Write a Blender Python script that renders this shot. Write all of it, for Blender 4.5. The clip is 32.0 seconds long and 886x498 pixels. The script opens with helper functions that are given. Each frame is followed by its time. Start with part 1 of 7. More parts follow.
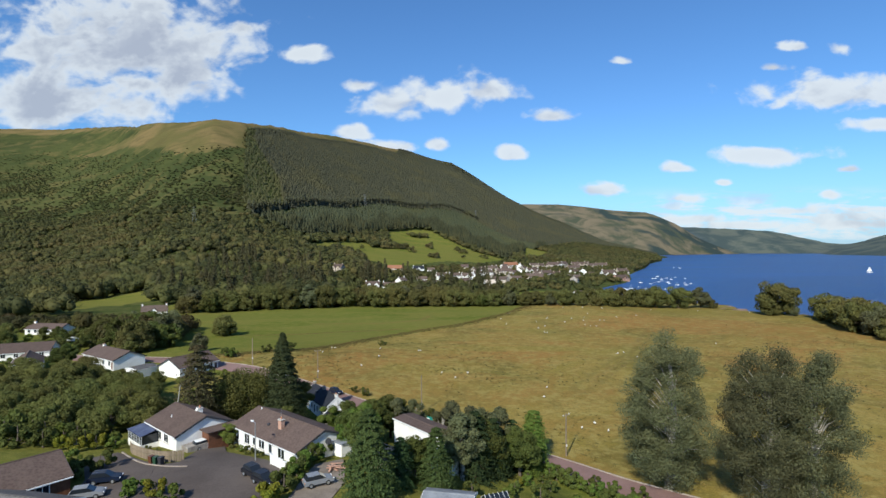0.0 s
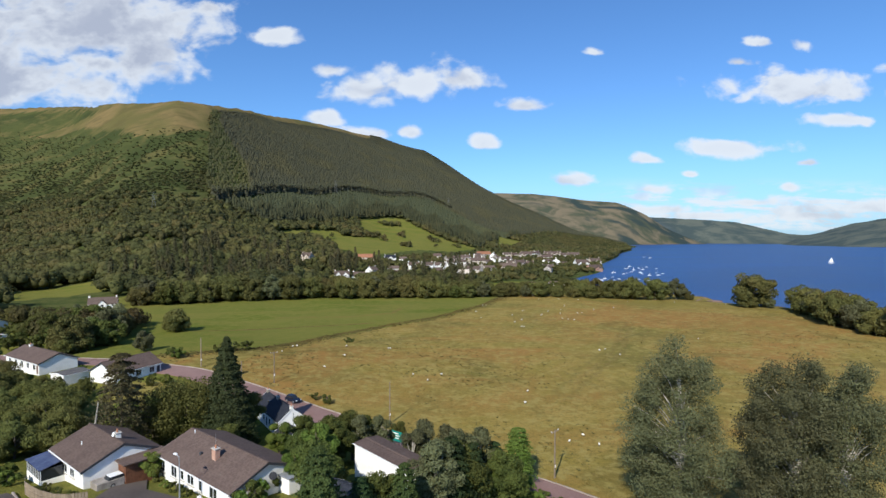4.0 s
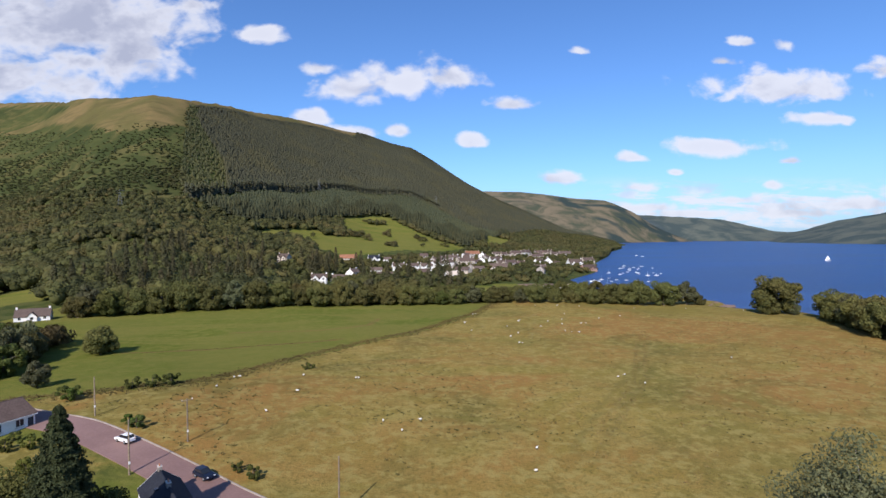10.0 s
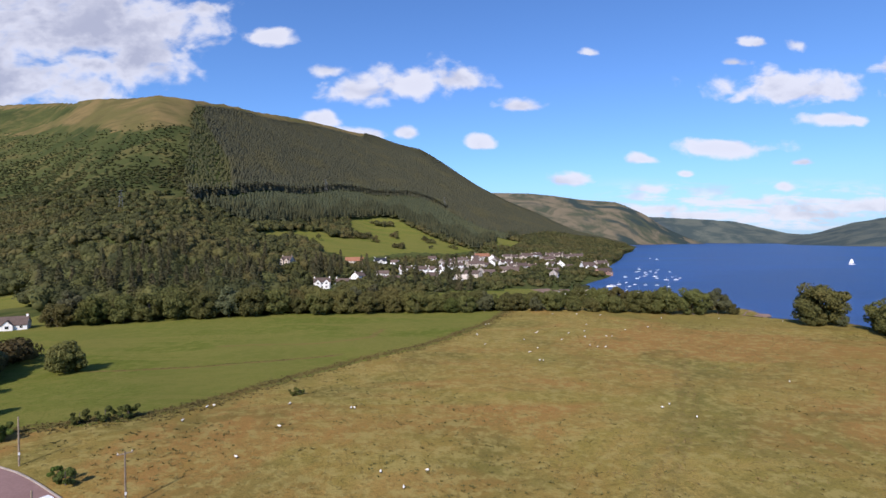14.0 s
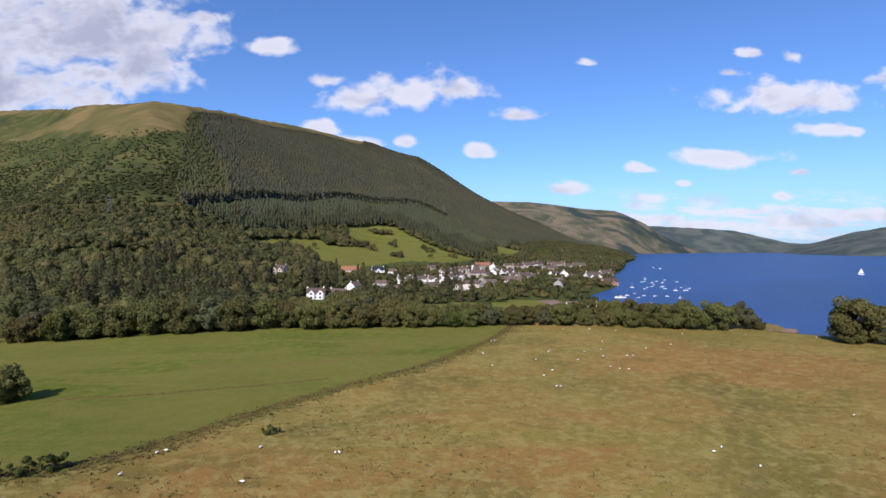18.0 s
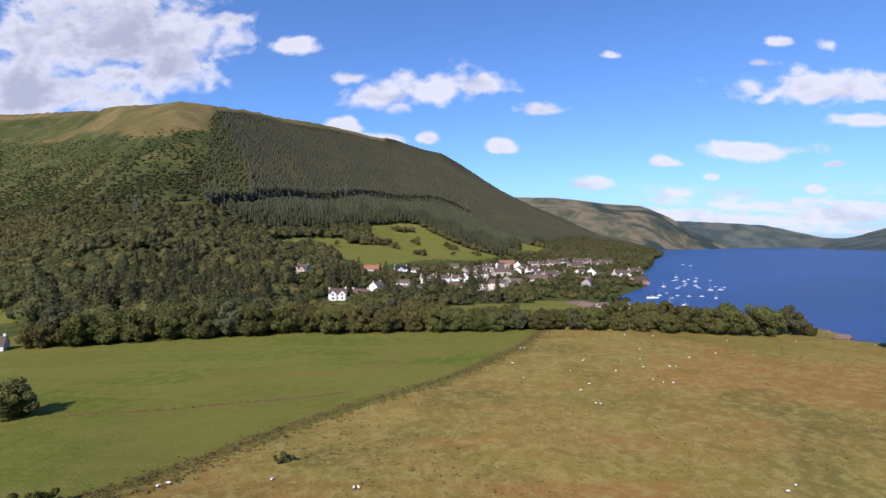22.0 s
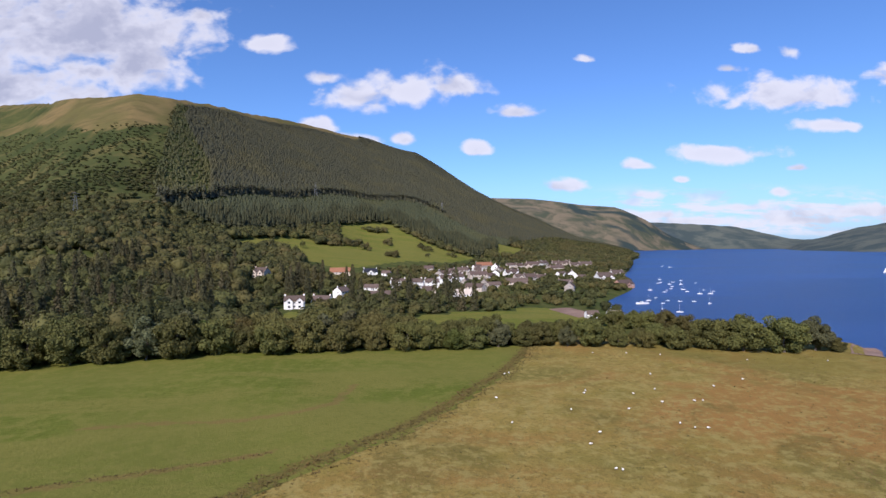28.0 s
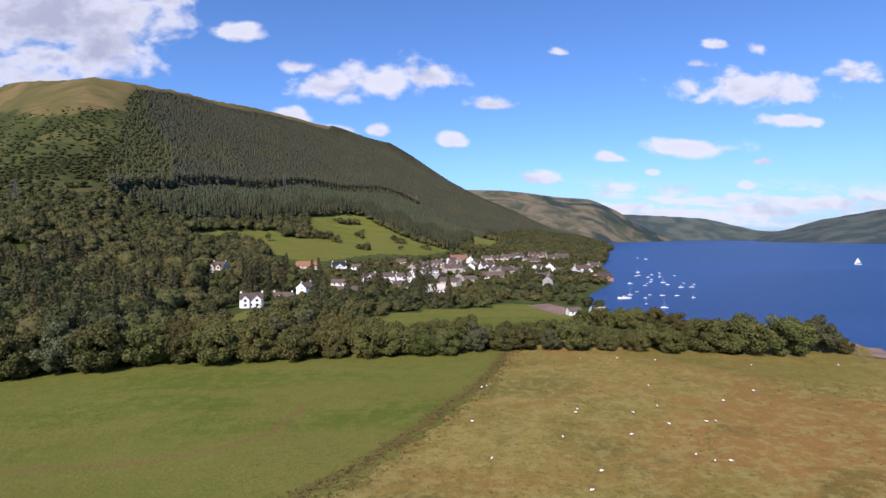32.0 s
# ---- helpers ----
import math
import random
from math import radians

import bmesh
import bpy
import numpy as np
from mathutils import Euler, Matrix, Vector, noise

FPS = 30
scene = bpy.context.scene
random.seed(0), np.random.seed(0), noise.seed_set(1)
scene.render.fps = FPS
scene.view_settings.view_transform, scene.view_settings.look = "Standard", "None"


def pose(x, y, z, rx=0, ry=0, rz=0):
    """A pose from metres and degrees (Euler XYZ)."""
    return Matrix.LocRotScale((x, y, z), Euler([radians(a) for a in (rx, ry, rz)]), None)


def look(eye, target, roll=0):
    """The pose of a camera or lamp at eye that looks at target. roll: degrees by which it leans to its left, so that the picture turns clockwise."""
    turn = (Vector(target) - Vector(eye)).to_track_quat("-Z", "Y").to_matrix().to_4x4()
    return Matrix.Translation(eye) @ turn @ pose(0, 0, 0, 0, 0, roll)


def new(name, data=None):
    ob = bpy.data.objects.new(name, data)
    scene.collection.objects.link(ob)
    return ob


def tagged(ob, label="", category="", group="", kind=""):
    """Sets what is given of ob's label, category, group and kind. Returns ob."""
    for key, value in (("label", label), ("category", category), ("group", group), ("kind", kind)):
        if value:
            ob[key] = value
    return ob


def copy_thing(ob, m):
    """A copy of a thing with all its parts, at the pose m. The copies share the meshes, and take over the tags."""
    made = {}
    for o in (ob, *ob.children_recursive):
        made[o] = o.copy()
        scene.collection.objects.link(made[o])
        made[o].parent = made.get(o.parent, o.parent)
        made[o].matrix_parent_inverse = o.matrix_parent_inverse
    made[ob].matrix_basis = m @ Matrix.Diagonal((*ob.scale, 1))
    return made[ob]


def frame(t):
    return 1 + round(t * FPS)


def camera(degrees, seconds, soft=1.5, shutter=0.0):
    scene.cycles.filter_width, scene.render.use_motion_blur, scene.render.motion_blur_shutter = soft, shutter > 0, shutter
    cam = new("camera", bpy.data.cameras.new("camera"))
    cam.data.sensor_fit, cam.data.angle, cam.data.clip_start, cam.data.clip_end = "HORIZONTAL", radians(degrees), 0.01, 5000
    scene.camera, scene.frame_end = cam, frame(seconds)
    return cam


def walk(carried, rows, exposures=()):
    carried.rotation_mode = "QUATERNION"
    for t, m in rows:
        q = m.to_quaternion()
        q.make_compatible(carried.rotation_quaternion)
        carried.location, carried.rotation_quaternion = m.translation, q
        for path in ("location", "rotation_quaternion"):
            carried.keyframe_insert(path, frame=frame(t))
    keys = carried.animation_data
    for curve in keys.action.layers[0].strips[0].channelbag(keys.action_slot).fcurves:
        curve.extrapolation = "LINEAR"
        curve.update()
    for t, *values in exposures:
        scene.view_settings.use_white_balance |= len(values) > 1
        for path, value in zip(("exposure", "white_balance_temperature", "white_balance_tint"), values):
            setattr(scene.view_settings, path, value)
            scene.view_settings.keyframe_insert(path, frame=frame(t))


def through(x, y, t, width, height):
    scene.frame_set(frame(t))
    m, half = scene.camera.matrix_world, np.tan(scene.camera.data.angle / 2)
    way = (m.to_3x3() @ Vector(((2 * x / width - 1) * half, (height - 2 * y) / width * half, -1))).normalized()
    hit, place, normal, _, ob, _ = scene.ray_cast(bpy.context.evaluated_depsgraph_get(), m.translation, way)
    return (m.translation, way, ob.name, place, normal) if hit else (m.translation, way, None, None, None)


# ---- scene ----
cam = camera(81.13, 32.0)
# seconds, place, heading right of north, tilt up, roll
FLIGHT = [
    (0.0, 0.00, 0.00, 36.00, 0.06, 0.01, -0.24),
    (0.5, -0.33, 0.63, 35.99, -0.04, -0.90, -0.21),
    (1.0, -0.52, 1.62, 36.08, 0.73, -0.58, -0.18),
    (1.5, -0.55, 3.13, 36.22, 1.64, -0.53, -0.04),
    (2.0, -0.50, 4.97, 36.36, 2.79, 0.02, 0.16),
    (2.5, -0.38, 6.87, 36.46, 2.77, -0.52, 0.21),
    (3.0, -0.28, 8.68, 36.47, 2.64, -1.38, 0.13),
    (3.5, -0.11, 10.61, 36.48, 3.13, -1.26, 0.13),
    (5.5, 0.91, 19.54, 36.33, 3.01, -1.36, 0.01),
    (6.0, 1.18, 21.62, 36.30, 3.06, -1.31, -0.05),
    (6.5, 1.42, 23.90, 36.19, 3.46, -1.10, 0.08),
    (7.0, 1.77, 26.58, 36.14, 4.02, -1.03, -0.00),
    (7.5, 2.18, 29.62, 36.15, 4.55, -0.96, -0.02),
    (8.0, 2.54, 32.83, 36.22, 4.96, -0.94, -0.09),
    (8.5, 2.86, 36.00, 36.38, 5.60, -0.38, -0.07),
    (9.0, 3.10, 38.99, 36.64, 5.43, -0.38, -0.16),
    (9.5, 3.40, 41.82, 36.86, 4.48, -1.36, -0.18),
    (10.0, 3.65, 44.66, 36.99, 4.41, -1.42, -0.16),
    (10.5, 3.82, 47.66, 37.04, 4.67, -1.28, -0.08),
    (11.0, 3.98, 50.70, 37.04, 5.24, -0.68, 0.12),
    (11.5, 4.18, 53.57, 37.11, 5.26, -0.38, 0.18),
    (12.0, 4.34, 56.08, 37.23, 4.59, -0.49, 0.13),
    (12.5, 4.41, 58.28, 37.35, 3.54, -0.99, 0.07),
    (13.0, 4.43, 60.34, 37.44, 3.11, -1.15, 0.04),
    (13.5, 4.44, 62.43, 37.47, 3.14, -1.27, -0.03),
    (14.0, 4.49, 64.71, 37.46, 3.50, -1.23, -0.08),
    (14.5, 4.54, 67.15, 37.47, 4.06, -1.17, -0.12),
    (16.5, 4.58, 76.76, 37.15, 3.10, -1.26, -0.18),
    (17.0, 4.58, 79.10, 37.10, 3.04, -1.23, -0.21),
    (17.5, 4.58, 81.51, 37.12, 3.47, -0.73, -0.03),
    (18.0, 4.54, 83.88, 37.22, 3.64, -0.28, 0.07),
    (18.5, 4.47, 85.98, 37.34, 3.11, -0.40, -0.09),
    (19.0, 4.40, 87.70, 37.51, 2.71, -0.47, -0.01),
    (19.5, 4.36, 89.04, 37.86, 2.21, -0.60, -0.10),
    (20.0, 4.30, 90.06, 38.29, 1.63, -0.75, -0.11),
    (20.5, 4.23, 90.86, 38.69, 1.07, -0.60, -0.13),
    (21.0, 4.15, 91.64, 39.00, 0.76, -0.53, -0.16),
    (21.5, 4.06, 92.66, 39.16, 0.57, -1.01, -0.28),
    (22.0, 3.97, 94.24, 39.26, 1.15, -0.69, -0.20),
    (22.5, 3.89, 96.48, 39.38, 1.98, -0.61, -0.15),
    (23.0, 3.80, 99.26, 39.58, 2.78, -0.60, -0.06),
    (23.5, 3.83, 102.37, 39.89, 3.80, 0.09, -0.01),
    (24.0, 4.08, 105.48, 40.05, 3.74, -0.04, -0.05),
    (24.5, 4.50, 108.50, 39.98, 3.05, -1.14, -0.16),
    (25.0, 4.95, 111.53, 39.78, 3.33, -0.80, -0.14),
    (25.5, 5.37, 114.63, 39.54, 3.77, -0.70, -0.20),
    (27.5, 7.07, 128.01, 39.27, 4.51, -0.36, -0.24),
    (28.0, 7.63, 130.57, 39.19, 3.82, -0.58, -0.22),
    (28.5, 8.21, 133.04, 39.14, 3.31, -0.90, -0.30),
    (29.0, 8.76, 135.51, 39.07, 3.53, -0.74, -0.38),
    (29.5, 9.24, 138.06, 38.98, 3.97, -0.91, -0.48),
    (30.0, 9.69, 140.78, 38.92, 4.43, -1.18, -0.52),
    (30.5, 10.12, 143.67, 38.92, 4.91, -1.37, -0.57),
    (31.0, 10.55, 146.68, 38.97, 5.35, -1.63, -0.53),
    (31.5, 10.95, 149.78, 39.07, 5.84, -1.90, -0.44),
    (32.0, 11.34, 152.92, 39.18, 6.54, -1.47, -0.28),
]


def row(t, x, y, z, yaw, pitch, roll):
    a, p = radians(yaw), radians(pitch)
    ahead = Vector((math.sin(a) * math.cos(p), math.cos(a) * math.cos(p), math.sin(p)))
    return t, look((x, y, z), Vector((x, y, z)) + ahead * 100, roll)


walk(cam, [row(*r) for r in FLIGHT], [
    (0.0, 0.30, 6250, 5), (1.0, 0.39, 6250, 6), (2.0, 0.37, 6250, 6), (3.0, 0.34, 6250, 7), (6.0, 0.34, 6250, 10), (8.0, 0.38, 6240, 12), (12.0, 0.30, 6200, 19), (14.0, 0.34, 6200, 19),
    (18.0, 0.31, 6190, 20), (20.0, 0.27, 6180, 20), (22.0, 0.37, 6180, 21), (25.0, 0.39, 6170, 21), (28.0, 0.31, 6160, 22), (32.0, 0.35, 6150, 22)])

# ---- sky and sun ----
SUN_FROM = (-0.40, -0.917)
SUN_UP = 38.0
# each cloud: bearing and height as slopes, half width, half height, thickness
CLOUDS_WEST = [
    (-0.610, 0.389, 0.257, 0.126, 1.00), (-0.76, 0.286, 0.23, 0.075, 1.00), (-0.385, 0.426, 0.049, 0.024, 0.80),
    (-0.509, 0.329, 0.120, 0.066, 1.00), (-0.263, 0.377, 0.044, 0.021, 1.00), (-0.101, 0.278, 0.072, 0.035, 1.00),
    (0.001, 0.298, 0.079, 0.046, 1.00), (0.093, 0.302, 0.068, 0.028, 1.00), (-0.162, 0.314, 0.035, 0.019, 0.90),
    (0.212, 0.255, 0.046, 0.016, 1.00), (-0.010, 0.202, 0.027, 0.016, 1.00), (0.133, 0.183, 0.028, 0.016, 1.00),
    (-0.173, 0.225, 0.039, 0.019, 1.00), (-0.102, 0.197, 0.066, 0.015, 0.80),
]
CLOUDS_EAST = [
    (0.453, 0.155, 0.035, 0.013, 0.95), (0.623, 0.178, 0.109, 0.024, 1.00), (0.304, 0.111, 0.055, 0.016, 0.90),
    (0.348, 0.362, 0.024, 0.012, 0.60), (0.684, 0.388, 0.031, 0.012, 0.75), (0.772, 0.383, 0.037, 0.021, 0.90),
    (0.642, 0.348, 0.037, 0.013, 0.80), (0.762, 0.295, 0.164, 0.039, 1.00), (0.851, 0.237, 0.083, 0.016, 0.95),
    (0.461, 0.096, 0.046, 0.015, 0.80), (0.543, 0.126, 0.020, 0.008, 0.60), (0.787, 0.151, 0.044, 0.011, 0.45),
]
CLOUDS_LOW = [
    (0.452, 0.055, 0.120, 0.013, 0.80), (0.671, 0.071, 0.109, 0.016, 0.75), (0.801, 0.044, 0.164, 0.015, 0.85),
    (0.944, 0.063, 0.098, 0.017, 0.80), (0.750, 0.101, 0.022, 0.012, 0.70), (0.998, 0.340, 0.066, 0.026, 0.90),
    (0.578, 0.043, 0.131, 0.013, 0.70),
]
CLOUDS = CLOUDS_WEST + CLOUDS_EAST + CLOUDS_LOW


def calc(tree, op, a, b=None, c=None, clamp=False):
    n = tree.nodes.new("ShaderNodeMath")
    n.operation, n.use_clamp = op, clamp
    for k, v in enumerate((a, b, c)):
        if v is None:
            continue
        if isinstance(v, (int, float)):
            n.inputs[k].default_value = v
        else:
            tree.links.new(v, n.inputs[k])
    return n.outputs[0]


def blend(tree, fac, a, b, mode="MIX"):
    n = tree.nodes.new("ShaderNodeMix")
    n.data_type, n.blend_type, n.clamp_factor = "RGBA", mode, True
    for k, v in ((0, fac), (6, a), (7, b)):
        if isinstance(v, (int, float)):
            n.inputs[k].default_value = v
        elif isinstance(v, tuple):
            n.inputs[k].default_value = (*v, 1)[:4]
        else:
            tree.links.new(v, n.inputs[k])
    return n.outputs[2]


def ramp(tree, fac, lo, hi):
    n = tree.nodes.new("ShaderNodeMapRange")
    n.interpolation_type = "SMOOTHSTEP"
    tree.links.new(fac, n.inputs[0])
    n.inputs[1].default_value, n.inputs[2].default_value = lo, hi
    return n.outputs[0]


def noise_of(tree, vector, scale, detail=4.0, rough=0.55, distort=0.0):
    n = tree.nodes.new("ShaderNodeTexNoise")
    n.inputs["Scale"].default_value, n.inputs["Detail"].default_value = scale, detail
    n.inputs["Roughness"].default_value, n.inputs["Distortion"].default_value = rough, distort
    if vector is not None:
        tree.links.new(vector, n.inputs["Vector"])
    return n.outputs["Fac"]


def build_sky():
    world = bpy.data.worlds.new("sky")
    scene.world = world
    world.use_nodes = True
    t = world.node_tree
    t.nodes.clear()
    sky = t.nodes.new("ShaderNodeTexSky")
    sky.sky_type, sky.sun_disc = "NISHITA", False
    sky.sun_elevation = radians(SUN_UP)
    sky.sun_rotation = math.atan2(SUN_FROM[0], SUN_FROM[1])
    sky.altitude, sky.air_density, sky.dust_density, sky.ozone_density = 100, 1.0, 0.6, 2.0
    coord = t.nodes.new("ShaderNodeTexCoord")
    sep = t.nodes.new("ShaderNodeSeparateXYZ")
    t.links.new(coord.outputs["Generated"], sep.inputs[0])
    x, y, z = sep.outputs
    ahead = calc(t, "MAXIMUM", y, 0.05)
    u, v = calc(t, "DIVIDE", x, ahead), calc(t, "DIVIDE", z, ahead)
    uv = t.nodes.new("ShaderNodeCombineXYZ")
    t.links.new(u, uv.inputs[0])
    t.links.new(calc(t, "MULTIPLY", v, 1.5), uv.inputs[1])
    billow = noise_of(t, uv.outputs[0], 11.0, 5.0, 0.5, 0.5)
    wisp = noise_of(t, uv.outputs[0], 36.0, 4.0, 0.5)
    field = None
    heavy = None
    for cu, cv, ru, rv, s in CLOUDS:
        du = calc(t, "DIVIDE", calc(t, "SUBTRACT", u, cu), ru * 1.0)
        dv = calc(t, "DIVIDE", calc(t, "SUBTRACT", v, cv), rv * 1.0)
        # flatter below than above
        dv = calc(t, "MAXIMUM", dv, calc(t, "MULTIPLY", dv, -1.35))
        d = calc(t, "SQRT", calc(t, "ADD", calc(t, "MULTIPLY", du, du), calc(t, "MULTIPLY", dv, dv)))
        m = calc(t, "MULTIPLY", calc(t, "SUBTRACT", 1.0, d), 1.0)
        m = calc(t, "SUBTRACT", calc(t, "MAXIMUM", m, -0.9), (1 - s) * 0.55)
        field = m if field is None else calc(t, "MAXIMUM", field, m)
        if rv > 0.06:
            heavy = m if heavy is None else calc(t, "MAXIMUM", heavy, m)
    rough = calc(t, "ADD", calc(t, "MULTIPLY", calc(t, "SUBTRACT", billow, 0.5), 2.3), calc(t, "MULTIPLY", calc(t, "SUBTRACT", wisp, 0.5), 0.8))
    dens = calc(t, "ADD", field, rough)
    mask = ramp(t, dens, -0.16, 0.52)
    # thin streaks low over the loch
    lay = t.nodes.new("ShaderNodeCombineXYZ")
    t.links.new(u, lay.inputs[0])
    t.links.new(calc(t, "MULTIPLY", v, 5.0), lay.inputs[1])
    streak = ramp(t, noise_of(t, lay.outputs[0], 8.0, 8.0, 0.62, 0.3), 0.43, 0.58)
    window = calc(t, "MULTIPLY", calc(t, "MULTIPLY", ramp(t, u, 0.32, 0.48), ramp(t, v, 0.0, 0.03)), calc(t, "SUBTRACT", 1.0, ramp(t, v, 0.07, 0.125)))
    mask = calc(t, "MAXIMUM", mask, calc(t, "MULTIPLY", calc(t, "MULTIPLY", streak, window), 0.95))
    mask = calc(t, "MULTIPLY", mask, ramp(t, y, 0.05, 0.2))
    thick = ramp(t, dens, 0.2, 1.1)
    shade = calc(t, "MULTIPLY", calc(t, "MULTIPLY", thick, ramp(t, heavy, -0.25, 0.3)), ramp(t, noise_of(t, uv.outputs[0], 4.2, 6.0), 0.12, 0.60))
    shade = calc(t, "ADD", shade, calc(t, "MULTIPLY", thick, 0.12), clamp=True)
    lift = t.nodes.new("ShaderNodeMapping")
    lift.inputs["Location"].default_value = (-0.012, 0.05, 0)
    t.links.new(uv.outputs[0], lift.inputs[0])
    above = calc(t, "SUBTRACT", noise_of(t, lift.outputs[0], 11.0, 5.0, 0.5, 0.5), billow)
    shade = calc(t, "ADD", shade, calc(t, "MULTIPLY", ramp(t, above, -0.06, 0.26), 0.55), clamp=True)
    white = blend(t, shade, (6.6, 6.8, 7.1), (3.75, 4.0, 4.75))
    haze = calc(t, "SUBTRACT", 1.0, ramp(t, z, 0.0, 0.16))
    base = blend(t, 1.0, sky.outputs[0], (0.64, 0.95, 1.30), "MULTIPLY")
    base = blend(t, calc(t, "MULTIPLY", haze, 0.42), base, (3.1, 4.9, 7.4))
    colour = blend(t, calc(t, "MULTIPLY", mask, 0.92), base, white)
    bg = t.nodes.new("ShaderNodeBackground")
    t.links.new(colour, bg.inputs[0])
    bg.inputs[1].default_value = 0.1
    out = t.nodes.new("ShaderNodeOutputWorld")
    t.links.new(bg.outputs[0], out.inputs[0])


build_sky()
sun = new("sun", bpy.data.lights.new("sun", "SUN"))
sun.data.energy, sun.data.angle, sun.data.color = 4.6, radians(0.55), (1.0, 0.93, 0.80)
sun.matrix_world = look((SUN_FROM[0] * 300, SUN_FROM[1] * 300, 300 * math.tan(radians(SUN_UP))), (0, 0, 0))


# ---- materials ----
def material(name, rough=0.9, metal=0.0):
    m = bpy.data.materials.new(name)
    m.use_nodes = True
    t = m.node_tree
    b = t.nodes["Principled BSDF"]
    b.inputs["Roughness"].default_value, b.inputs["Metallic"].default_value = rough, metal
    b.inputs["Specular IOR Level"].default_value = 0.25
    return m, t, b


def place_of(t):
    return t.nodes.new("ShaderNodeNewGeometry").outputs["Position"]


def bumped(t, b, fac, strength, distance):
    n = t.nodes.new("ShaderNodeBump")
    n.inputs["Strength"].default_value, n.inputs["Distance"].default_value = strength, distance
    t.links.new(fac, n.inputs["Height"])
    t.links.new(n.outputs[0], b.inputs["Normal"])


def mottled(name, a, c, scale=1.5, rough=0.9, fine=8.0, bump=0.15, depth=0.05, metal=0.0, spread=0.0):
    """A surface that wanders between two colours at two scales, with fine relief; spread varies it from piece to piece."""
    m, t, b = material(name, rough, metal)
    pos = t.nodes.new("ShaderNodeTexCoord").outputs["Object"]
    big, small = noise_of(t, pos, scale), noise_of(t, pos, fine, 3.0)
    f = calc(t, "ADD", calc(t, "MULTIPLY", big, 0.65), calc(t, "MULTIPLY", small, 0.35))
    f = ramp(t, f, 0.32, 0.68)
    col = blend(t, f, a, c)
    if spread:
        info = t.nodes.new("ShaderNodeObjectInfo")
        hsv = t.nodes.new("ShaderNodeHueSaturation")
        t.links.new(col, hsv.inputs["Color"])
        t.links.new(calc(t, "ADD", calc(t, "MULTIPLY", info.outputs["Random"], spread), 1 - spread / 2), hsv.inputs["Value"])
        col = hsv.outputs[0]
    t.links.new(col, b.inputs["Base Color"])
    if bump:
        bumped(t, b, small, bump, depth)
    return m


def foliage(name, dark, light, warm, scale=0.35, tint=False, through=0.25):
    """Leaves: colour differs from leaf to leaf, from clump to clump and from tree to tree."""
    m, t, b = material(name, 0.75)
    b.inputs["Specular IOR Level"].default_value = 0.15
    geo = t.nodes.new("ShaderNodeNewGeometry")
    info = t.nodes.new("ShaderNodeObjectInfo")
    clump = noise_of(t, geo.outputs["Position"], scale, 2.0)
    f = ramp(t, clump, 0.3, 0.7)
    if tint:
        own = t.nodes.new("ShaderNodeVertexColor")
        own.layer_name = "tint"
        two = t.nodes.new("ShaderNodeSeparateColor")
        t.links.new(own.outputs[0], two.inputs[0])
        f = calc(t, "ADD", calc(t, "MULTIPLY", two.outputs[0], 0.8), calc(t, "MULTIPLY", geo.outputs["Random Per Island"], 0.2))
    else:
        f = calc(t, "ADD", calc(t, "MULTIPLY", f, 0.5), calc(t, "MULTIPLY", geo.outputs["Random Per Island"], 0.5))
    col = blend(t, f, dark, light)
    far_patch = ramp(t, noise_of(t, geo.outputs["Position"], 0.012 if tint else 0.03, 3.0), 0.48, 0.68)
    if tint:
        far_patch = calc(t, "ADD", calc(t, "MULTIPLY", far_patch, 0.8), calc(t, "MULTIPLY", ramp(t, two.outputs[1], 0.80, 0.98), 0.9), clamp=True)
    col = blend(t, calc(t, "MULTIPLY", far_patch, 0.75 if tint else 0.6), col, warm)
    hsv = t.nodes.new("ShaderNodeHueSaturation")
    t.links.new(col, hsv.inputs["Color"])
    t.links.new(calc(t, "ADD", calc(t, "MULTIPLY", info.outputs["Random"], 0.035), 0.482), hsv.inputs["Hue"])
    t.links.new(calc(t, "ADD", calc(t, "MULTIPLY", info.outputs["Random"], 0.4), 0.8), hsv.inputs["Value"])
    t.links.new(hsv.outputs[0], b.inputs["Base Color"])
    if through:
        tr = t.nodes.new("ShaderNodeBsdfTranslucent")
        t.links.new(hsv.outputs[0], tr.inputs[0])
        mix = t.nodes.new("ShaderNodeMixShader")
        mix.inputs[0].default_value = through
        t.links.new(b.outputs[0], mix.inputs[1])
        t.links.new(tr.outputs[0], mix.inputs[2])
        t.links.new(mix.outputs[0], t.nodes["Material Output"].inputs[0])
    return m


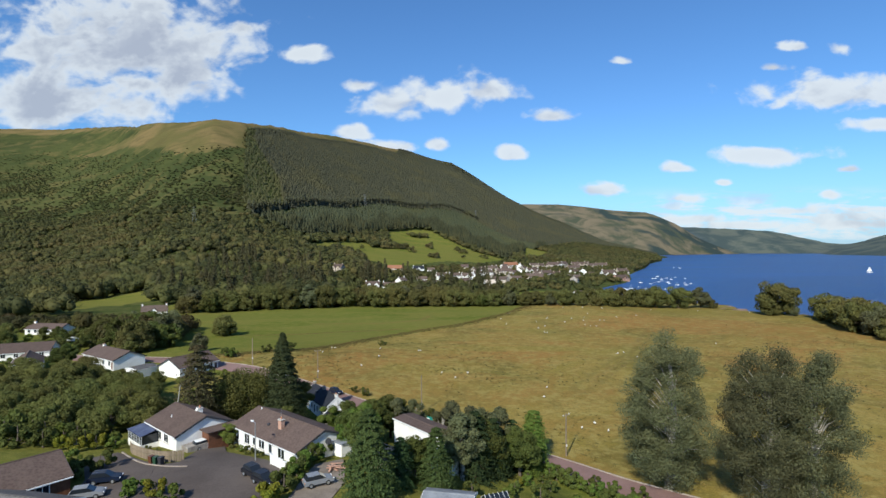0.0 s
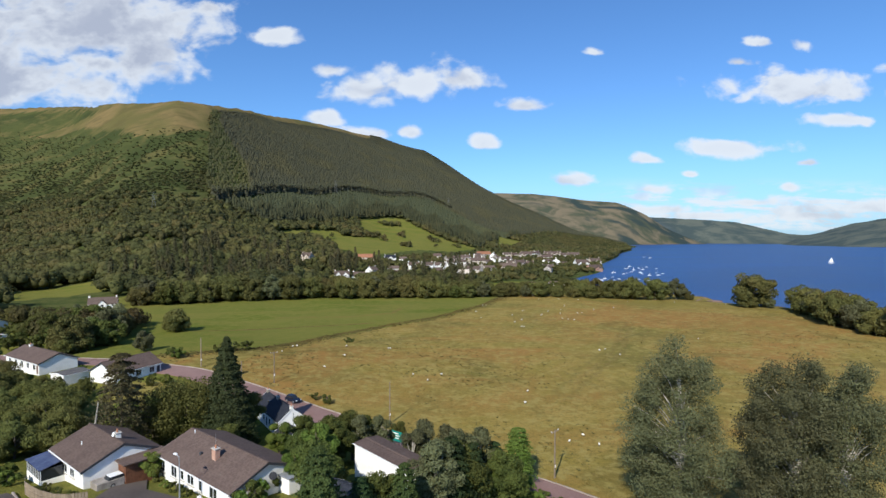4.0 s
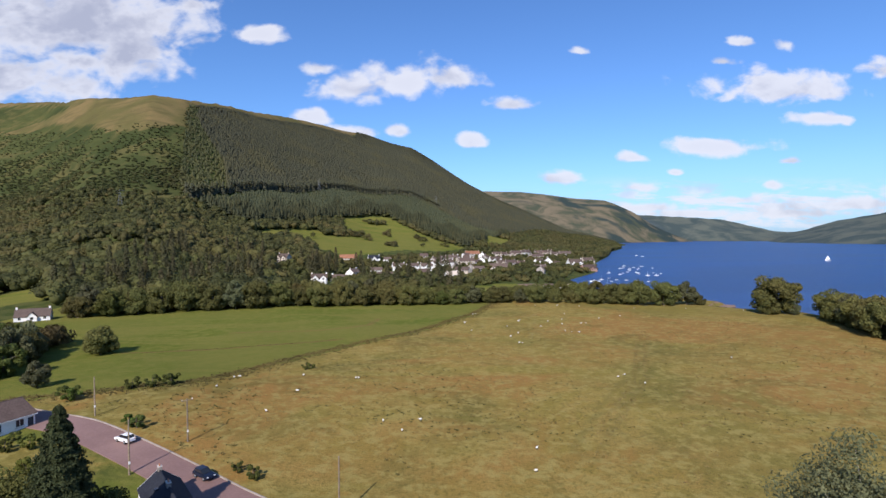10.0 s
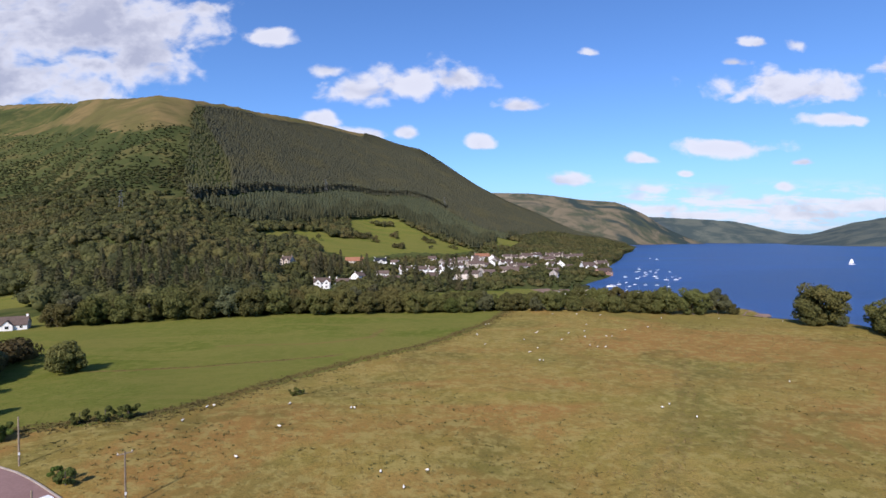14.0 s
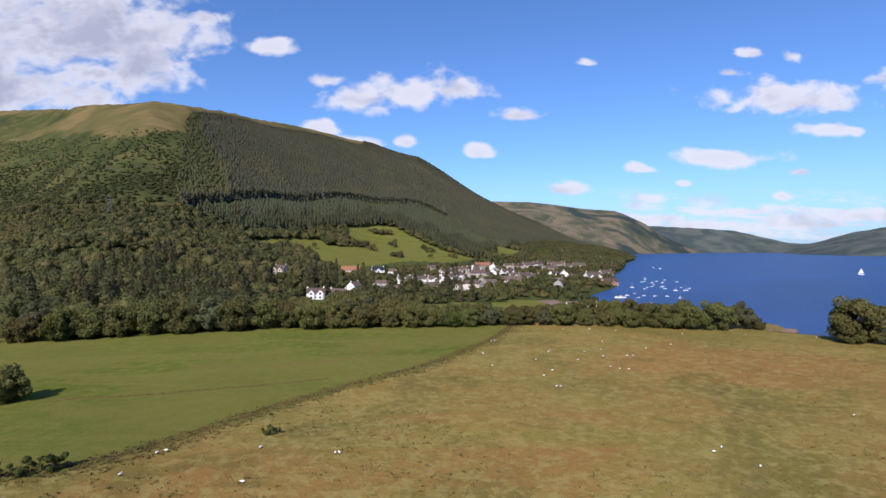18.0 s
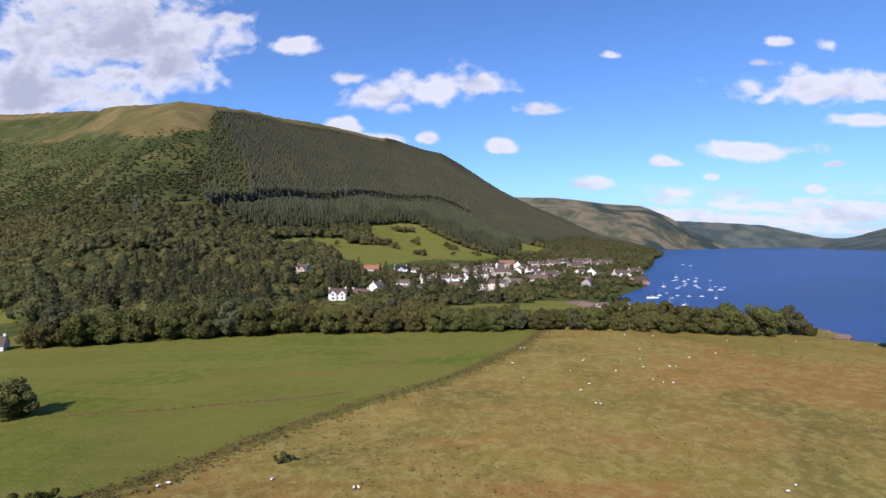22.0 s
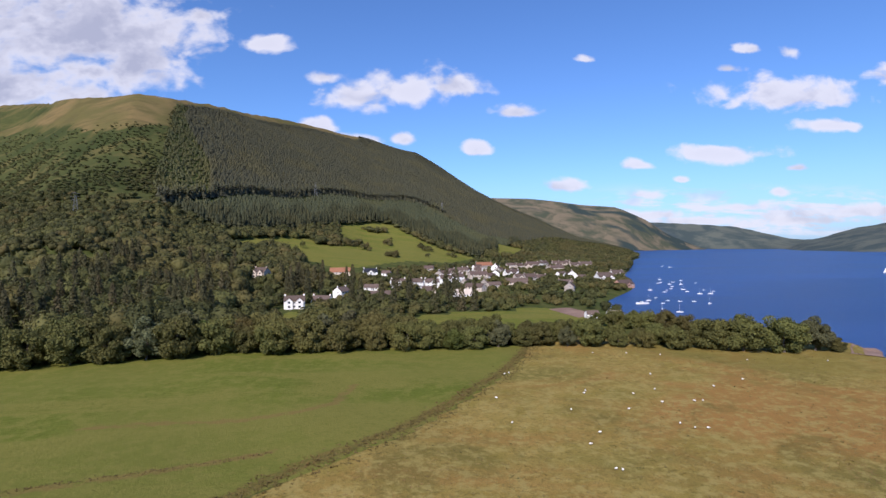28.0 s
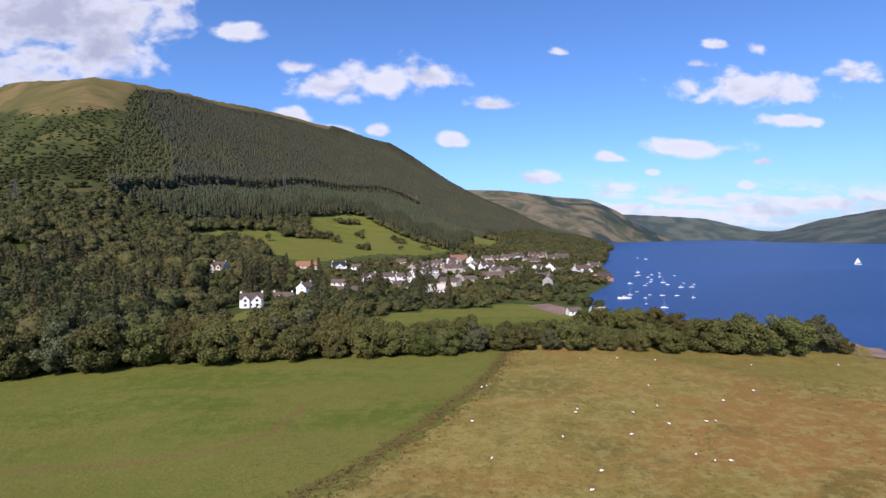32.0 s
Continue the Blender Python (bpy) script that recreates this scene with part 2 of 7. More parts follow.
def ground_material():
    """Pasture, rough grazing, heath and wood floor, told apart by the sheet's own zone colours."""
    m, t, b = material("grassland", 0.95)
    b.inputs["Specular IOR Level"].default_value = 0.03
    pos = place_of(t)
    zone = t.nodes.new("ShaderNodeVertexColor")
    zone.layer_name = "zone"
    sep = t.nodes.new("ShaderNodeSeparateColor")
    t.links.new(zone.outputs[0], sep.inputs[0])
    n1, n2, n3 = noise_of(t, pos, 0.02, 5.0), noise_of(t, pos, 0.11, 5.0, 0.6, 0.6), noise_of(t, pos, 1.3, 4.0, 0.65)
    stretch = t.nodes.new("ShaderNodeMapping")
    stretch.inputs["Scale"].default_value = (0.012, 0.05, 0.05)
    stretch.inputs["Rotation"].default_value = (0, 0, radians(14))
    t.links.new(pos, stretch.inputs[0])
    band = noise_of(t, stretch.outputs[0], 1.0, 4.0, 0.6, 0.8)
    # rough grazing: straw, rust and green rush
    rough = blend(t, ramp(t, n2, 0.35, 0.65), (0.226, 0.172, 0.040), (0.288, 0.207, 0.059))
    rough = blend(t, calc(t, "MULTIPLY", ramp(t, band, 0.45, 0.62), 0.55), rough, (0.262, 0.152, 0.044))
    rough = blend(t, calc(t, "MULTIPLY", ramp(t, n1, 0.50, 0.62), 0.75), rough, (0.150, 0.134, 0.034))
    rough = blend(t, calc(t, "MULTIPLY", ramp(t, n3, 0.50, 0.66), 0.7), rough, (0.115, 0.095, 0.025))
    blade = noise_of(t, pos, 4.5, 3.0, 0.7)
    rust = ramp(t, noise_of(t, pos, 0.0135, 7.0, 0.62, 1.2), 0.46, 0.60)
    rough = blend(t, calc(t, "MULTIPLY", rust, 0.8), rough, (0.282, 0.142, 0.044))
    rush = ramp(t, noise_of(t, pos, 0.037, 6.0, 0.66, 0.8), 0.52, 0.64)
    rough = blend(t, calc(t, "MULTIPLY", rush, 0.7), rough, (0.130, 0.106, 0.029))
    rough = blend(t, calc(t, "MULTIPLY", ramp(t, blade, 0.47, 0.62), 0.6), rough, (0.13, 0.105, 0.03))
    rough = blend(t, calc(t, "MULTIPLY", ramp(t, noise_of(t, pos, 0.4, 5.0, 0.7), 0.47, 0.62), 0.65), rough, (0.295, 0.238, 0.078))
    broad = noise_of(t, pos, 0.0105, 5.0, 0.6, 1.0)
    rough = blend(t, calc(t, "MULTIPLY", ramp(t, broad, 0.52, 0.66), 0.55), rough, (0.150, 0.128, 0.030))
    # improved pasture
    green = blend(t, ramp(t, n1, 0.35, 0.65), (0.100, 0.124, 0.019), (0.138, 0.146, 0.028))
    green = blend(t, calc(t, "MULTIPLY", ramp(t, band, 0.46, 0.58), 0.75), green, (0.182, 0.160, 0.040))
    green = blend(t, calc(t, "MULTIPLY", ramp(t, n3, 0.46, 0.66), 0.65), green, (0.075, 0.09, 0.014))
    green = blend(t, calc(t, "MULTIPLY", ramp(t, noise_of(t, pos, 0.28, 6.0, 0.7), 0.46, 0.6), 0.7), green, (0.172, 0.160, 0.038))
    green = blend(t, calc(t, "MULTIPLY", ramp(t, blade, 0.46, 0.64), 0.5), green, (0.07, 0.088, 0.014))
    green = blend(t, calc(t, "MULTIPLY", ramp(t, noise_of(t, pos, 0.009, 4.0, 0.55, 0.8), 0.42, 0.60), 0.55), green, (0.152, 0.144, 0.034))
    # heath on the tops
    n4 = noise_of(t, pos, 0.006, 7.0, 0.62, 0.5)
    fern = blend(t, ramp(t, n4, 0.36, 0.60), (0.037, 0.047, 0.016), (0.066, 0.072, 0.024))
    fern = blend(t, calc(t, "MULTIPLY", ramp(t, noise_of(t, pos, 0.016, 6.0, 0.62, 0.6), 0.50, 0.62), 0.75), fern, (0.108, 0.092, 0.034))
    fern = blend(t, calc(t, "MULTIPLY", ramp(t, n2, 0.48, 0.66), 0.5), fern, (0.035, 0.046, 0.015))
    straw = blend(t, ramp(t, n4, 0.40, 0.58), (0.100, 0.088, 0.032), (0.160, 0.116, 0.050))
    straw = blend(t, calc(t, "MULTIPLY", ramp(t, noise_of(t, stretch.outputs[0], 0.9, 5.0, 0.6, 0.4), 0.50, 0.60), 0.6), straw, (0.082, 0.070, 0.028))
    heath = blend(t, ramp(t, calc(t, "ADD", zone.outputs["Alpha"], calc(t, "MULTIPLY", calc(t, "SUBTRACT", noise_of(t, pos, 0.018, 6.0, 0.6), 0.5), 1.5)), 0.34, 0.66), fern, straw)
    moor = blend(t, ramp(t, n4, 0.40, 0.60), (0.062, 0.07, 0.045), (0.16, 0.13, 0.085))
    # broad dark patches: plantations and cloud shadow, both put into the colour
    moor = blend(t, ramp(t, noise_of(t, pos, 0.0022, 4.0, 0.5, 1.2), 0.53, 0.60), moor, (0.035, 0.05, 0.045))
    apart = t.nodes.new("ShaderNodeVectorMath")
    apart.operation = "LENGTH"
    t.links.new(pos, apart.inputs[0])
    # farthest range: the blue haze of distance is painted into its base colour
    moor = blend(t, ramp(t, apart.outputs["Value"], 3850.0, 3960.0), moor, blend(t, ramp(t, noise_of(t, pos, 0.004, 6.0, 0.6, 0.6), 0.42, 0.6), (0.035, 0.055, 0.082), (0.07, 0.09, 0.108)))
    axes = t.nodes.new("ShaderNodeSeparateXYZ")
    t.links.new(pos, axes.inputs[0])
    # eastern hill: blue-grey base colour stands in for haze
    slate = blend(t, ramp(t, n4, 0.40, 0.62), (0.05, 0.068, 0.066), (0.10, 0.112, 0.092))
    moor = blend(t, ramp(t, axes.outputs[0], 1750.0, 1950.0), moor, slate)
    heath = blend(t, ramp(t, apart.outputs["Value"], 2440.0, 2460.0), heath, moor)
    floor = blend(t, ramp(t, n2, 0.35, 0.65), (0.045, 0.06, 0.016), (0.085, 0.09, 0.028))
    edge = calc(t, "MULTIPLY", calc(t, "SUBTRACT", n2, 0.5), 0.9)
    col = blend(t, ramp(t, calc(t, "ADD", sep.outputs[0], edge), 0.35, 0.65), floor, green)
    col = blend(t, ramp(t, calc(t, "ADD", sep.outputs[1], edge), 0.35, 0.65), col, rough)
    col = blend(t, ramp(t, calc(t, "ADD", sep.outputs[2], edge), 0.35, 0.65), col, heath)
    # sedge in the ditch, worn drains and flattened wheel tracks
    marks = t.nodes.new("ShaderNodeVertexColor")
    marks.layer_name = "marks"
    mark = t.nodes.new("ShaderNodeSeparateColor")
    t.links.new(marks.outputs[0], mark.inputs[0])
    wobble = calc(t, "MULTIPLY", calc(t, "SUBTRACT", noise_of(t, pos, 0.35, 5.0, 0.65), 0.5), 1.6)
    col = blend(t, calc(t, "MULTIPLY", ramp(t, calc(t, "ADD", mark.outputs[0], wobble), 0.34, 0.80), 0.62), col, blend(t, ramp(t, n3, 0.4, 0.6), (0.085, 0.068, 0.022), (0.17, 0.108, 0.038)))
    col = blend(t, calc(t, "MULTIPLY", ramp(t, calc(t, "ADD", mark.outputs[1], wobble), 0.45, 0.85), 0.55), col, (0.175, 0.110, 0.042))
    col = blend(t, calc(t, "MULTIPLY", ramp(t, calc(t, "ADD", mark.outputs[2], wobble), 0.40, 1.0), 0.3), col, (0.11, 0.10, 0.030))
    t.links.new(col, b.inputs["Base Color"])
    bumped(t, b, calc(t, "ADD", n3, calc(t, "MULTIPLY", blade, 0.5)), 0.6, 0.3)
    return m


def water_material():
    m, t, b = material("loch_water", 0.08)
    pos = place_of(t)
    b.inputs["Base Color"].default_value = (0.012, 0.04, 0.13, 1)
    b.inputs["IOR"].default_value = 1.33
    b.inputs["Specular IOR Level"].default_value = 0.35
    flow = t.nodes.new("ShaderNodeMapping")
    flow.inputs["Scale"].default_value = (0.0016, 0.008, 0.008)
    t.links.new(pos, flow.inputs[0])
    wide = noise_of(t, flow.outputs[0], 1.0, 6.0, 0.62, 0.8)
    t.links.new(blend(t, ramp(t, wide, 0.36, 0.66), (0.010, 0.036, 0.125), (0.026, 0.070, 0.205)), b.inputs["Base Color"])
    wave = noise_of(t, pos, 0.45, 5.0, 0.7)
    bumped(t, b, wave, 0.3, 0.9)
    t.links.new(calc(t, "ADD", calc(t, "MULTIPLY", wide, 0.16), 0.34), b.inputs["Roughness"])
    return m


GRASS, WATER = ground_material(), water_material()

# ---- terrain: one height function for field, slopes, far hills and loch bed ----
LOCH = -2.0


def tab(v, pairs):
    return np.interp(v, [p[0] for p in pairs], [p[1] for p in pairs])


# bearing from the flight's start (degrees right of north): foot distance, ridge distance, ridge slope
HILL = [(-95, 260, 1600, 0.10), (-75, 260, 2000, 0.16), (-55, 270, 2200, 0.170), (-40.6, 280, 2200, 0.1775), (-36.7, 288, 2100, 0.189), (-32.5, 312, 1850, 0.2025),
        (-30.2, 325, 1620, 0.2120), (-27.8, 345, 1420, 0.2222), (-23.8, 385, 1300, 0.234), (-20.9, 410, 1300, 0.2306), (-17.2, 450, 1480, 0.2270),
        (-12.0, 465, 1720, 0.2135), (-5.9, 490, 2000, 0.1964), (-3.7, 500, 2100, 0.186), (1.0, 525, 2150, 0.1637),
        (4.1, 545, 2180, 0.1316), (7.2, 565, 2200, 0.0984), (10.3, 590, 2230, 0.0697), (13.3, 630, 2250, 0.0455),
        (15.0, 680, 2270, 0.0294), (17.5, 800, 2290, 0.012), (20.0, 1100, 2320, 0.002), (22.6, 2000, 2350, -0.012), (23.5, 2300, 2400, -0.0155)]
MID = [(2, 2500, 3400, 0.080), (9, 2550, 3450, 0.0855), (12.7, 2600, 3500, 0.084), (18, 2750, 3550, 0.0715), (21.8, 2950, 3600, 0.0640),
       (24.4, 3150, 3650, 0.0427), (26.5, 3350, 3700, 0.0158), (28.9, 3600, 3800, -0.003), (30, 3700, 3900, -0.012)]
FAR = [(16, 3950, 4500, 0.040), (25.0, 3950, 4500, 0.0375), (29.4, 3950, 4500, 0.0322), (32.6, 3980, 4550, 0.0270), (35.2, 4000, 4600, 0.0142), (37.0, 4100, 4650, 0.006),
       (42, 4150, 4700, 0.005), (75, 4150, 4700, 0.005)]
RIGHT = [(36.3, 3900, 4300, -0.01), (37.3, 3300, 4100, 0.001), (39.1, 3200, 4050, 0.0095), (41.0, 3000, 4000, 0.0215), (43.5, 2900, 3950, 0.0300), (46.0, 2800, 3900, 0.0385),
         (52, 2700, 3800, 0.055), (62, 2500, 3700, 0.06), (85, 2300, 3700, 0.06)]
SHORE = [(-600, 620), (0, 300), (100, 216), (150, 190), (196, 177), (222, 184), (243, 190), (262, 199), (272, 199), (284, 186), (298, 170), (318, 184), (365, 166), (395, 147), (412, 130), (450, 132), (490, 152), (523, 173), (560, 198), (584, 212), (640, 236), (732, 266), (1000, 395), (1273, 514), (1541, 658), (2235, 930), (2900, 1400), (4000, 2150), (4900, 2500)]


def slope_of(x, y, table, bulge):
    """Height of a range of hills that rises from its foot to its ridge; far below ground where it does not reach."""
    th, d = np.degrees(np.arctan2(x, y)), np.hypot(x, y)
    foot, ridge, el = (np.interp(th, [r[0] for r in table], [r[k] for r in table]) for k in (1, 2, 3))
    u = (d - foot) / (ridge - foot)
    v = np.clip(u, 0, 1)
    elf = -35.0 / foot
    z = 36 + d * (elf + (el - elf) * (v + bulge * v * (1 - v)))
    z = np.where(u > 1, 36 + ridge * el - (d - ridge) * 0.10, z)
    inside = (th > table[0][0]) & (th < table[-1][0]) & (u > 0)
    return np.where(inside, z, -40.0)


def soft(a):
    return a * a * (3 - 2 * a)


def lump(x, y, cx, cy, rx, ry):
    return np.exp(-((x - cx) / rx) ** 2 - ((y - cy) / ry) ** 2)


def height(x, y):
    x, y = np.asarray(x, float), np.asarray(y, float)
    z = 1.0 + 3.4 * lump(x, y, -58, 152, 45, 45) + 7.0 * soft(np.clip((108 - y) / 46, 0, 1)) * soft(np.clip((20 - x) / 32, 0, 1)) * soft(np.clip((x + 140) / 40, 0, 1)) + 0.25 * np.sin(x * 0.043 + 1.3) * np.sin(y * 0.037) + 0.12 * np.sin(x * 0.13 + y * 0.09)
    z = z - 1.2 * soft(np.clip((y - 300) / 60, 0, 1)) * soft(np.clip((x + 60) / 80, 0, 1))
    far = np.hypot(x, y)
    rough = np.sin(x * 0.011 + 2.1 * np.sin(y * 0.006)) * np.sin(y * 0.009 + 1.7 * np.sin(x * 0.005))
    hill = slope_of(x, y, HILL, 0.33)
    hill = hill + rough * np.clip((hill - 6) * 0.07, 0, 6)
    back = np.maximum(np.maximum(slope_of(x, y, MID, 0.5), slope_of(x, y, FAR, 0.5)), slope_of(x, y, RIGHT, 0.5))
    wet = soft(np.clip((x - tab(y, SHORE) + 9) / 16, 0, 1))
    z = z * (1 - wet) + (LOCH - 3.0) * wet
    z = np.where(far > 2450, LOCH - 3, z)
    return np.maximum(np.maximum(z, hill), back)

# ---- ground and loch ----
def sheet(name, xs, ys, z, mat):
    """One mesh over the grid of xs and ys."""
    X, Y = np.meshgrid(xs, ys)
    nx, ny = len(xs), len(ys)
    co = np.stack([X, Y, z(X, Y)], -1).reshape(-1, 3)
    i = (np.arange(ny - 1)[:, None] * nx + np.arange(nx - 1)[None]).ravel()
    quads = np.stack([i, i + 1, i + nx + 1, i + nx], 1)
    return quick_mesh(name, co, quads, mat, smooth=True), co


def quick_mesh(name, co, faces, mat, smooth=False):
    me = bpy.data.meshes.new(name)
    k = faces.shape[1]
    me.vertices.add(len(co))
    me.vertices.foreach_set("co", np.asarray(co, np.float32).ravel())
    me.loops.add(faces.size)
    me.loops.foreach_set("vertex_index", faces.astype(np.int32).ravel())
    me.polygons.add(len(faces))
    me.polygons.foreach_set("loop_start", np.arange(0, faces.size, k, dtype=np.int32))
    me.polygons.foreach_set("use_smooth", np.full(len(faces), smooth))
    me.update(calc_edges=True)
    if mat:
        me.materials.append(mat)
    return me


def steps(*spans):
    out = []
    for a, b, s in spans:
        out += list(np.arange(a, b, s))
    return np.array(out + [spans[-1][1]])


# the wall and ditch between green pasture and rough grazing
DYKE = [(-120, 148), (-82, 155), (-60, 159), (-45, 166), (-38, 178), (-29, 195), (-15, 216), (5, 236), (20, 258), (34, 281), (46, 305), (56, 335)]


# the main road's middle line
ROAD = [(-190, 186), (-150, 177), (-112, 164), (-84, 152.6), (-73.5, 147.8), (-63.2, 142.4), (-52.8, 137.8), (-41.8, 130.5), (-30.3, 122.4), (-20.4, 114.9), (-14.6, 110.6), (-5.2, 102.4), (6, 92.4), (17.2, 84.0), (25.4, 76), (34, 69.4), (60, 50), (90, 28), (130, -5)]


def dyke_y(x):
    return np.interp(x, [p[0] for p in DYKE], [p[1] for p in DYKE])


def inside(x, y, poly):
    x, y = np.asarray(x, float), np.asarray(y, float)
    r = np.zeros(x.shape, bool)
    for (ax, ay), (bx, by) in zip(poly, poly[1:] + poly[:1]):
        if ay != by:
            r ^= ((ay > y) != (by > y)) & (x < (bx - ax) * (y - ay) / (by - ay) + ax)
    return r


def zones(x, y, z):
    green = np.zeros(x.shape)
    rough = np.zeros(x.shape)
    heath = np.zeros(x.shape)
    fields = (y < 345) & (y > 60) & (x > -170) & (x < 260)
    left = (y > dyke_y(x) - np.interp(y, [150, 210, 300], [2.0, 6.0, 4.0])) & (x < 60)
    green[fields & left] = 1
    rough[fields & ~left] = 1
    garden = (y < np.interp(x, [p[0] for p in ROAD], [p[1] for p in ROAD])) & (x < 60) & (x > -170)
    rough[garden] = 0.25 + 0.5 * lump(x[garden], y[garden], -52, 124, 14, 9)
    green[garden] = 0.62
    green[(y <= 60) | (x <= -170) & (y < 250)] = 0.6
    for poly in MEADOWS:
        green[inside(x, y, poly)] = 1
    th, d = np.degrees(np.arctan2(x, y)), np.hypot(x, y)
    foot, ridge = (np.interp(th, [r[0] for r in HILL], [r[k] for r in HILL]) for k in (1, 2))
    u = (d - foot) / (ridge - foot)
    wooded_to = np.interp(th, [r[0] for r in TREELINE], [r[1] for r in TREELINE])
    heath[(u > np.where(th < -20.55, 0.36, wooded_to)) & (d < 2500)] = 1
    heath[d > 2450] = 1
    low, high = (np.interp(th, [r[0] for r in tab_], [r[1] for r in tab_]) for tab_ in (TAN_LOW, TAN_HIGH))
    straw = ((u > low) & (u < high) | (u > 0.965)).astype(float)
    straw[(np.hypot((x + 540) / 30, (y - 760) / 14) < 1) | (np.hypot((x + 281) / 8, (y - 722) / 16) < 1)] = 1
    return green, rough, heath, straw


def along(x, y, line):
    """Distance to a line of points."""
    best = np.full(x.shape, 1e9)
    for (ax, ay), (bx, by) in zip(line, line[1:]):
        ux, uy = bx - ax, by - ay
        f = np.clip(((x - ax) * ux + (y - ay) * uy) / (ux * ux + uy * uy), 0, 1)
        best = np.minimum(best, np.hypot(x - ax - ux * f, y - ay - uy * f))
    return best


# old wheel tracks over the grazing, and drains and a worn path in the pasture
RUTS = [(34, 128), (38, 135), (48, 150), (56, 162), (67, 177), (76, 190), (88, 202), (110, 214)]
DRAINS = [[(-82, 209), (-76, 210.4), (-55, 213.3), (-35, 219.4), (-18, 226.6)], [(-60, 243), (-43, 244.7), (-29, 245.1), (-17, 249.8), (-10, 256), (-7.5, 272)]]


def marks_of(x, y):
    near = (x > -130) & (x < 200) & (y > 60) & (y < 345)
    ditch, worn, tracks = np.zeros(x.shape), np.zeros(x.shape), np.zeros(x.shape)
    a, b = x[near], y[near]
    ditch[near] = np.clip(1.2 - along(a, b, DYKE) / 2.4, 0, 1)
    worn[near] = np.clip(1.2 - np.minimum(along(a, b, DRAINS[0]), along(a, b, DRAINS[1])) / 2.2, 0, 1)
    tracks[near] = np.clip(1.3 - np.abs(along(a, b, RUTS) - 2.2) / 1.5, 0, 1)
    return ditch, worn, tracks


# how far up the slope the woods reach, by bearing
TREELINE = [(-95, 0.80), (-36, 0.84), (-33, 0.80), (-28, 0.78), (-21.3, 0.78), (-20.6, 0.955), (-8, 0.955), (-5, 0.96), (-3.8, 1.2), (30, 1.2)]
# where the heath bleaches to straw
TAN_LOW = [(-95, 0.84), (-36, 0.84), (-34, 0.80), (-31.2, 0.84), (-28.4, 0.80), (-27.4, 0.755), (-24, 0.745), (-20.8, 0.79), (-20.4, 0.93), (-3.8, 0.93)]
TAN_HIGH = [(-95, 0.80), (-36.5, 0.80), (-34, 0.83), (-29.8, 0.95), (-27.9, 1.0), (-26, 2), (30, 2)]
MEADOWS = [
    [(-190, 701), (-166, 669), (-144, 728), (-106, 693), (-65, 657), (-40, 690), (0, 755), (20, 790), (-25, 860), (-62, 862), (-92, 797), (-125, 812), (-168, 755)],
    [(0, 755), (63, 800), (107, 885), (57, 930), (12, 1000), (-23, 1080), (-60, 1061), (-106, 985), (-92, 905), (-62, 856), (-25, 850)],
    [(187, 1163), (240, 1153), (199, 1039), (151, 975)],
    [(0, 385), (6, 402), (27, 421), (62, 428), (93, 446), (98, 412), (112, 386), (90, 358), (68, 362), (20, 362)],
    [(-63, 428), (-44, 430), (-43, 400), (-58, 396)],
    [(-262, 354), (-222, 390), (-190, 345), (-222, 305)],
    [(-192, 512), (-169, 553), (-146, 583), (-127, 612), (-119, 593), (-140, 566), (-163, 540), (-183, 502)],
]

xs = steps((-4900, -1300, 60), (-1300, -170, 12), (-170, 260, 2.5), (260, 1200, 14), (1200, 4900, 60))
ys = steps((-600, -40, 20), (-40, 350, 2.5), (350, 1400, 12), (1400, 2500, 20), (2500, 4900, 50))
me, co = sheet("ground", xs, ys, height, GRASS)
layer = me.color_attributes.new("zone", "FLOAT_COLOR", "POINT")
layer.data.foreach_set("color", np.stack(zones(co[:, 0], co[:, 1], co[:, 2]), 1).astype(np.float32).ravel())
layer = me.color_attributes.new("marks", "FLOAT_COLOR", "POINT")
layer.data.foreach_set("color", np.stack([*marks_of(co[:, 0], co[:, 1]), np.ones(len(co))], 1).astype(np.float32).ravel())
ground = tagged(new("ground", me), "green pasture, straw-coloured rough grazing, heathery hills, haze-tinted far ranges", "ground", kind="structure")
me, co = sheet("water", steps((100, 5200, 100)), steps((-600, 5000, 100)), lambda x, y: np.full(x.shape, LOCH), WATER)
water = tagged(new("water", me), "deep blue rippled water of a long loch", "water", kind="structure")


def top(x, y):
    return float(height(x, y))


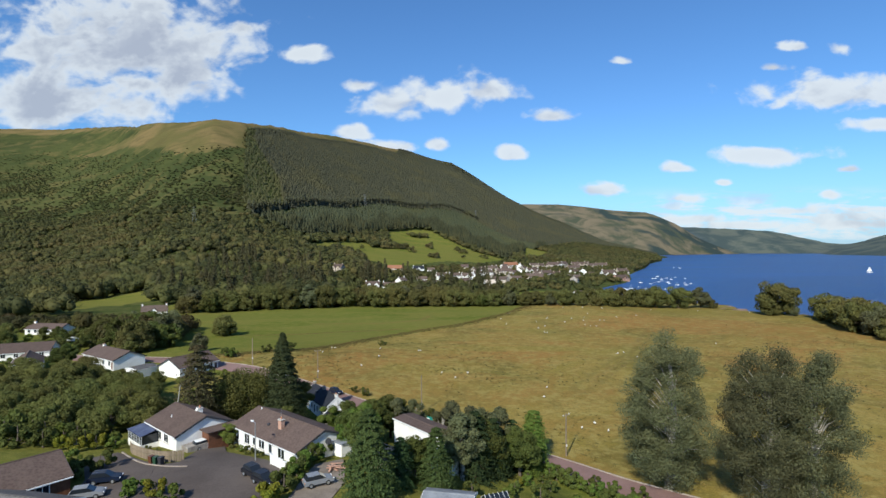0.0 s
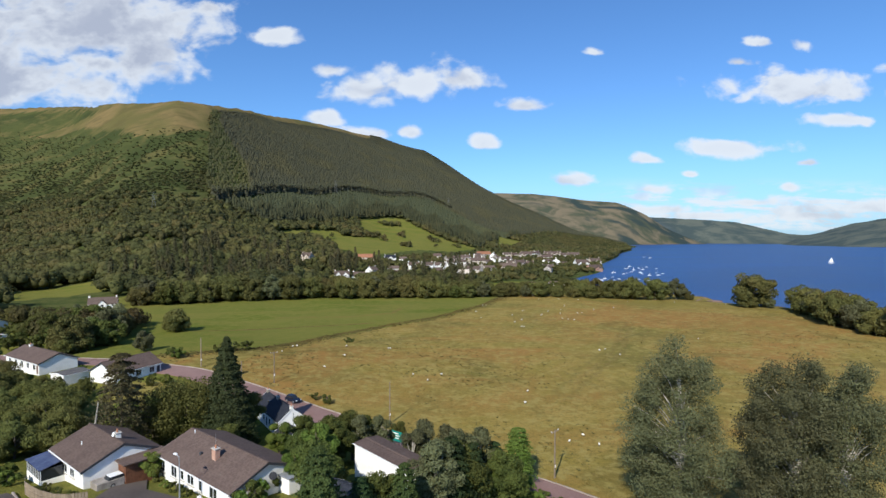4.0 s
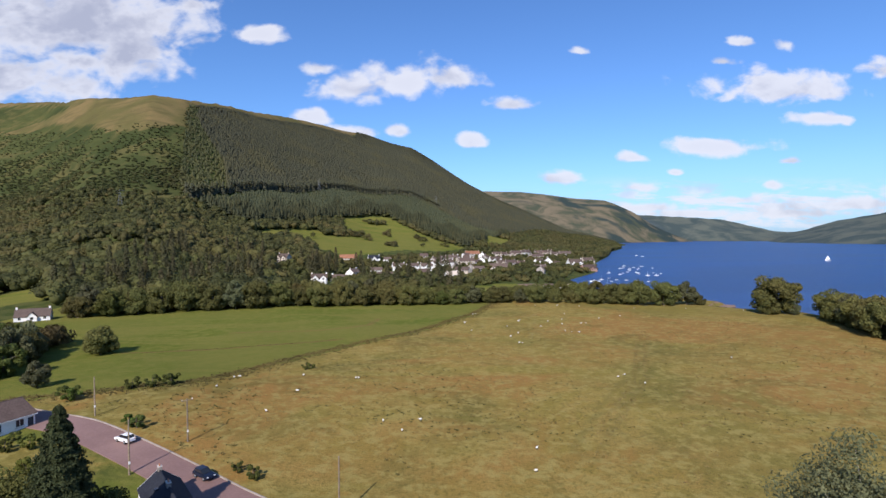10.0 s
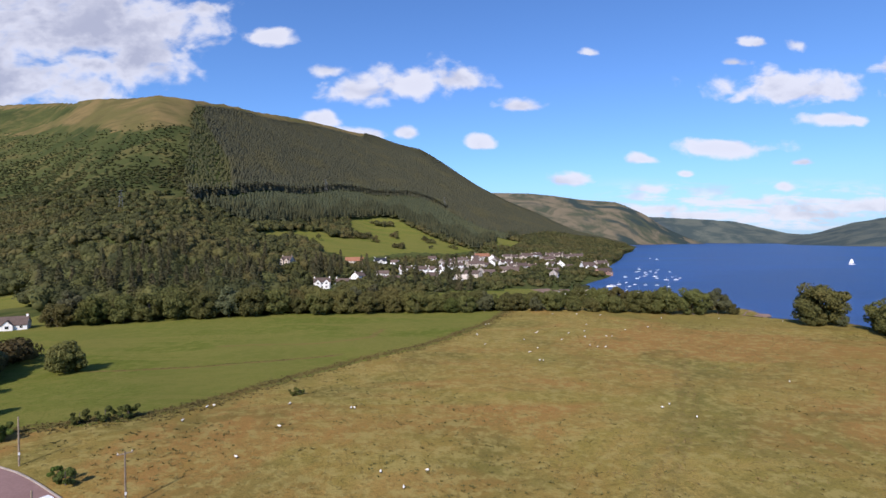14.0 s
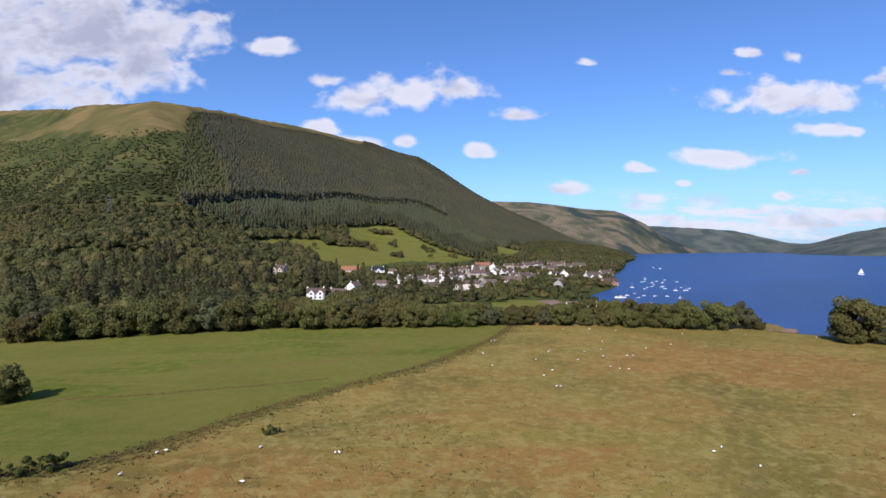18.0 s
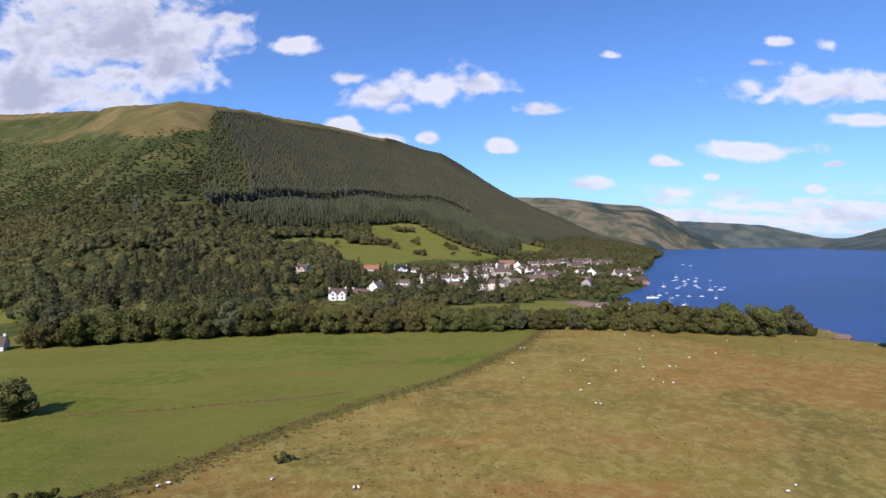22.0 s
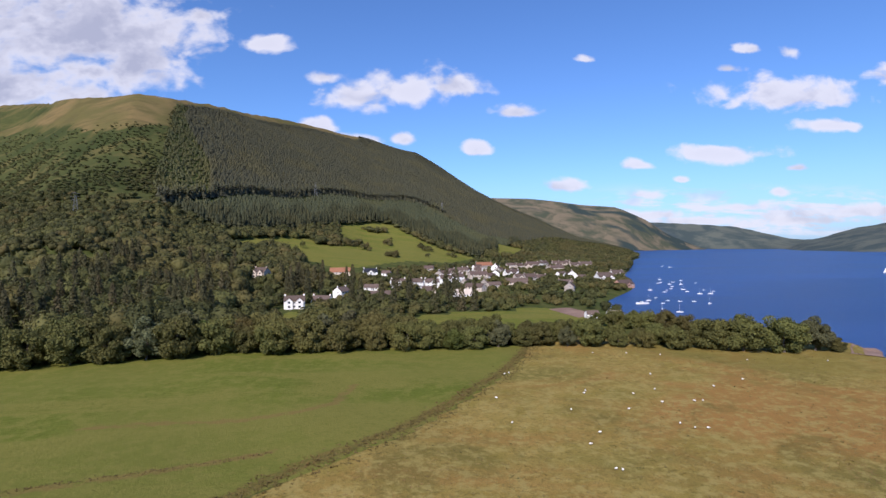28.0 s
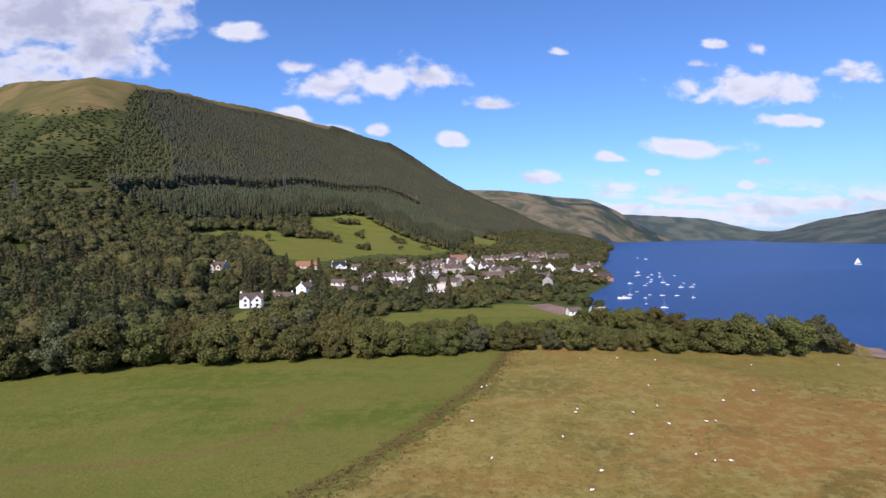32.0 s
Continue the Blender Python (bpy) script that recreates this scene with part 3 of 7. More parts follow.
def ribbon(name, line, half, lift, mat, skirt=0.25, curved=True):
    """A slab that follows a line over the ground; half is its half width."""
    pts = [Vector((*p, 0)) for p in line]
    if curved:
        fine = []
        for k in range(len(pts) - 1):
            a, b, c, d = pts[max(k - 1, 0)], pts[k], pts[k + 1], pts[min(k + 2, len(pts) - 1)]
            n = max(2, int((c - b).length / 3))
            for i in range(n):
                t = i / n
                fine.append(0.5 * ((2 * b) + (c - a) * t + (2 * a - 5 * b + 4 * c - d) * t * t + (3 * b - a - 3 * c + d) * t ** 3))
        pts = fine + [pts[-1]]
    bm = bmesh.new()
    rows = []
    for k, p in enumerate(pts):
        d = (pts[min(k + 1, len(pts) - 1)] - pts[max(k - 1, 0)]).normalized()
        n = Vector((-d.y, d.x, 0))
        ring = []
        for s, dz in ((-1, -skirt), (-1, 0), (0, 0.03), (1, 0), (1, -skirt)):
            q = p + n * (s * half)
            z = max(top(q.x, q.y), top(p.x, p.y) - 0.1)
            ring.append(bm.verts.new((q.x, q.y, z + lift + dz)))
        rows.append(ring)
    for a, b in zip(rows, rows[1:]):
        for k in range(4):
            bm.faces.new((a[k], a[k + 1], b[k + 1], b[k]))
    me = bpy.data.meshes.new(name)
    bm.normal_update()
    bm.to_mesh(me)
    bm.free()
    me.materials.append(mat)
    return me


def offset(line, s):
    out = []
    for k, p in enumerate(line):
        a, b = Vector(line[max(k - 1, 0)]), Vector(line[min(k + 1, len(line) - 1)])
        d = (b - a).normalized()
        out.append((p[0] - d.y * s, p[1] + d.x * s))
    return out


ASPHALT_RED = mottled("red_chip_asphalt", (0.185, 0.110, 0.096), (0.25, 0.155, 0.135), 0.12, 0.9, 3.0, 0.2, 0.02)
ASPHALT = mottled("worn_asphalt", (0.072, 0.056, 0.048), (0.118, 0.094, 0.081), 0.15, 0.9, 4.0, 0.2, 0.02)
CONCRETE = mottled("pale_concrete", (0.36, 0.32, 0.28), (0.50, 0.46, 0.41), 0.6, 0.9, 6.0)
GRAVEL = mottled("brown_gravel", (0.15, 0.12, 0.095), (0.25, 0.205, 0.165), 0.5, 0.95, 6.0, 0.4, 0.03)
KERBSTONE = mottled("kerbstone", (0.26, 0.21, 0.17), (0.38, 0.32, 0.27), 0.5, 0.9, 5.0)
SAND = mottled("shingle", (0.17, 0.105, 0.075), (0.27, 0.18, 0.13), 0.08, 0.95, 1.6, 0.4, 0.1)
road = tagged(new("road", ribbon("road", ROAD, 3.1, 0.14, ASPHALT_RED)), "reddish two-lane country road with worn asphalt", "road", kind="structure")
kerb = tagged(new("kerb", ribbon("kerb", offset(ROAD, 3.25), 0.14, 0.25, KERBSTONE)), "pale concrete kerb along the field side of the road", "kerb", kind="structure")


def patch(name, poly, lift, mat):
    """A slab of ground with an uneven outline, lying on the sheet."""
    bm = bmesh.new()
    c = Vector((sum(p[0] for p in poly) / len(poly), sum(p[1] for p in poly) / len(poly), 0))
    ring = []
    for k, p in enumerate(poly):
        q = poly[(k + 1) % len(poly)]
        for i in range(6):
            ring.append(Vector((p[0] + (q[0] - p[0]) * i / 6, p[1] + (q[1] - p[1]) * i / 6, 0)))
    loops = []
    for f in (1.0, 1.0, 0.8, 0.6, 0.4, 0.2):
        loops.append([bm.verts.new((*(c + (p - c) * f).xy, top(*(c + (p - c) * f).xy) + (lift if len(loops) else -0.2))) for p in ring])
    for a, b in zip(loops, loops[1:]):
        for k in range(len(ring)):
            n = (k + 1) % len(ring)
            bm.faces.new((a[k], a[n], b[n], b[k]))
    bm.faces.new(loops[-1])
    bmesh.ops.recalc_face_normals(bm, faces=bm.faces)
    me = bpy.data.meshes.new(name)
    bm.to_mesh(me)
    bm.free()
    me.materials.append(mat)
    return me


yard = [(-49, 70.5), (-46.5, 74), (-43.5, 71.6), (-40.5, 69.6), (-38.2, 68.2), (-36.3, 68.0), (-34.0, 69.2), (-35.8, 78.6), (-33.2, 78.6), (-31, 74), (-23.6, 69.6), (-19.6, 64.4), (-18.8, 57), (-22, 46), (-36, 40), (-40, 52), (-43.6, 63)]
tagged(new("pavement", patch("pavement", yard, 0.16, ASPHALT)), "worn dark asphalt turning yard between the bungalows", "pavement", kind="structure")
drive = [(-17.4, 57), (-16.8, 68), (-13.6, 70.5), (-11.8, 62), (-13, 55)]
tagged(new("pavement", patch("pavement", drive, 0.12, GRAVEL)), "dusty brown gravel drive beside a hedge", "pavement", kind="structure")
tagged(new("pavement", patch("pavement", [(91, 434), (105, 440), (111, 412), (98, 400)], 0.12, SAND)), "bare sandy car park by the loch", "pavement", kind="structure")
tagged(new("beach", ribbon("beach", [(163, 296), (167, 300), (172, 306), (178, 312), (182, 318), (180, 330), (176, 345), (170, 360)], 4.5, 0.1, SAND)), "reddish shingle beach at the edge of the loch", "beach", kind="structure")

# ---- building helpers ----
def part(name, bm, mat, parent=None, label=""):
    me = bpy.data.meshes.new(name)
    bmesh.ops.recalc_face_normals(bm, faces=bm.faces)
    bm.to_mesh(me)
    bm.free()
    me.materials.append(mat)
    ob = new(name, me)
    if parent:
        ob.parent = parent
    return tagged(ob, label)


def piece(name, me, parent=None, m=None, label=""):
    ob = new(name, me)
    ob.parent = parent
    if m is not None:
        ob.matrix_local = m
    return tagged(ob, label)


def thing(name, x, y, turn=0.0, dz=0.0, z=None):
    ob = new(name)
    ob.matrix_world = pose(x, y, (top(x, y) if z is None else z) + dz, 0, 0, turn)
    return ob


def box(bm, x0, x1, y0, y1, z0, z1, m=None):
    v = [bm.verts.new((x, y, z)) for z in (z0, z1) for x, y in ((x0, y0), (x1, y0), (x1, y1), (x0, y1))]
    if m is not None:
        for q in v:
            q.co = m @ q.co
    for f in ((3, 2, 1, 0), (4, 5, 6, 7), (0, 1, 5, 4), (1, 2, 6, 5), (2, 3, 7, 6), (3, 0, 4, 7)):
        bm.faces.new([v[k] for k in f])
    return v


def block(x0, x1, y0, y1, z0, z1, bevel=0.0):
    bm = bmesh.new()
    box(bm, x0, x1, y0, y1, z0, z1)
    if bevel:
        bmesh.ops.bevel(bm, geom=bm.edges[:], offset=bevel, segments=1, affect="EDGES")
    return bm


def tube(bm, path, sides=6):
    """A tapered tube through (point, radius) rows."""
    rings = []
    for k, (p, r) in enumerate(path):
        p = Vector(p)
        a, b = Vector(path[max(k - 1, 0)][0]), Vector(path[min(k + 1, len(path) - 1)][0])
        d = (b - a).normalized()
        e = d.cross(Vector((0.31, 0.94, 0.13))).normalized()
        f = d.cross(e)
        rings.append([bm.verts.new(p + (e * math.cos(t) + f * math.sin(t)) * r) for t in [math.tau * i / sides for i in range(sides)]])
    for a, b in zip(rings, rings[1:]):
        for i in range(sides):
            bm.faces.new((a[i], a[(i + 1) % sides], b[(i + 1) % sides], b[i]))
    bm.faces.new(rings[-1])
    bm.faces.new(rings[0][::-1])


def post(path, sides=8):
    bm = bmesh.new()
    tube(bm, path, sides)
    return bm


WALL_WHITE = mottled("white_render", (0.74, 0.72, 0.68), (0.84, 0.82, 0.79), 0.7, 0.9, 5.0, 0.15, 0.01, spread=0.12)
WALL_CREAM = mottled("cream_render", (0.44, 0.37, 0.30), (0.56, 0.48, 0.40), 0.7, 0.9, 5.0, 0.15, 0.01, spread=0.15)
WALL_STONE = mottled("grey_stone", (0.22, 0.19, 0.165), (0.38, 0.34, 0.30), 1.2, 0.9, 4.0, 0.4, 0.03, spread=0.2)
BRICK = mottled("pink_brick", (0.36, 0.20, 0.145), (0.50, 0.31, 0.23), 2.0, 0.9, 9.0)
TIMBER = mottled("brown_boards", (0.10, 0.04, 0.022), (0.17, 0.075, 0.04), 1.5, 0.8, 7.0)
WOOD_GREY = mottled("weathered_timber", (0.17, 0.13, 0.09), (0.30, 0.235, 0.165), 2.0, 0.9, 9.0, 0.3, 0.01, spread=0.35)
POT = mottled("terracotta", (0.36, 0.16, 0.09), (0.45, 0.22, 0.13), 4.0)
WHITE_PAINT = mottled("white_paint", (0.70, 0.70, 0.69), (0.82, 0.82, 0.80), 3.0, 0.5, 8.0, 0.05, 0.005)
DARK_PAINT = mottled("dark_trim", (0.03, 0.03, 0.035), (0.055, 0.055, 0.06), 3.0, 0.6)
LEAD = mottled("lead_grey", (0.16, 0.17, 0.19), (0.25, 0.26, 0.28), 1.0, 0.6)
STEEL = mottled("galvanised_steel", (0.36, 0.37, 0.38), (0.50, 0.51, 0.52), 2.0, 0.45, 9.0, 0.1, 0.01, 0.7)


def roof_material(name, a, c, lichen, course=0.33):
    """Tile courses across the slope, with patches of weather and lichen."""
    m, t, b = material(name, 0.85)
    pos = t.nodes.new("ShaderNodeTexCoord").outputs["Object"]
    wave = t.nodes.new("ShaderNodeTexWave")
    wave.wave_profile, wave.bands_direction = "SAW", "Y"
    wave.inputs["Scale"].default_value = 0.314 / course
    t.links.new(pos, wave.inputs["Vector"])
    brick = t.nodes.new("ShaderNodeTexVoronoi")
    brick.inputs["Scale"].default_value = 3.2
    t.links.new(pos, brick.inputs["Vector"])
    f = calc(t, "ADD", calc(t, "MULTIPLY", noise_of(t, pos, 0.5), 0.6), calc(t, "MULTIPLY", brick.outputs["Distance"], 0.5))
    col = blend(t, ramp(t, f, 0.3, 0.75), a, c)
    col = blend(t, calc(t, "MULTIPLY", ramp(t, noise_of(t, pos, 1.6), 0.58, 0.75), 0.5), col, lichen)
    info = t.nodes.new("ShaderNodeObjectInfo")
    hsv = t.nodes.new("ShaderNodeHueSaturation")
    t.links.new(col, hsv.inputs["Color"])
    t.links.new(calc(t, "ADD", calc(t, "MULTIPLY", info.outputs["Random"], 0.3), 0.85), hsv.inputs["Value"])
    t.links.new(hsv.outputs[0], b.inputs["Base Color"])
    bumped(t, b, wave.outputs["Fac"], 0.5, 0.04)
    return m


ROOF_BROWN = roof_material("brown_tiles", (0.074, 0.050, 0.042), (0.110, 0.076, 0.062), (0.12, 0.10, 0.078))
# slate colour lowered further to stand for the shadow over the cottage roof
ROOF_SLATE = roof_material("dark_slate", (0.014, 0.016, 0.024), (0.028, 0.031, 0.041), (0.045, 0.045, 0.043), 0.25)
ROOF_GREY = roof_material("grey_slate", (0.075, 0.07, 0.07), (0.13, 0.12, 0.115), (0.17, 0.16, 0.13), 0.25)
ROOF_VILLAGE = roof_material("brown_grey_slate", (0.080, 0.056, 0.045), (0.128, 0.092, 0.074), (0.14, 0.115, 0.09), 0.25)
ROOF_RED = roof_material("red_tiles", (0.24, 0.10, 0.055), (0.34, 0.16, 0.09), (0.25, 0.17, 0.10))


def glass_material():
    m, t, b = material("window_glass", 0.06)
    b.inputs["Base Color"].default_value = (0.018, 0.022, 0.028, 1)
    b.inputs["Specular IOR Level"].default_value = 0.5
    pos = t.nodes.new("ShaderNodeTexCoord").outputs["Object"]
    bumped(t, b, noise_of(t, pos, 1.5), 0.03, 0.02)
    return m


GLASS = glass_material()
CLEAR = mottled("blue_tinted_glazing", (0.045, 0.05, 0.095), (0.08, 0.09, 0.14), 1.0, 0.12, 3.0, 0.05, 0.01)


# ---- houses ----
def opening(house, x, z, w, h, side, depth, door=False, frame_mat=None, pane_mat=None, sill=True):
    """A window or door set into a wall: side 0 and 1 are the long walls, 2 and 3 the gables; x runs along the wall."""
    turn = {0: 0, 1: 180, 2: 90, 3: -90}[side]
    name = "door" if door else "window"
    m = pose(0, 0, 0, 0, 0, turn)
    y = -depth
    bm = bmesh.new()
    e = 0.09
    for x0, x1, z0, z1 in ((x - w / 2, x + w / 2, z - e, z), (x - w / 2, x + w / 2, z + h, z + h + e), (x - w / 2 - e, x - w / 2, z - e, z + h + e), (x + w / 2, x + w / 2 + e, z - e, z + h + e)):
        box(bm, x0, x1, y - 0.06, y + 0.1, z0, z1, m)
    if not door and w > 0.9:
        box(bm, x - 0.035, x + 0.035, y - 0.05, y + 0.1, z, z + h, m)
    holder = part(name, bm, frame_mat or WHITE_PAINT, house)
    bm = bmesh.new()
    box(bm, x - w / 2, x + w / 2, y - 0.02, y + 0.08, z, z + h, m)
    part("door_leaf" if door else "pane", bm, (pane_mat or DARK_PAINT) if door else GLASS, holder)
    if not door and sill:
        bm = bmesh.new()
        box(bm, x - w / 2 - 0.15, x + w / 2 + 0.15, y - 0.14, y + 0.05, z - e - 0.08, z - e, m)
        part("sill", bm, CONCRETE, holder)


def house(name, x, y, turn, length, width, eave, pitch, wall, roof, label, chimneys=(), windows=(), doors=(), over=0.35, gutter=True, z=None, sink=0.6, crow=False):
    """A gabled house with its ridge along its own x axis."""
    h = thing(name, x, y, turn, z=z)
    tagged(h, label, "house")
    rise = math.tan(radians(pitch))
    a, b = length / 2, width / 2
    ridge = eave + b * rise
    bm = bmesh.new()
    ends = []
    for sx in (-a, a):
        ends.append([bm.verts.new((sx, sy, sz)) for sy, sz in ((-b, -sink), (b, -sink), (b, eave), (0, ridge), (-b, eave))])
    for k in range(5):
        bm.faces.new((ends[0][k], ends[0][(k + 1) % 5], ends[1][(k + 1) % 5], ends[1][k]))
    bm.faces.new(ends[0])
    bm.faces.new(ends[1])
    part("wall", bm, wall, h)
    t = 0.16
    for s in (-1, 1):
        bm = bmesh.new()
        low, zl = b + over, eave - over * rise
        va = []
        for sx in (-a - over * 0.7, a + over * 0.7):
            va.append([bm.verts.new((sx, sy * s, sz)) for sy, sz in ((low, zl + 0.02), (0, ridge + 0.02), (0, ridge + t + 0.02), (low, zl + t))])
        for k in range(4):
            bm.faces.new((va[0][k], va[0][(k + 1) % 4], va[1][(k + 1) % 4], va[1][k]))
        bm.faces.new(va[0])
        bm.faces.new(va[1])
        part("roof", bm, roof, h)
        if gutter:
            part("gutter", block(-a - 0.2, a + 0.2, *sorted((s * (low - 0.02), s * (low + 0.10))), zl - 0.04, zl + 0.07), WHITE_PAINT if roof is not ROOF_SLATE else DARK_PAINT, h)
            part("fascia", block(-a - 0.2, a + 0.2, *sorted((s * (low - 0.10), s * (low - 0.025))), zl - 0.12, zl + 0.03), WHITE_PAINT, h)
    part("ridge_cap", block(-a - over * 0.7, a + over * 0.7, -0.13, 0.13, ridge + t - 0.06, ridge + t + 0.06, 0.03), roof, h)
    if gutter:
        for sx in (-1, 1):
            for s in (-1, 1):
                bm = bmesh.new()
                lo, zl = b + over, eave - over * rise
                ln = math.hypot(lo, ridge - zl)
                m = pose(sx * (a + over * 0.7 + 0.025), s * lo, zl + 0.02) @ Matrix.Rotation(math.atan2(ridge - zl, -s * lo), 4, "X")
                box(bm, -0.02, 0.02, 0, ln, -0.14, t * 0.8, m)
                part("bargeboard", bm, DARK_PAINT if roof is ROOF_BROWN else WHITE_PAINT, h)
    for cx, cy, cw, ch, mat in chimneys:
        base = ridge - abs(cy) * rise - 0.4
        c = part("chimney", block(cx - cw / 2, cx + cw / 2, cy - 0.3, cy + 0.3, base, ridge + ch, 0.02), mat, h)
        part("coping", block(cx - cw / 2 - 0.07, cx + cw / 2 + 0.07, cy - 0.37, cy + 0.37, ridge + ch, ridge + ch + 0.12, 0.02), CONCRETE, c)
        n = max(1, int(cw / 0.42))
        for k in range(n):
            px = cx + (k - (n - 1) / 2) * 0.4
            part("chimney_pot", post([((px, cy, ridge + ch + 0.1), 0.12), ((px, cy, ridge + ch + 0.5), 0.10)], 8), POT, c)
    for side, wx, wz, ww, wh in windows:
        opening(h, wx, wz, ww, wh, side, b if side < 2 else a, sill=gutter)
    for side, wx, ww, wh, mat in doors:
        opening(h, wx, 0.05, ww, wh, side, b if side < 2 else a, True, pane_mat=mat)
    return h


def even(side, n, length, z=0.95, w=1.2, hh=1.15):
    return [(side, (k - (n - 1) / 2) * length / n, z, w, hh) for k in range(n)]


# bungalow with a pink chimney, beside the yard
L1 = house("bungalow", -22.9, 77.1, -40.5, 16.8, 8.8, 2.55, 21, WALL_WHITE, ROOF_BROWN, "white rendered bungalow with a brown tiled roof beside the asphalt yard",
           [(1.2, -2.1, 0.8, 0.5, BRICK)], [(0, -7.2, 0.75, 1.3, 1.35), (0, -4.2, 0.75, 1.3, 1.35), (0, -2.2, 1.0, 0.7, 1.0), (0, -0.2, 1.0, 1.4, 1.1), (0, 2.0, 0.9, 0.6, 1.2), (0, 4.8, 0.8, 1.5, 1.3), (3, 2.0, 1.0, 1.2, 1.1)] + even(1, 5, 15),
           [(0, -5.7, 0.9, 2.0, WHITE_PAINT), (3, -1.5, 0.9, 2.0, WHITE_PAINT)], z=6.7, sink=2.5)
part("satellite_dish", post([((8.45, 0.6, 2.6), 0.03), ((8.7, 0.5, 2.7), 0.05), ((8.72, 0.49, 2.71), 0.42), ((8.77, 0.47, 2.73), 0.45)], 12), DARK_PAINT, L1, "dark round satellite dish")
part("aerial", post([((1.2, -2.1, 5.0), 0.02), ((1.2, -2.1, 6.6), 0.015)], 5), STEEL, L1)
part("roof_vent", block(-1.8, -1.45, -2.6, -2.25, 3.4, 3.75, 0.04), DARK_PAINT, L1)
part("vent_pipe", post([((-7.0, -0.4, 3.9), 0.07), ((-7.0, -0.4, 4.6), 0.07)], 7), WHITE_PAINT, L1)
part("lean_to", block(8.3, 10.2, 1.6, 5.0, -2.5, 2.3, 0.03), WALL_WHITE, L1)
part("lean_to_roof", block(8.2, 10.4, 1.4, 5.2, 2.3, 2.44, 0.03), LEAD, L1)

# bungalow with a glazed lean-to
L2 = house("bungalow", -39.8, 81.5, -40.5, 10.6, 8.6, 2.5, 23, WALL_WHITE, ROOF_BROWN, "white bungalow with a brown tiled roof and brown boarded porch",
           [(2.2, 0.5, 0.8, 0.5, WALL_WHITE)], [(0, -3.6, 0.8, 1.6, 1.3), (0, -0.8, 0.8, 1.6, 1.3), (0, 1.8, 0.9, 1.4, 1.2), (3, -2.2, 0.9, 1.7, 1.2)] + even(1, 3, 9), [(0, 3.9, 1.4, 2.0, WHITE_PAINT)], z=6.6, sink=2.5)
part("vent_pipe", post([((-1.0, -2.4, 2.9), 0.07), ((-1.0, -2.4, 3.9), 0.07)], 7), WHITE_PAINT, L2)
part("boarded_porch", block(5.33, 7.4, -0.6, 3.6, -2.0, 2.5, 0.03), TIMBER, L2, "dark red-brown boarded porch wall")
part("porch_roof", block(5.2, 7.9, -1.0, 4.6, 2.5, 2.68, 0.04), ROOF_BROWN, L2)
part("porch_wall", block(5.36, 7.3, -3.6, -0.66, -2.0, 1.1, 0.03), WALL_STONE, L2)
part("satellite_dish", post([((2.2, 0.2, 4.6), 0.03), ((2.2, 0.05, 4.7), 0.3), ((2.2, -0.01, 4.72), 0.33)], 12), WHITE_PAINT, L2, "small white satellite dish on the chimney")
bm = bmesh.new()
sun_room = thing("conservatory", -45.6, 79.9, -40.5, z=6.5)
tagged(sun_room, "low glazed conservatory with a blue tinted roof against the bungalow", "conservatory")
for k in range(9):
    part("glazing_bar", block(-3 + k * 0.75 - 0.03, -3 + k * 0.75 + 0.03, -2.03, -1.95, 0.6, 2.2), WHITE_PAINT, sun_room)
part("dwarf_wall", block(-3.05, 3.05, -2.05, 1.9, -1.6, 0.6), WALL_WHITE, sun_room)
part("pane", block(-3.0, 3.0, -1.98, 1.85, 0.6, 2.2), GLASS, sun_room)
va = [(-3.2, -2.2, 2.2), (3.2, -2.2, 2.2), (2.6, 2.0, 3.0), (-2.6, 2.0, 3.0)]
f0 = [bm.verts.new(v) for v in va]
f1 = [bm.verts.new((v[0], v[1], v[2] + 0.1)) for v in va]
bm.faces.new(f0[::-1])
bm.faces.new(f1)
for k in range(4):
    bm.faces.new((f0[k], f0[(k + 1) % 4], f1[(k + 1) % 4], f1[k]))
part("roof", bm, CLEAR, sun_room, "blue tinted glazed roof")
sun_room.scale = (0.86, 0.9, 0.82)

# houses at the foot of the view and behind the scrub
# dark wall material on this first one stands in for shade under the eaves
house("bungalow", -50.6, 56.0, 52, 15, 8.0, 2.5, 24, TIMBER, ROOF_BROWN, "bungalow beside shrubs, broad brown-grey tiled roof, walls darkened for eaves shade", [(-3, 0, 0.8, 0.5, BRICK)], even(0, 4, 13) + even(1, 4, 13))
house("bungalow", -43.8, 51.6, -12, 11, 7.0, 2.4, 22, WALL_WHITE, ROOF_GREY, "bungalow wing with a dark grey roof beside the yard", (), even(0, 3, 10) + even(1, 3, 10))
house("bungalow", -95.1, 149.7, -34, 18.5, 8.3, 2.6, 23, WALL_WHITE, ROOF_BROWN, "long white bungalow with a brown tiled roof behind scrub trees", [(-6, 0, 0.8, 0.5, WALL_WHITE)], even(0, 5, 17) + [(3, 0, 0.9, 1.6, 1.2)], [(0, 8.4, 0.9, 2.0, TIMBER)], z=3.4, sink=2)
house("bungalow", -66.8, 136.3, 64, 11.5, 8.0, 2.6, 27, WALL_WHITE, ROOF_BROWN, "white gabled bungalow with a brown roof beside the road", (), even(0, 3, 10) + [(2, -1.2, 0.9, 1.3, 1.2), (2, 1.6, 0.9, 1.0, 1.2), (2, 0, 3.0, 0.9, 0.9)], [(0, 5.0, 0.9, 2.0, DARK_PAINT)], z=3.8, sink=2)
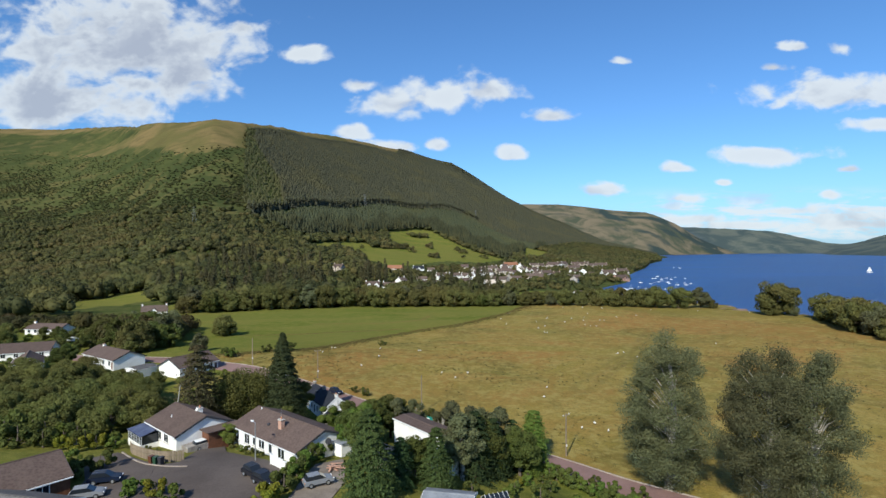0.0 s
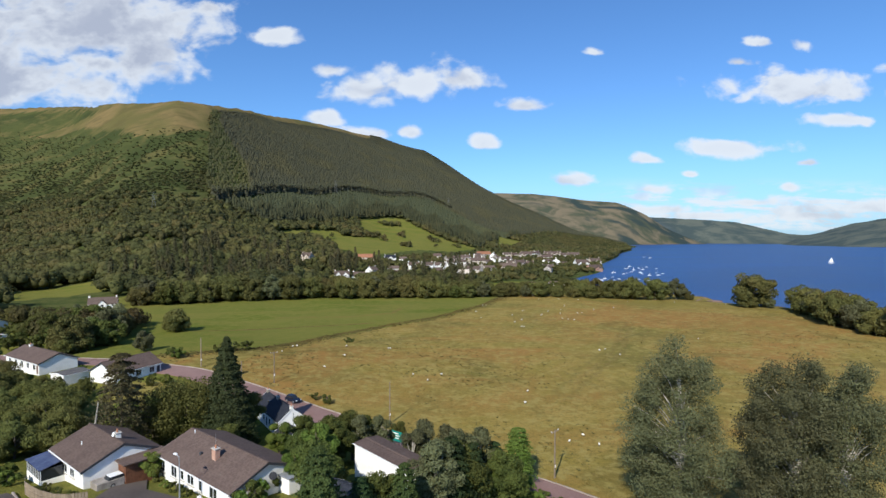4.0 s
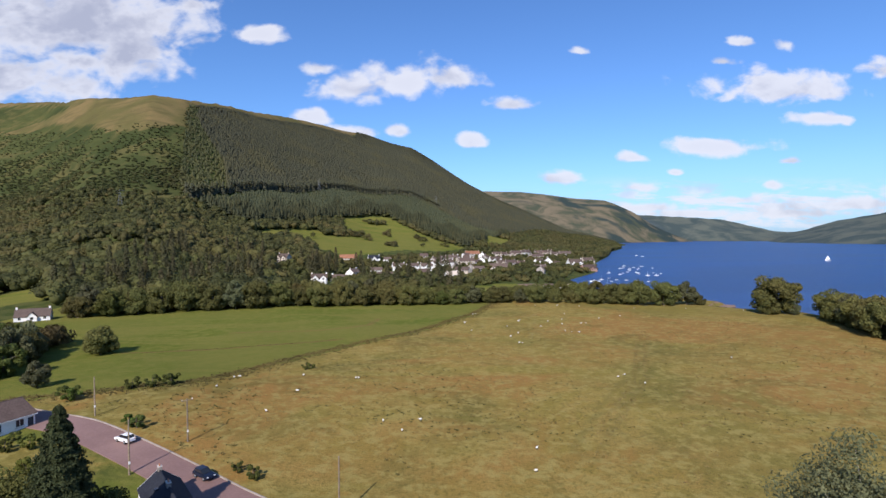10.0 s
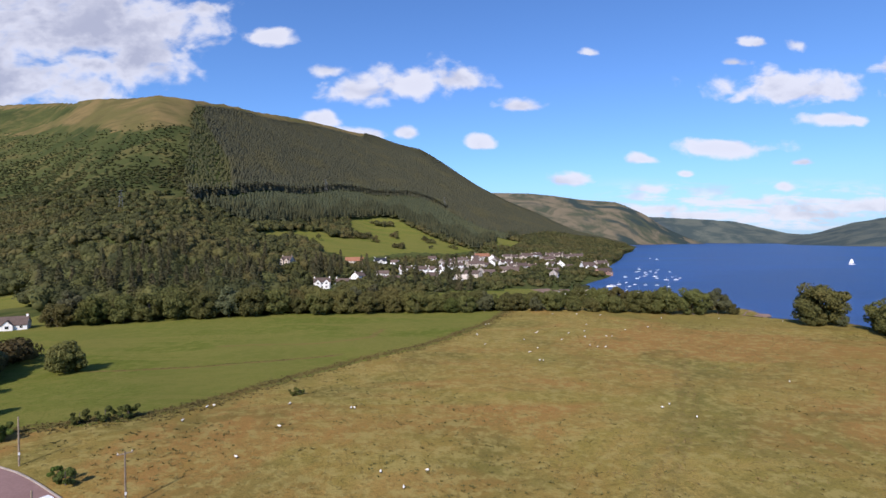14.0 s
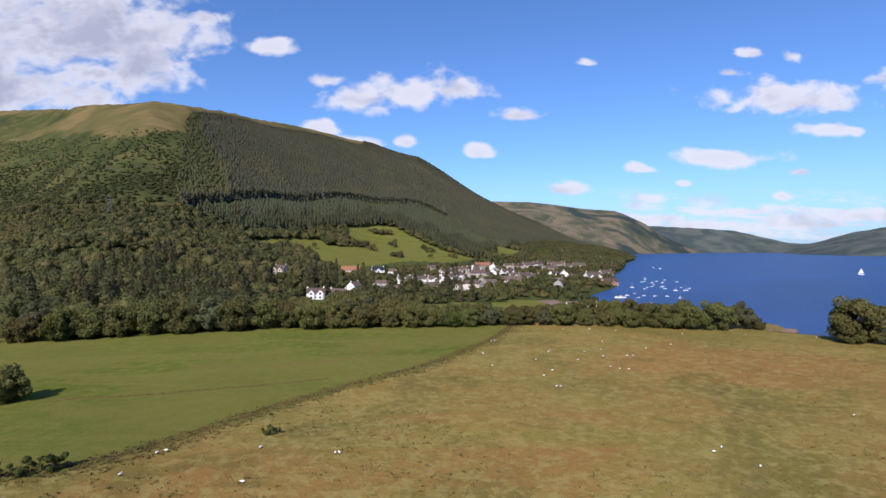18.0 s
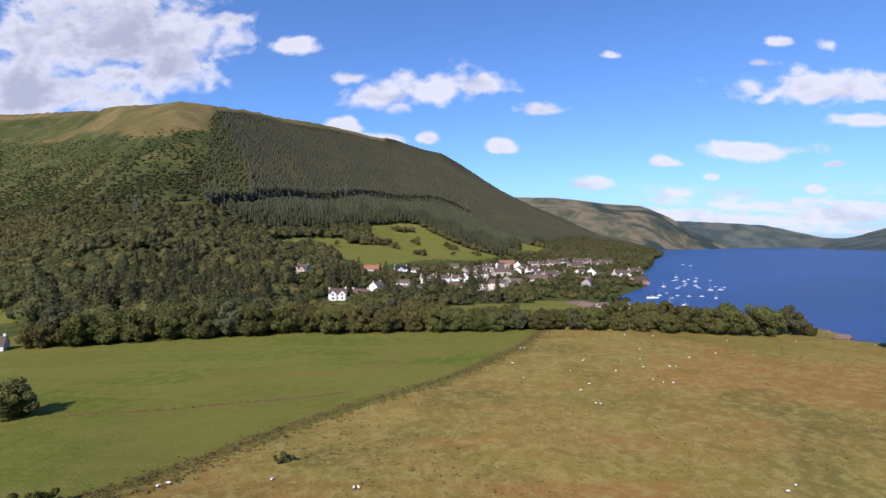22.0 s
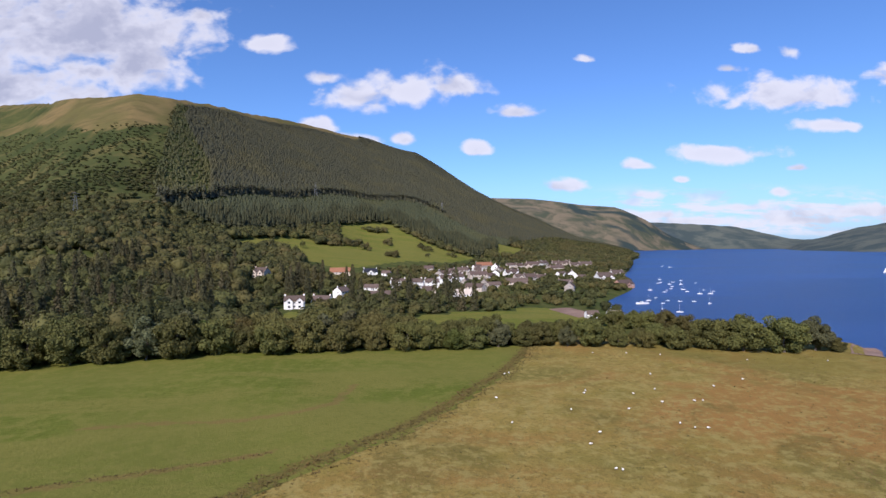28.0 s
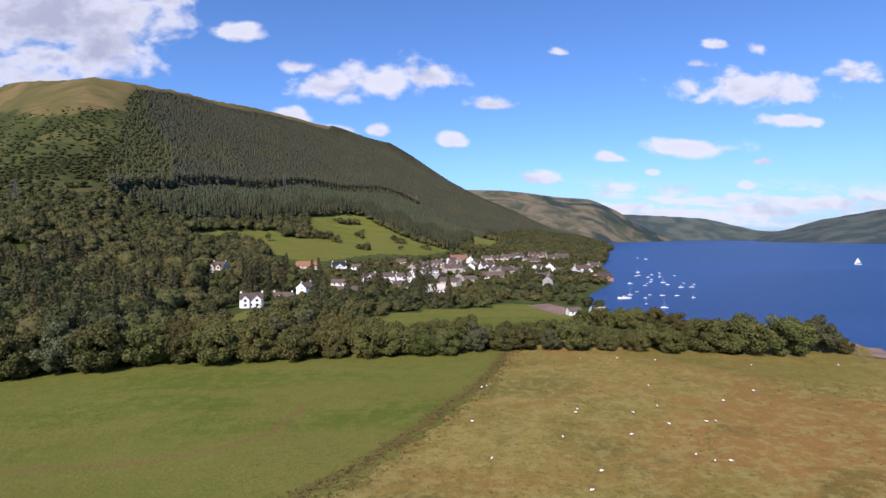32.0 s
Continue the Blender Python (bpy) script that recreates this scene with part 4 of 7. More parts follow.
house("garage", -77.6, 133.4, 64, 5.5, 4.6, 2.2, 8, WALL_WHITE, ROOF_GREY, "small white garage with a nearly flat grey roof", (), (), [(2, 0, 2.4, 2.0, WHITE_PAINT)], 0.2)
house("bungalow", -166, 219, -8, 16, 8, 2.4, 24, WALL_WHITE, ROOF_BROWN, "white bungalow with a brown roof at the wood's edge", [(-7, 0, 0.9, 0.8, WALL_WHITE)], even(0, 5, 15))
house("bungalow", -138, 170, 20, 18, 10, 2.4, 24, WALL_WHITE, ROOF_BROWN, "bungalow with a wide brown roof behind trees", (), even(0, 5, 17))
house("bungalow", -121, 151, -56, 10, 7, 2.6, 32, WALL_WHITE, ROOF_BROWN, "white gabled bungalow with a brown roof behind scrub", (), even(0, 3, 9) + [(3, 0, 0.9, 1.8, 1.2)])

# roadside cottage
L3 = house("cottage", -25.0, 109.6, 124, 17.0, 6.4, 2.9, 38, WALL_WHITE, ROOF_SLATE, "whitewashed roadside cottage with a dark slate roof", [(-8.1, 0, 1.0, 0.55, WALL_WHITE), (0.6, 0, 1.2, 0.7, WALL_STONE), (8.0, 0, 1.0, 0.7, WALL_STONE)],
           [(2, -1.6, 1.0, 0.4, 0.6), (1, -5, 0.9, 0.9, 1.2), (1, -1.5, 0.9, 0.9, 1.2), (1, 2.5, 0.9, 0.9, 1.2), (1, 6, 0.9, 0.9, 1.2), (0, -5, 0.9, 0.9, 1.2), (0, 2, 0.9, 0.9, 1.2)], [(2, 1.0, 1.0, 2.0, DARK_PAINT), (1, 0.5, 0.9, 2.0, DARK_PAINT)], 0.12, z=2.2, sink=1.5)
part("downpipe", post([((-8.56, -0.3, 0.0), 0.05), ((-8.56, -0.3, 4.4), 0.05)], 6), DARK_PAINT, L3)
part("rooflight", block(2.2, 2.9, 1.2, 1.8, 4.6, 4.75), GLASS, L3)
L3.scale = (0.76, 0.76, 0.76)
house("shed", -20.6, 100.2, 131, 4.4, 3.4, 1.7, 32, WALL_STONE, ROOF_SLATE, "small dark stone shed beside the cottage", (), (), [(3, 0, 0.8, 1.5, DARK_PAINT)], 0.15)

# white house behind the garden trees
house("house", -2.6, 73.8, -50, 10.5, 3.4, 4.9, 5, WALL_WHITE, ROOF_BROWN, "tall white house with a low brown roof behind garden trees", (), [(0, 4.0, 3.4, 1.1, 1.1), (2, 0, 3.4, 1.2, 1.2), (2, 0, 0.9, 1.2, 1.2)] + even(1, 3, 9) + even(1, 3, 9, 3.4), over=0.1, z=6.0, sink=4)
house("shed", -7.0, 67.2, -40, 5.0, 3.6, 2.0, 28, WALL_STONE, ROOF_SLATE, "small dark slated shed among conifers", (), (), (), 0.2)
house("shed", 0.6, 58.6, -12, 5.6, 3.8, 2.0, 15, TIMBER, LEAD, "garden shed with a pale blue-grey sheet roof", (), (), (), 0.2)
greenhouse = thing("greenhouse", 6.4, 63.4, 20)
tagged(greenhouse, "small aluminium greenhouse in a green garden", "greenhouse")
for k in range(6):
    x0 = -1.5 + k * 0.6
    part("glazing_bar", post([((x0, -1.0, -0.2), 0.03), ((x0, -1.0, 1.5), 0.03), ((x0, 0, 2.2), 0.03), ((x0, 1.0, 1.5), 0.03), ((x0, 1.0, -0.2), 0.03)], 4), WHITE_PAINT, greenhouse)
bm = bmesh.new()
pv = [[bm.verts.new((sx, sy, sz)) for sy, sz in ((-0.97, -0.2), (0.97, -0.2), (0.97, 1.48), (0, 2.16), (-0.97, 1.48))] for sx in (-1.5, 1.5)]
for k in range(5):
    bm.faces.new((pv[0][k], pv[0][(k + 1) % 5], pv[1][(k + 1) % 5], pv[1][k]))
bm.faces.new(pv[0])
bm.faces.new(pv[1])
part("pane", bm, GLASS, greenhouse)


# ---- the village under the hill ----
def village_house(x, y, turn, length, width, storeys, wall, roof, label, chimney=True, gable=0, dormers=0):
    eave = 2.35 * storeys
    width *= 1.15
    win = []
    n = max(2, int(length / 3.6))
    for s in range(storeys):
        for side in (0, 1):
            win += [(side, wx, 0.9 + 2.6 * s, 1.1, 1.25) for _, wx, *_ in even(0, n, length * 0.92)]
        for side in (2, 3):
            win.append((side, 0.8, 0.9 + 2.6 * s, 1.0, 1.2))
    ch = [(length / 2 - 0.6, 0, 0.9, 1.0, wall), (-length / 2 + 0.6, 0, 0.9, 1.0, wall)] if chimney else []
    h = house("house", x, y, turn, length, width, eave, 38, wall, roof, label, ch, win, [(0, length * 0.12, 1.0, 2.0, DARK_PAINT)], 0.25, False, None, 3.0)
    for k in range(gable):
        gx = (k - (gable - 1) / 2) * length / max(gable, 1) * 1.0
        gw = 2.2
        bm = bmesh.new()
        ends = [[bm.verts.new((gx + sx, sy, sz)) for sx, sz in ((-gw, -3.0), (gw, -3.0), (gw, eave), (0, eave + gw * 1.0), (-gw, eave))] for sy in (-width / 2 - 1.3, 0.0)]
        for q in range(5):
            bm.faces.new((ends[0][q], ends[0][(q + 1) % 5], ends[1][(q + 1) % 5], ends[1][q]))
        bm.faces.new(ends[0])
        bm.faces.new(ends[1])
        part("cross_gable", bm, wall, h)
        for s in (-1, 1):
            bm = bmesh.new()
            va = []
            for sy in (-width / 2 - 1.6, 0.1):
                va.append([bm.verts.new((gx + s * (gw + 0.25) * f, sy, eave + gw - (gw + 0.25) * f + dz)) for f, dz in ((1, 0.03), (0, 0.03), (0, 0.2), (1, 0.2))])
            for q in range(4):
                bm.faces.new((va[0][q], va[0][(q + 1) % 4], va[1][(q + 1) % 4], va[1][q]))
            bm.faces.new(va[0])
            bm.faces.new(va[1])
            part("cross_roof", bm, roof, h)
        for s in range(storeys):
            bm = bmesh.new()
            box(bm, gx - 0.7, gx + 0.7, -width / 2 - 1.36, -width / 2 - 1.2, 0.9 + 2.6 * s, 2.15 + 2.6 * s)
            part("window", bm, GLASS, h)
    h.scale = (0.95,) * 3 if y > 430 else (0.84,) * 3
    return tagged(h, "", "house", "houses of the village")


W, C, S = WALL_WHITE, WALL_CREAM, WALL_STONE
GREYS, REDS, BROWNS = ROOF_VILLAGE, ROOF_RED, ROOF_BROWN
plain = "white village house with a grey-brown slate roof and end chimneys"
village_house(-114, 568, -20, 12, 9, 2, C, GREYS, "tall pale villa with grey slate roof and steep gables", True, 2)
village_house(-60, 443, 10, 12.5, 7, 2, W, GREYS, "large white house with two steep gables behind the tree belt", True, 2)
village_house(-48, 468, -15, 13, 7, 1, W, GREYS, "low white house with a grey slate roof", True, 1)
village_house(-40, 503, 60, 11, 7, 2, W, GREYS, plain, True, 0)
village_house(-1, 563, 14, 13, 7, 2, W, GREYS, "end house of a white two-storey terrace", True, 1)
village_house(13, 567, 14, 13, 7, 2, W, GREYS, "white two-storey terraced house with grey slate roof", True, 0)
village_house(27, 571, 14, 13, 7, 2, W, GREYS, "white two-storey terraced house with a street gable", True, 1)
village_house(41, 604, 20, 12, 7, 2, W, GREYS, plain, True, 1)
village_house(54, 622, 24, 13, 7, 2, W, GREYS, plain, True, 0)
village_house(-13, 510, 8, 16, 6, 1, W, GREYS, "low white outbuilding with a flat-looking grey roof", False, 0)
village_house(-22, 544, 8, 12, 6, 1, W, GREYS, "low white cottage with a grey roof", False, 0)
village_house(-30, 642, 12, 14, 8, 1, W, ROOF_SLATE, "white cottage with a dark roof below the meadow", True, 1)
village_house(-14, 639, -10, 9, 6, 1, W, GREYS, "small white cottage below the meadow", False, 0)
village_house(-57, 627, 5, 20, 9, 1, C, REDS, "long low house with an orange-red tiled roof", False, 0)
village_house(45, 663, 30, 14, 8, 1, S, BROWNS, "grey stone house with a brown roof", True, 0)
village_house(57, 634, 80, 10, 7, 2, C, BROWNS, "cream village house with a brown roof and end chimneys", True, 0)
village_house(48, 511, 12, 14, 8, 1, W, WALL_CREAM, "long hut with a pale cream sheet roof", False, 0)
village_house(78, 653, 12, 20, 8, 2, C, BROWNS, "cream two-storey house with a brown roof", True, 0)
village_house(63, 558, -40, 18, 7, 1, C, GREYS, "low cream building with a grey roof", False, 0)
village_house(100, 765, 15, 22, 9, 2, S, REDS, "stone house with a red tiled roof on the slope", True, 0)
village_house(114, 760, 75, 12, 8, 2, W, BROWNS, "tall white gabled house with a brown roof", True, 0)
village_house(100, 678, 80, 12, 8, 2, W, BROWNS, "tall white gabled house with a brown roof", True, 0)
village_house(120, 690, 20, 18, 8, 2, W, BROWNS, "white house with gables and a brown roof", True, 2)
village_house(82, 577, 10, 12, 6, 1, C, GREYS, "low cream cottage with a grey roof", False, 0)
village_house(107, 603, -14, 22, 9, 1, C, GREYS, "long cream hall with a grey roof", False, 0)
village_house(128, 640, 20, 14, 8, 2, S, BROWNS, "grey stone house with a brown roof", True, 0)
village_house(179, 840, 10, 18, 9, 2, C, BROWNS, "cream house with a brown roof on the slope", True, 0)
village_house(205, 880, 40, 16, 9, 2, S, BROWNS, "grey stone village house with a brown roof and end chimneys", True, 0)
village_house(236, 900, 5, 26, 10, 2, C, BROWNS, "large cream hotel-like house with several gables", True, 3)
village_house(203, 804, 12, 20, 8, 2, C, BROWNS, "cream village house with a brown roof and end chimneys", True, 0)
village_house(256, 890, 20, 20, 9, 2, C, GREYS, "cream village house with a grey-brown roof and end chimneys", True, 1)
village_house(285, 930, 0, 22, 9, 2, S, GREYS, "grey stone village house with a grey-brown roof", True, 0)
village_house(187, 690, 78, 13, 9, 2, W, GREYS, "tall white gabled house by the shore road", True, 0)
village_house(196, 684, 10, 10, 7, 1, W, GREYS, "small white cottage by the shore road", False, 0)
village_house(209, 652, 8, 18, 11, 2, W, GREYS, "large white house near the water with grey roof", True, 2)
village_house(248, 716, 20, 18, 9, 2, C, GREYS, "cream two-storey house near the loch", True, 1)
village_house(156, 613, 15, 16, 7, 1, S, GREYS, "low stone house with a grey roof", True, 0)
village_house(105, 400, 4, 8, 4.5, 1, W, GREYS, "low white shed by the loch", False, 0)
village_house(116, 397, -4, 9, 4.5, 1, W, WALL_CREAM, "low white shed with a pale roof by the loch", False, 0)
village_house(203, 590, 30, 20, 9, 1, BRICK, BROWNS, "red-brown boathouse at the water's edge", False, 1)
village_house(-203, 430, 10, 11, 7, 1, W, GREYS, "white house with a grey roof in the woods", True, 1)
village_house(-182, 424, -6, 15, 5, 1, W, GREYS, "row of low white cabins in the woods", False, 0)
village_house(-183, 527, 4, 12, 5, 1, W, GREYS, "low white cabin at the edge of a clearing", False, 0)
village_house(-236, 422, 15, 15, 9, 2, W, GREYS, "tall white house among dark trees on the slope", True, 1)
village_house(-158, 284, 25, 15, 8, 1, W, GREYS, "white house with grey roof beside a small field", True, 1)
# smaller houses that fill the streets
FILL = [(53, 692), (58, 654), (84, 699), (93, 667), (112, 725), (140, 797), (76, 597), (168, 816), (197, 869), (201, 838), (267, 961), (301, 1021), (147, 668), (174, 685), (139, 545), (23, 534), (38, 645), (66, 690), (72, 720),
        (126, 715), (152, 800), (133, 680), (222, 855), (88, 735), (60, 600), (118, 640), (246, 940), (30, 700)]
for k, (hx, hy) in enumerate(FILL):
    village_house(hx, hy, (12, 80, -10, 30, 65)[k % 5], (10, 12, 9, 11)[k % 4], 7, 1 + (k % 3 > 0), (C, S, C, W, S)[k % 5], (BROWNS, GREYS, BROWNS, BROWNS)[k % 4],
                  ("small cream village house with a pitched roof", "small grey stone village house with a pitched roof", "small cream village house with a pitched roof", "small white village house with a pitched roof", "small grey stone village house with a pitched roof")[k % 5], k % 2 == 0, k % 3 == 1)


# ---- trees ----
BARK = mottled("grey_brown_bark", (0.07, 0.055, 0.042), (0.16, 0.13, 0.10), 1.5, 0.95, 7.0, 0.5, 0.03)
BARK_PALE = mottled("pale_bark", (0.20, 0.18, 0.15), (0.42, 0.39, 0.34), 1.2, 0.9, 5.0, 0.3, 0.02)
LEAF_OAK = foliage("oak_leaves", (0.05, 0.062, 0.015), (0.12, 0.138, 0.034), (0.13, 0.12, 0.032))
LEAF_BELT = foliage("dark_belt_leaves", (0.061, 0.064, 0.020), (0.150, 0.144, 0.043), (0.156, 0.128, 0.042))
LEAF_LIGHT = foliage("lime_green_leaves", (0.065, 0.10, 0.018), (0.145, 0.185, 0.036), (0.17, 0.165, 0.036))
LEAF_WILLOW = foliage("grey_green_leaves", (0.07, 0.075, 0.034), (0.155, 0.158, 0.076), (0.15, 0.135, 0.064), 0.5)
LEAF_PINE = foliage("dark_conifer_needles", (0.02, 0.038, 0.016), (0.055, 0.085, 0.028), (0.065, 0.072, 0.03), 0.6)
LEAF_SPRUCE = foliage("green_conifer_needles", (0.038, 0.06, 0.018), (0.088, 0.122, 0.036), (0.09, 0.10, 0.035), 0.6)
LEAF_DEAD = foliage("browning_needles", (0.075, 0.056, 0.029), (0.145, 0.105, 0.052), (0.045, 0.05, 0.02), 0.3)
LEAF_YELLOW = foliage("yellow_green_leaves", (0.12, 0.13, 0.015), (0.26, 0.25, 0.03), (0.20, 0.20, 0.03))
LEAF_WOOD = foliage("mixed_wood", (0.039, 0.041, 0.016), (0.106, 0.102, 0.034), (0.126, 0.096, 0.037), 0.03, True)
LEAF_PLANT = foliage("plantation_conifers", (0.059, 0.061, 0.039), (0.079, 0.080, 0.046), (0.100, 0.093, 0.040), 0.012, True)
LEAF_OLD = foliage("old_spruce_needles", (0.038, 0.042, 0.022), (0.064, 0.066, 0.032), (0.078, 0.070, 0.030), 0.012, True)
LEAF_YOUNG = foliage("young_conifers", (0.062, 0.073, 0.041), (0.082, 0.092, 0.047), (0.098, 0.098, 0.040), 0.012, True)
LEAF_BROWN = foliage("brown_green_conifers", (0.045, 0.042, 0.02), (0.085, 0.078, 0.036), (0.09, 0.07, 0.035), 0.03, True)
LEAF_FELL = foliage("fellside_scrub", (0.050, 0.062, 0.022), (0.084, 0.095, 0.033), (0.10, 0.09, 0.033), 0.03, True)
LEAF_RIDE = foliage("ride_birches", (0.066, 0.070, 0.030), (0.088, 0.090, 0.037), (0.105, 0.095, 0.038), 0.03, True)
LEAF_SCRUB = foliage("willow_scrub", (0.082, 0.090, 0.024), (0.175, 0.178, 0.052), (0.19, 0.165, 0.052))
rng = np.random.default_rng(7)


def leaf_quads(centres, size, outward=None, spread=1.0):
    """One small bent leaf clump, two triangles, at every centre."""
    n = len(centres)
    a = rng.normal(size=(n, 3))
    if outward is not None:
        a = a * spread + outward * 1.1
    a /= np.linalg.norm(a, axis=1)[:, None] + 1e-9
    r = rng.normal(size=(n, 3))
    u = np.cross(a, r)
    u /= np.linalg.norm(u, axis=1)[:, None] + 1e-9
    v = np.cross(a, u)
    s = size * rng.uniform(0.6, 1.35, (n, 1))
    k = rng.uniform(0.5, 0.9, (n, 1))
    co = np.stack([centres + u * s, centres + v * s * k + a * s * 0.25, centres - u * s, centres - v * s * k + a * s * 0.2], 1).reshape(-1, 3)
    return co, np.arange(n * 4).reshape(n, 4)


def ball(n):
    d = rng.normal(size=(n, 3))
    return d / np.linalg.norm(d, axis=1)[:, None]


def broadleaf(name, h, w, leaves, size, leaf_mat, bark, clumps=26, bottom=0.18, shape=0.0, airy=0.0, clump=1.0):
    """A tree: trunk with limbs, crown of clumps with gaps. shape above 0 narrows the top."""
    tree = new(name)
    cz, rz, rw = h * (0.5 + bottom / 2), h * (0.5 - bottom / 2), w / 2
    cen = []
    while len(cen) < clumps:
        d = ball(1)[0] * rng.uniform(0.35, 0.85 + (1 - clump) * 0.45) ** 0.6
        f = 1 - shape * max(d[2], 0)
        cen.append((d[0] * rw * f, d[1] * rw * f, cz + d[2] * rz * 0.92))
    cen = np.array(cen)
    rad = rng.uniform(0.20, 0.36, clumps) * min(w, h) * 0.62 * clump
    pick = rng.integers(0, clumps, leaves)
    d = ball(leaves)
    d[:, 2] = d[:, 2] * 0.8 + 0.08
    depth = rng.uniform(0.45 - airy * 0.3, 1.0 + airy * 0.35, (leaves, 1)) ** 0.6
    co, fa = leaf_quads(cen[pick] + d * rad[pick, None] * depth, size, d, 0.5)
    me = quick_mesh("crown", co, fa, leaf_mat)
    piece("crown", me, tree)
    bm = bmesh.new()
    r0 = h * 0.022 + 0.06
    tube(bm, [((0, 0, -0.5), r0 * 1.3), ((0.02 * h * 0.2, 0, h * 0.15), r0), ((0.03 * h, 0.01 * h, h * 0.45), r0 * 0.7), ((0.0, 0.02 * h, h * 0.8), r0 * 0.25)], 7)
    thin = 0.45 if clumps < 100 else 0.16
    for k in range(0, clumps, 3):
        c = Vector(cen[k])
        s = Vector((0.02 * h, 0, min(c.z * 0.6, h * 0.5) if clumps < 100 else max(c.z * 0.75 - 1.0, 0.5)))
        tube(bm, [(s, r0 * thin), (s.lerp(c, 0.5) + Vector((0, 0, 0.03 * h)), r0 * thin * 0.6), (c, r0 * thin * 0.2)], 5)
    part("trunk", bm, bark, tree)
    return tree


def conifer(name, h, w, leaves, size, leaf_mat, bark, bottom=0.05, power=0.9, droop=0.25, tiers=18, ragged=0.25):
    tree = new(name)
    t = rng.uniform(0, 1, leaves) ** 1.25
    tier = np.floor(t * tiers) / tiers + rng.normal(0, 0.006, leaves)
    z = h * (bottom + (1 - bottom) * np.clip(tier, 0, 1))
    rmax = w / 2 * (1 - np.clip(tier, 0, 1)) ** power + 0.12
    th = rng.uniform(0, math.tau, leaves)
    lobe = 1 + ragged * np.sin(th * 5 + tier * 57) * np.cos(th * 3 - tier * 31) + rng.normal(0, ragged * 0.25, leaves)
    rr = rmax * lobe * rng.uniform(0.25, 1.0, leaves) ** 0.5
    c = np.stack([np.cos(th) * rr, np.sin(th) * rr, z - rr * droop + h * 0.03], 1)
    out = np.stack([np.cos(th), np.sin(th), np.full(leaves, 0.35)], 1)
    co, fa = leaf_quads(c, size, out, 0.7)
    piece("crown", quick_mesh("crown", co, fa, leaf_mat), tree)
    bm = bmesh.new()
    r0 = h * 0.014 + 0.05
    tube(bm, [((0, 0, -0.5), r0 * 1.2), ((0, 0, h * 0.4), r0 * 0.7), ((0, 0, h * 0.97), 0.02)], 7)
    for k in range(10):
        a, zz = k * 2.4, h * (0.1 + 0.075 * k)
        r = w / 2 * (1 - zz / h) ** power * 0.8
        tube(bm, [((0, 0, zz), 0.06), ((math.cos(a) * r, math.sin(a) * r, zz - r * droop), 0.02)], 4)
    part("trunk", bm, bark, tree)
    return tree


used = set()


def plant(proto, x, y, label, category="tree", group="", sc=1.0):
    """Stands the tree itself there, or a copy if it stands already."""
    m = pose(x, y, top(x, y) - 0.1, 0, 0, rng.uniform(0, 360))
    if proto.name in used:
        proto = copy_thing(proto, m)
        proto.scale = (sc * rng.uniform(0.93, 1.07),) * 3
    else:
        used.add(proto.name)
        proto.matrix_world = m
        proto.scale = (sc,) * 3
    return tagged(proto, label, category, group)


# the two tall trees at the roadside
plant(broadleaf("tree", 23.5, 13.0, 92000, 0.10, LEAF_WILLOW, BARK_PALE, 170, -0.02, 0.3, 0.9, 0.66), 33.0, 75.6, "tall airy grey-green tree beside the road")
plant(broadleaf("tree", 23.0, 11.5, 86000, 0.10, LEAF_WILLOW, BARK_PALE, 160, -0.02, 0.3, 0.9, 0.66), 43.4, 69.6, "broad grey-green tree with drooping leafy limbs")
plant(broadleaf("tree", 22.5, 11.5, 84000, 0.10, LEAF_WILLOW, BARK_PALE, 160, -0.02, 0.3, 0.9, 0.66), 49.2, 69.0, "tall grey-green tree standing close to its neighbour")

# garden trees round the bungalows
plant(conifer("conifer", 18.0, 10.0, 46000, 0.14, LEAF_PINE, BARK, 0.04, 0.85, 0.3, 26, 0.22), -30.4, 98.2, "tall dark green conical conifer beside the cottage", "conifer")
plant(conifer("conifer", 16.2, 8.8, 16000, 0.16, LEAF_DEAD, BARK, 0.02, 0.55, 0.35, 14, 0.55), -43.6, 92.0, "ragged browning spruce with thin lower branches", "conifer")
plant(broadleaf("tree", 11.5, 11.0, 26000, 0.16, LEAF_OAK, BARK, 40, 0.06, 0.1), -37.2, 98.5, "dense dark green garden tree behind the bungalow")
plant(broadleaf("tree", 8.5, 8.0, 7000, 0.22, LEAF_OAK, BARK, 26, 0.05), -42.5, 101.5, "dark rounded tree behind the bungalow")
dead = thing("dead_pole_tree", -46.2, 88.6)
tagged(dead, "bare leaning pale dead trunk beside the spruce", "dead tree")
part("trunk", post([((0, 0, -0.4), 0.22), ((0.6, 0, 4.0), 0.16), ((1.2, 0.1, 8.6), 0.08)], 7), BARK_PALE, dead)
con1 = conifer("conifer", 10.4, 6.6, 22000, 0.12, LEAF_SPRUCE, BARK, 0.02, 0.72, 0.3, 16, 0.42)
plant(con1, -8.4, 58.6, "bushy bright green conifer in a garden", "conifer", "garden conifers")
plant(con1, -0.9, 64.2, "bushy bright green conifer in a garden", "conifer", "garden conifers", 0.78)
con2 = conifer("conifer", 9.8, 4.8, 16000, 0.12, LEAF_PINE, BARK, 0.02, 0.62, 0.3, 13, 0.6)
plant(con2, 4.4, 71.6, "dark slender conifer among garden trees", "conifer", "garden conifers")
plant(con2, 7.2, 74.6, "dark slender conifer among garden trees", "conifer", "garden conifers", 0.9)
plant(con2, 10.6, 79.8, "dark slender conifer among garden trees", "conifer", "garden conifers", 0.78)
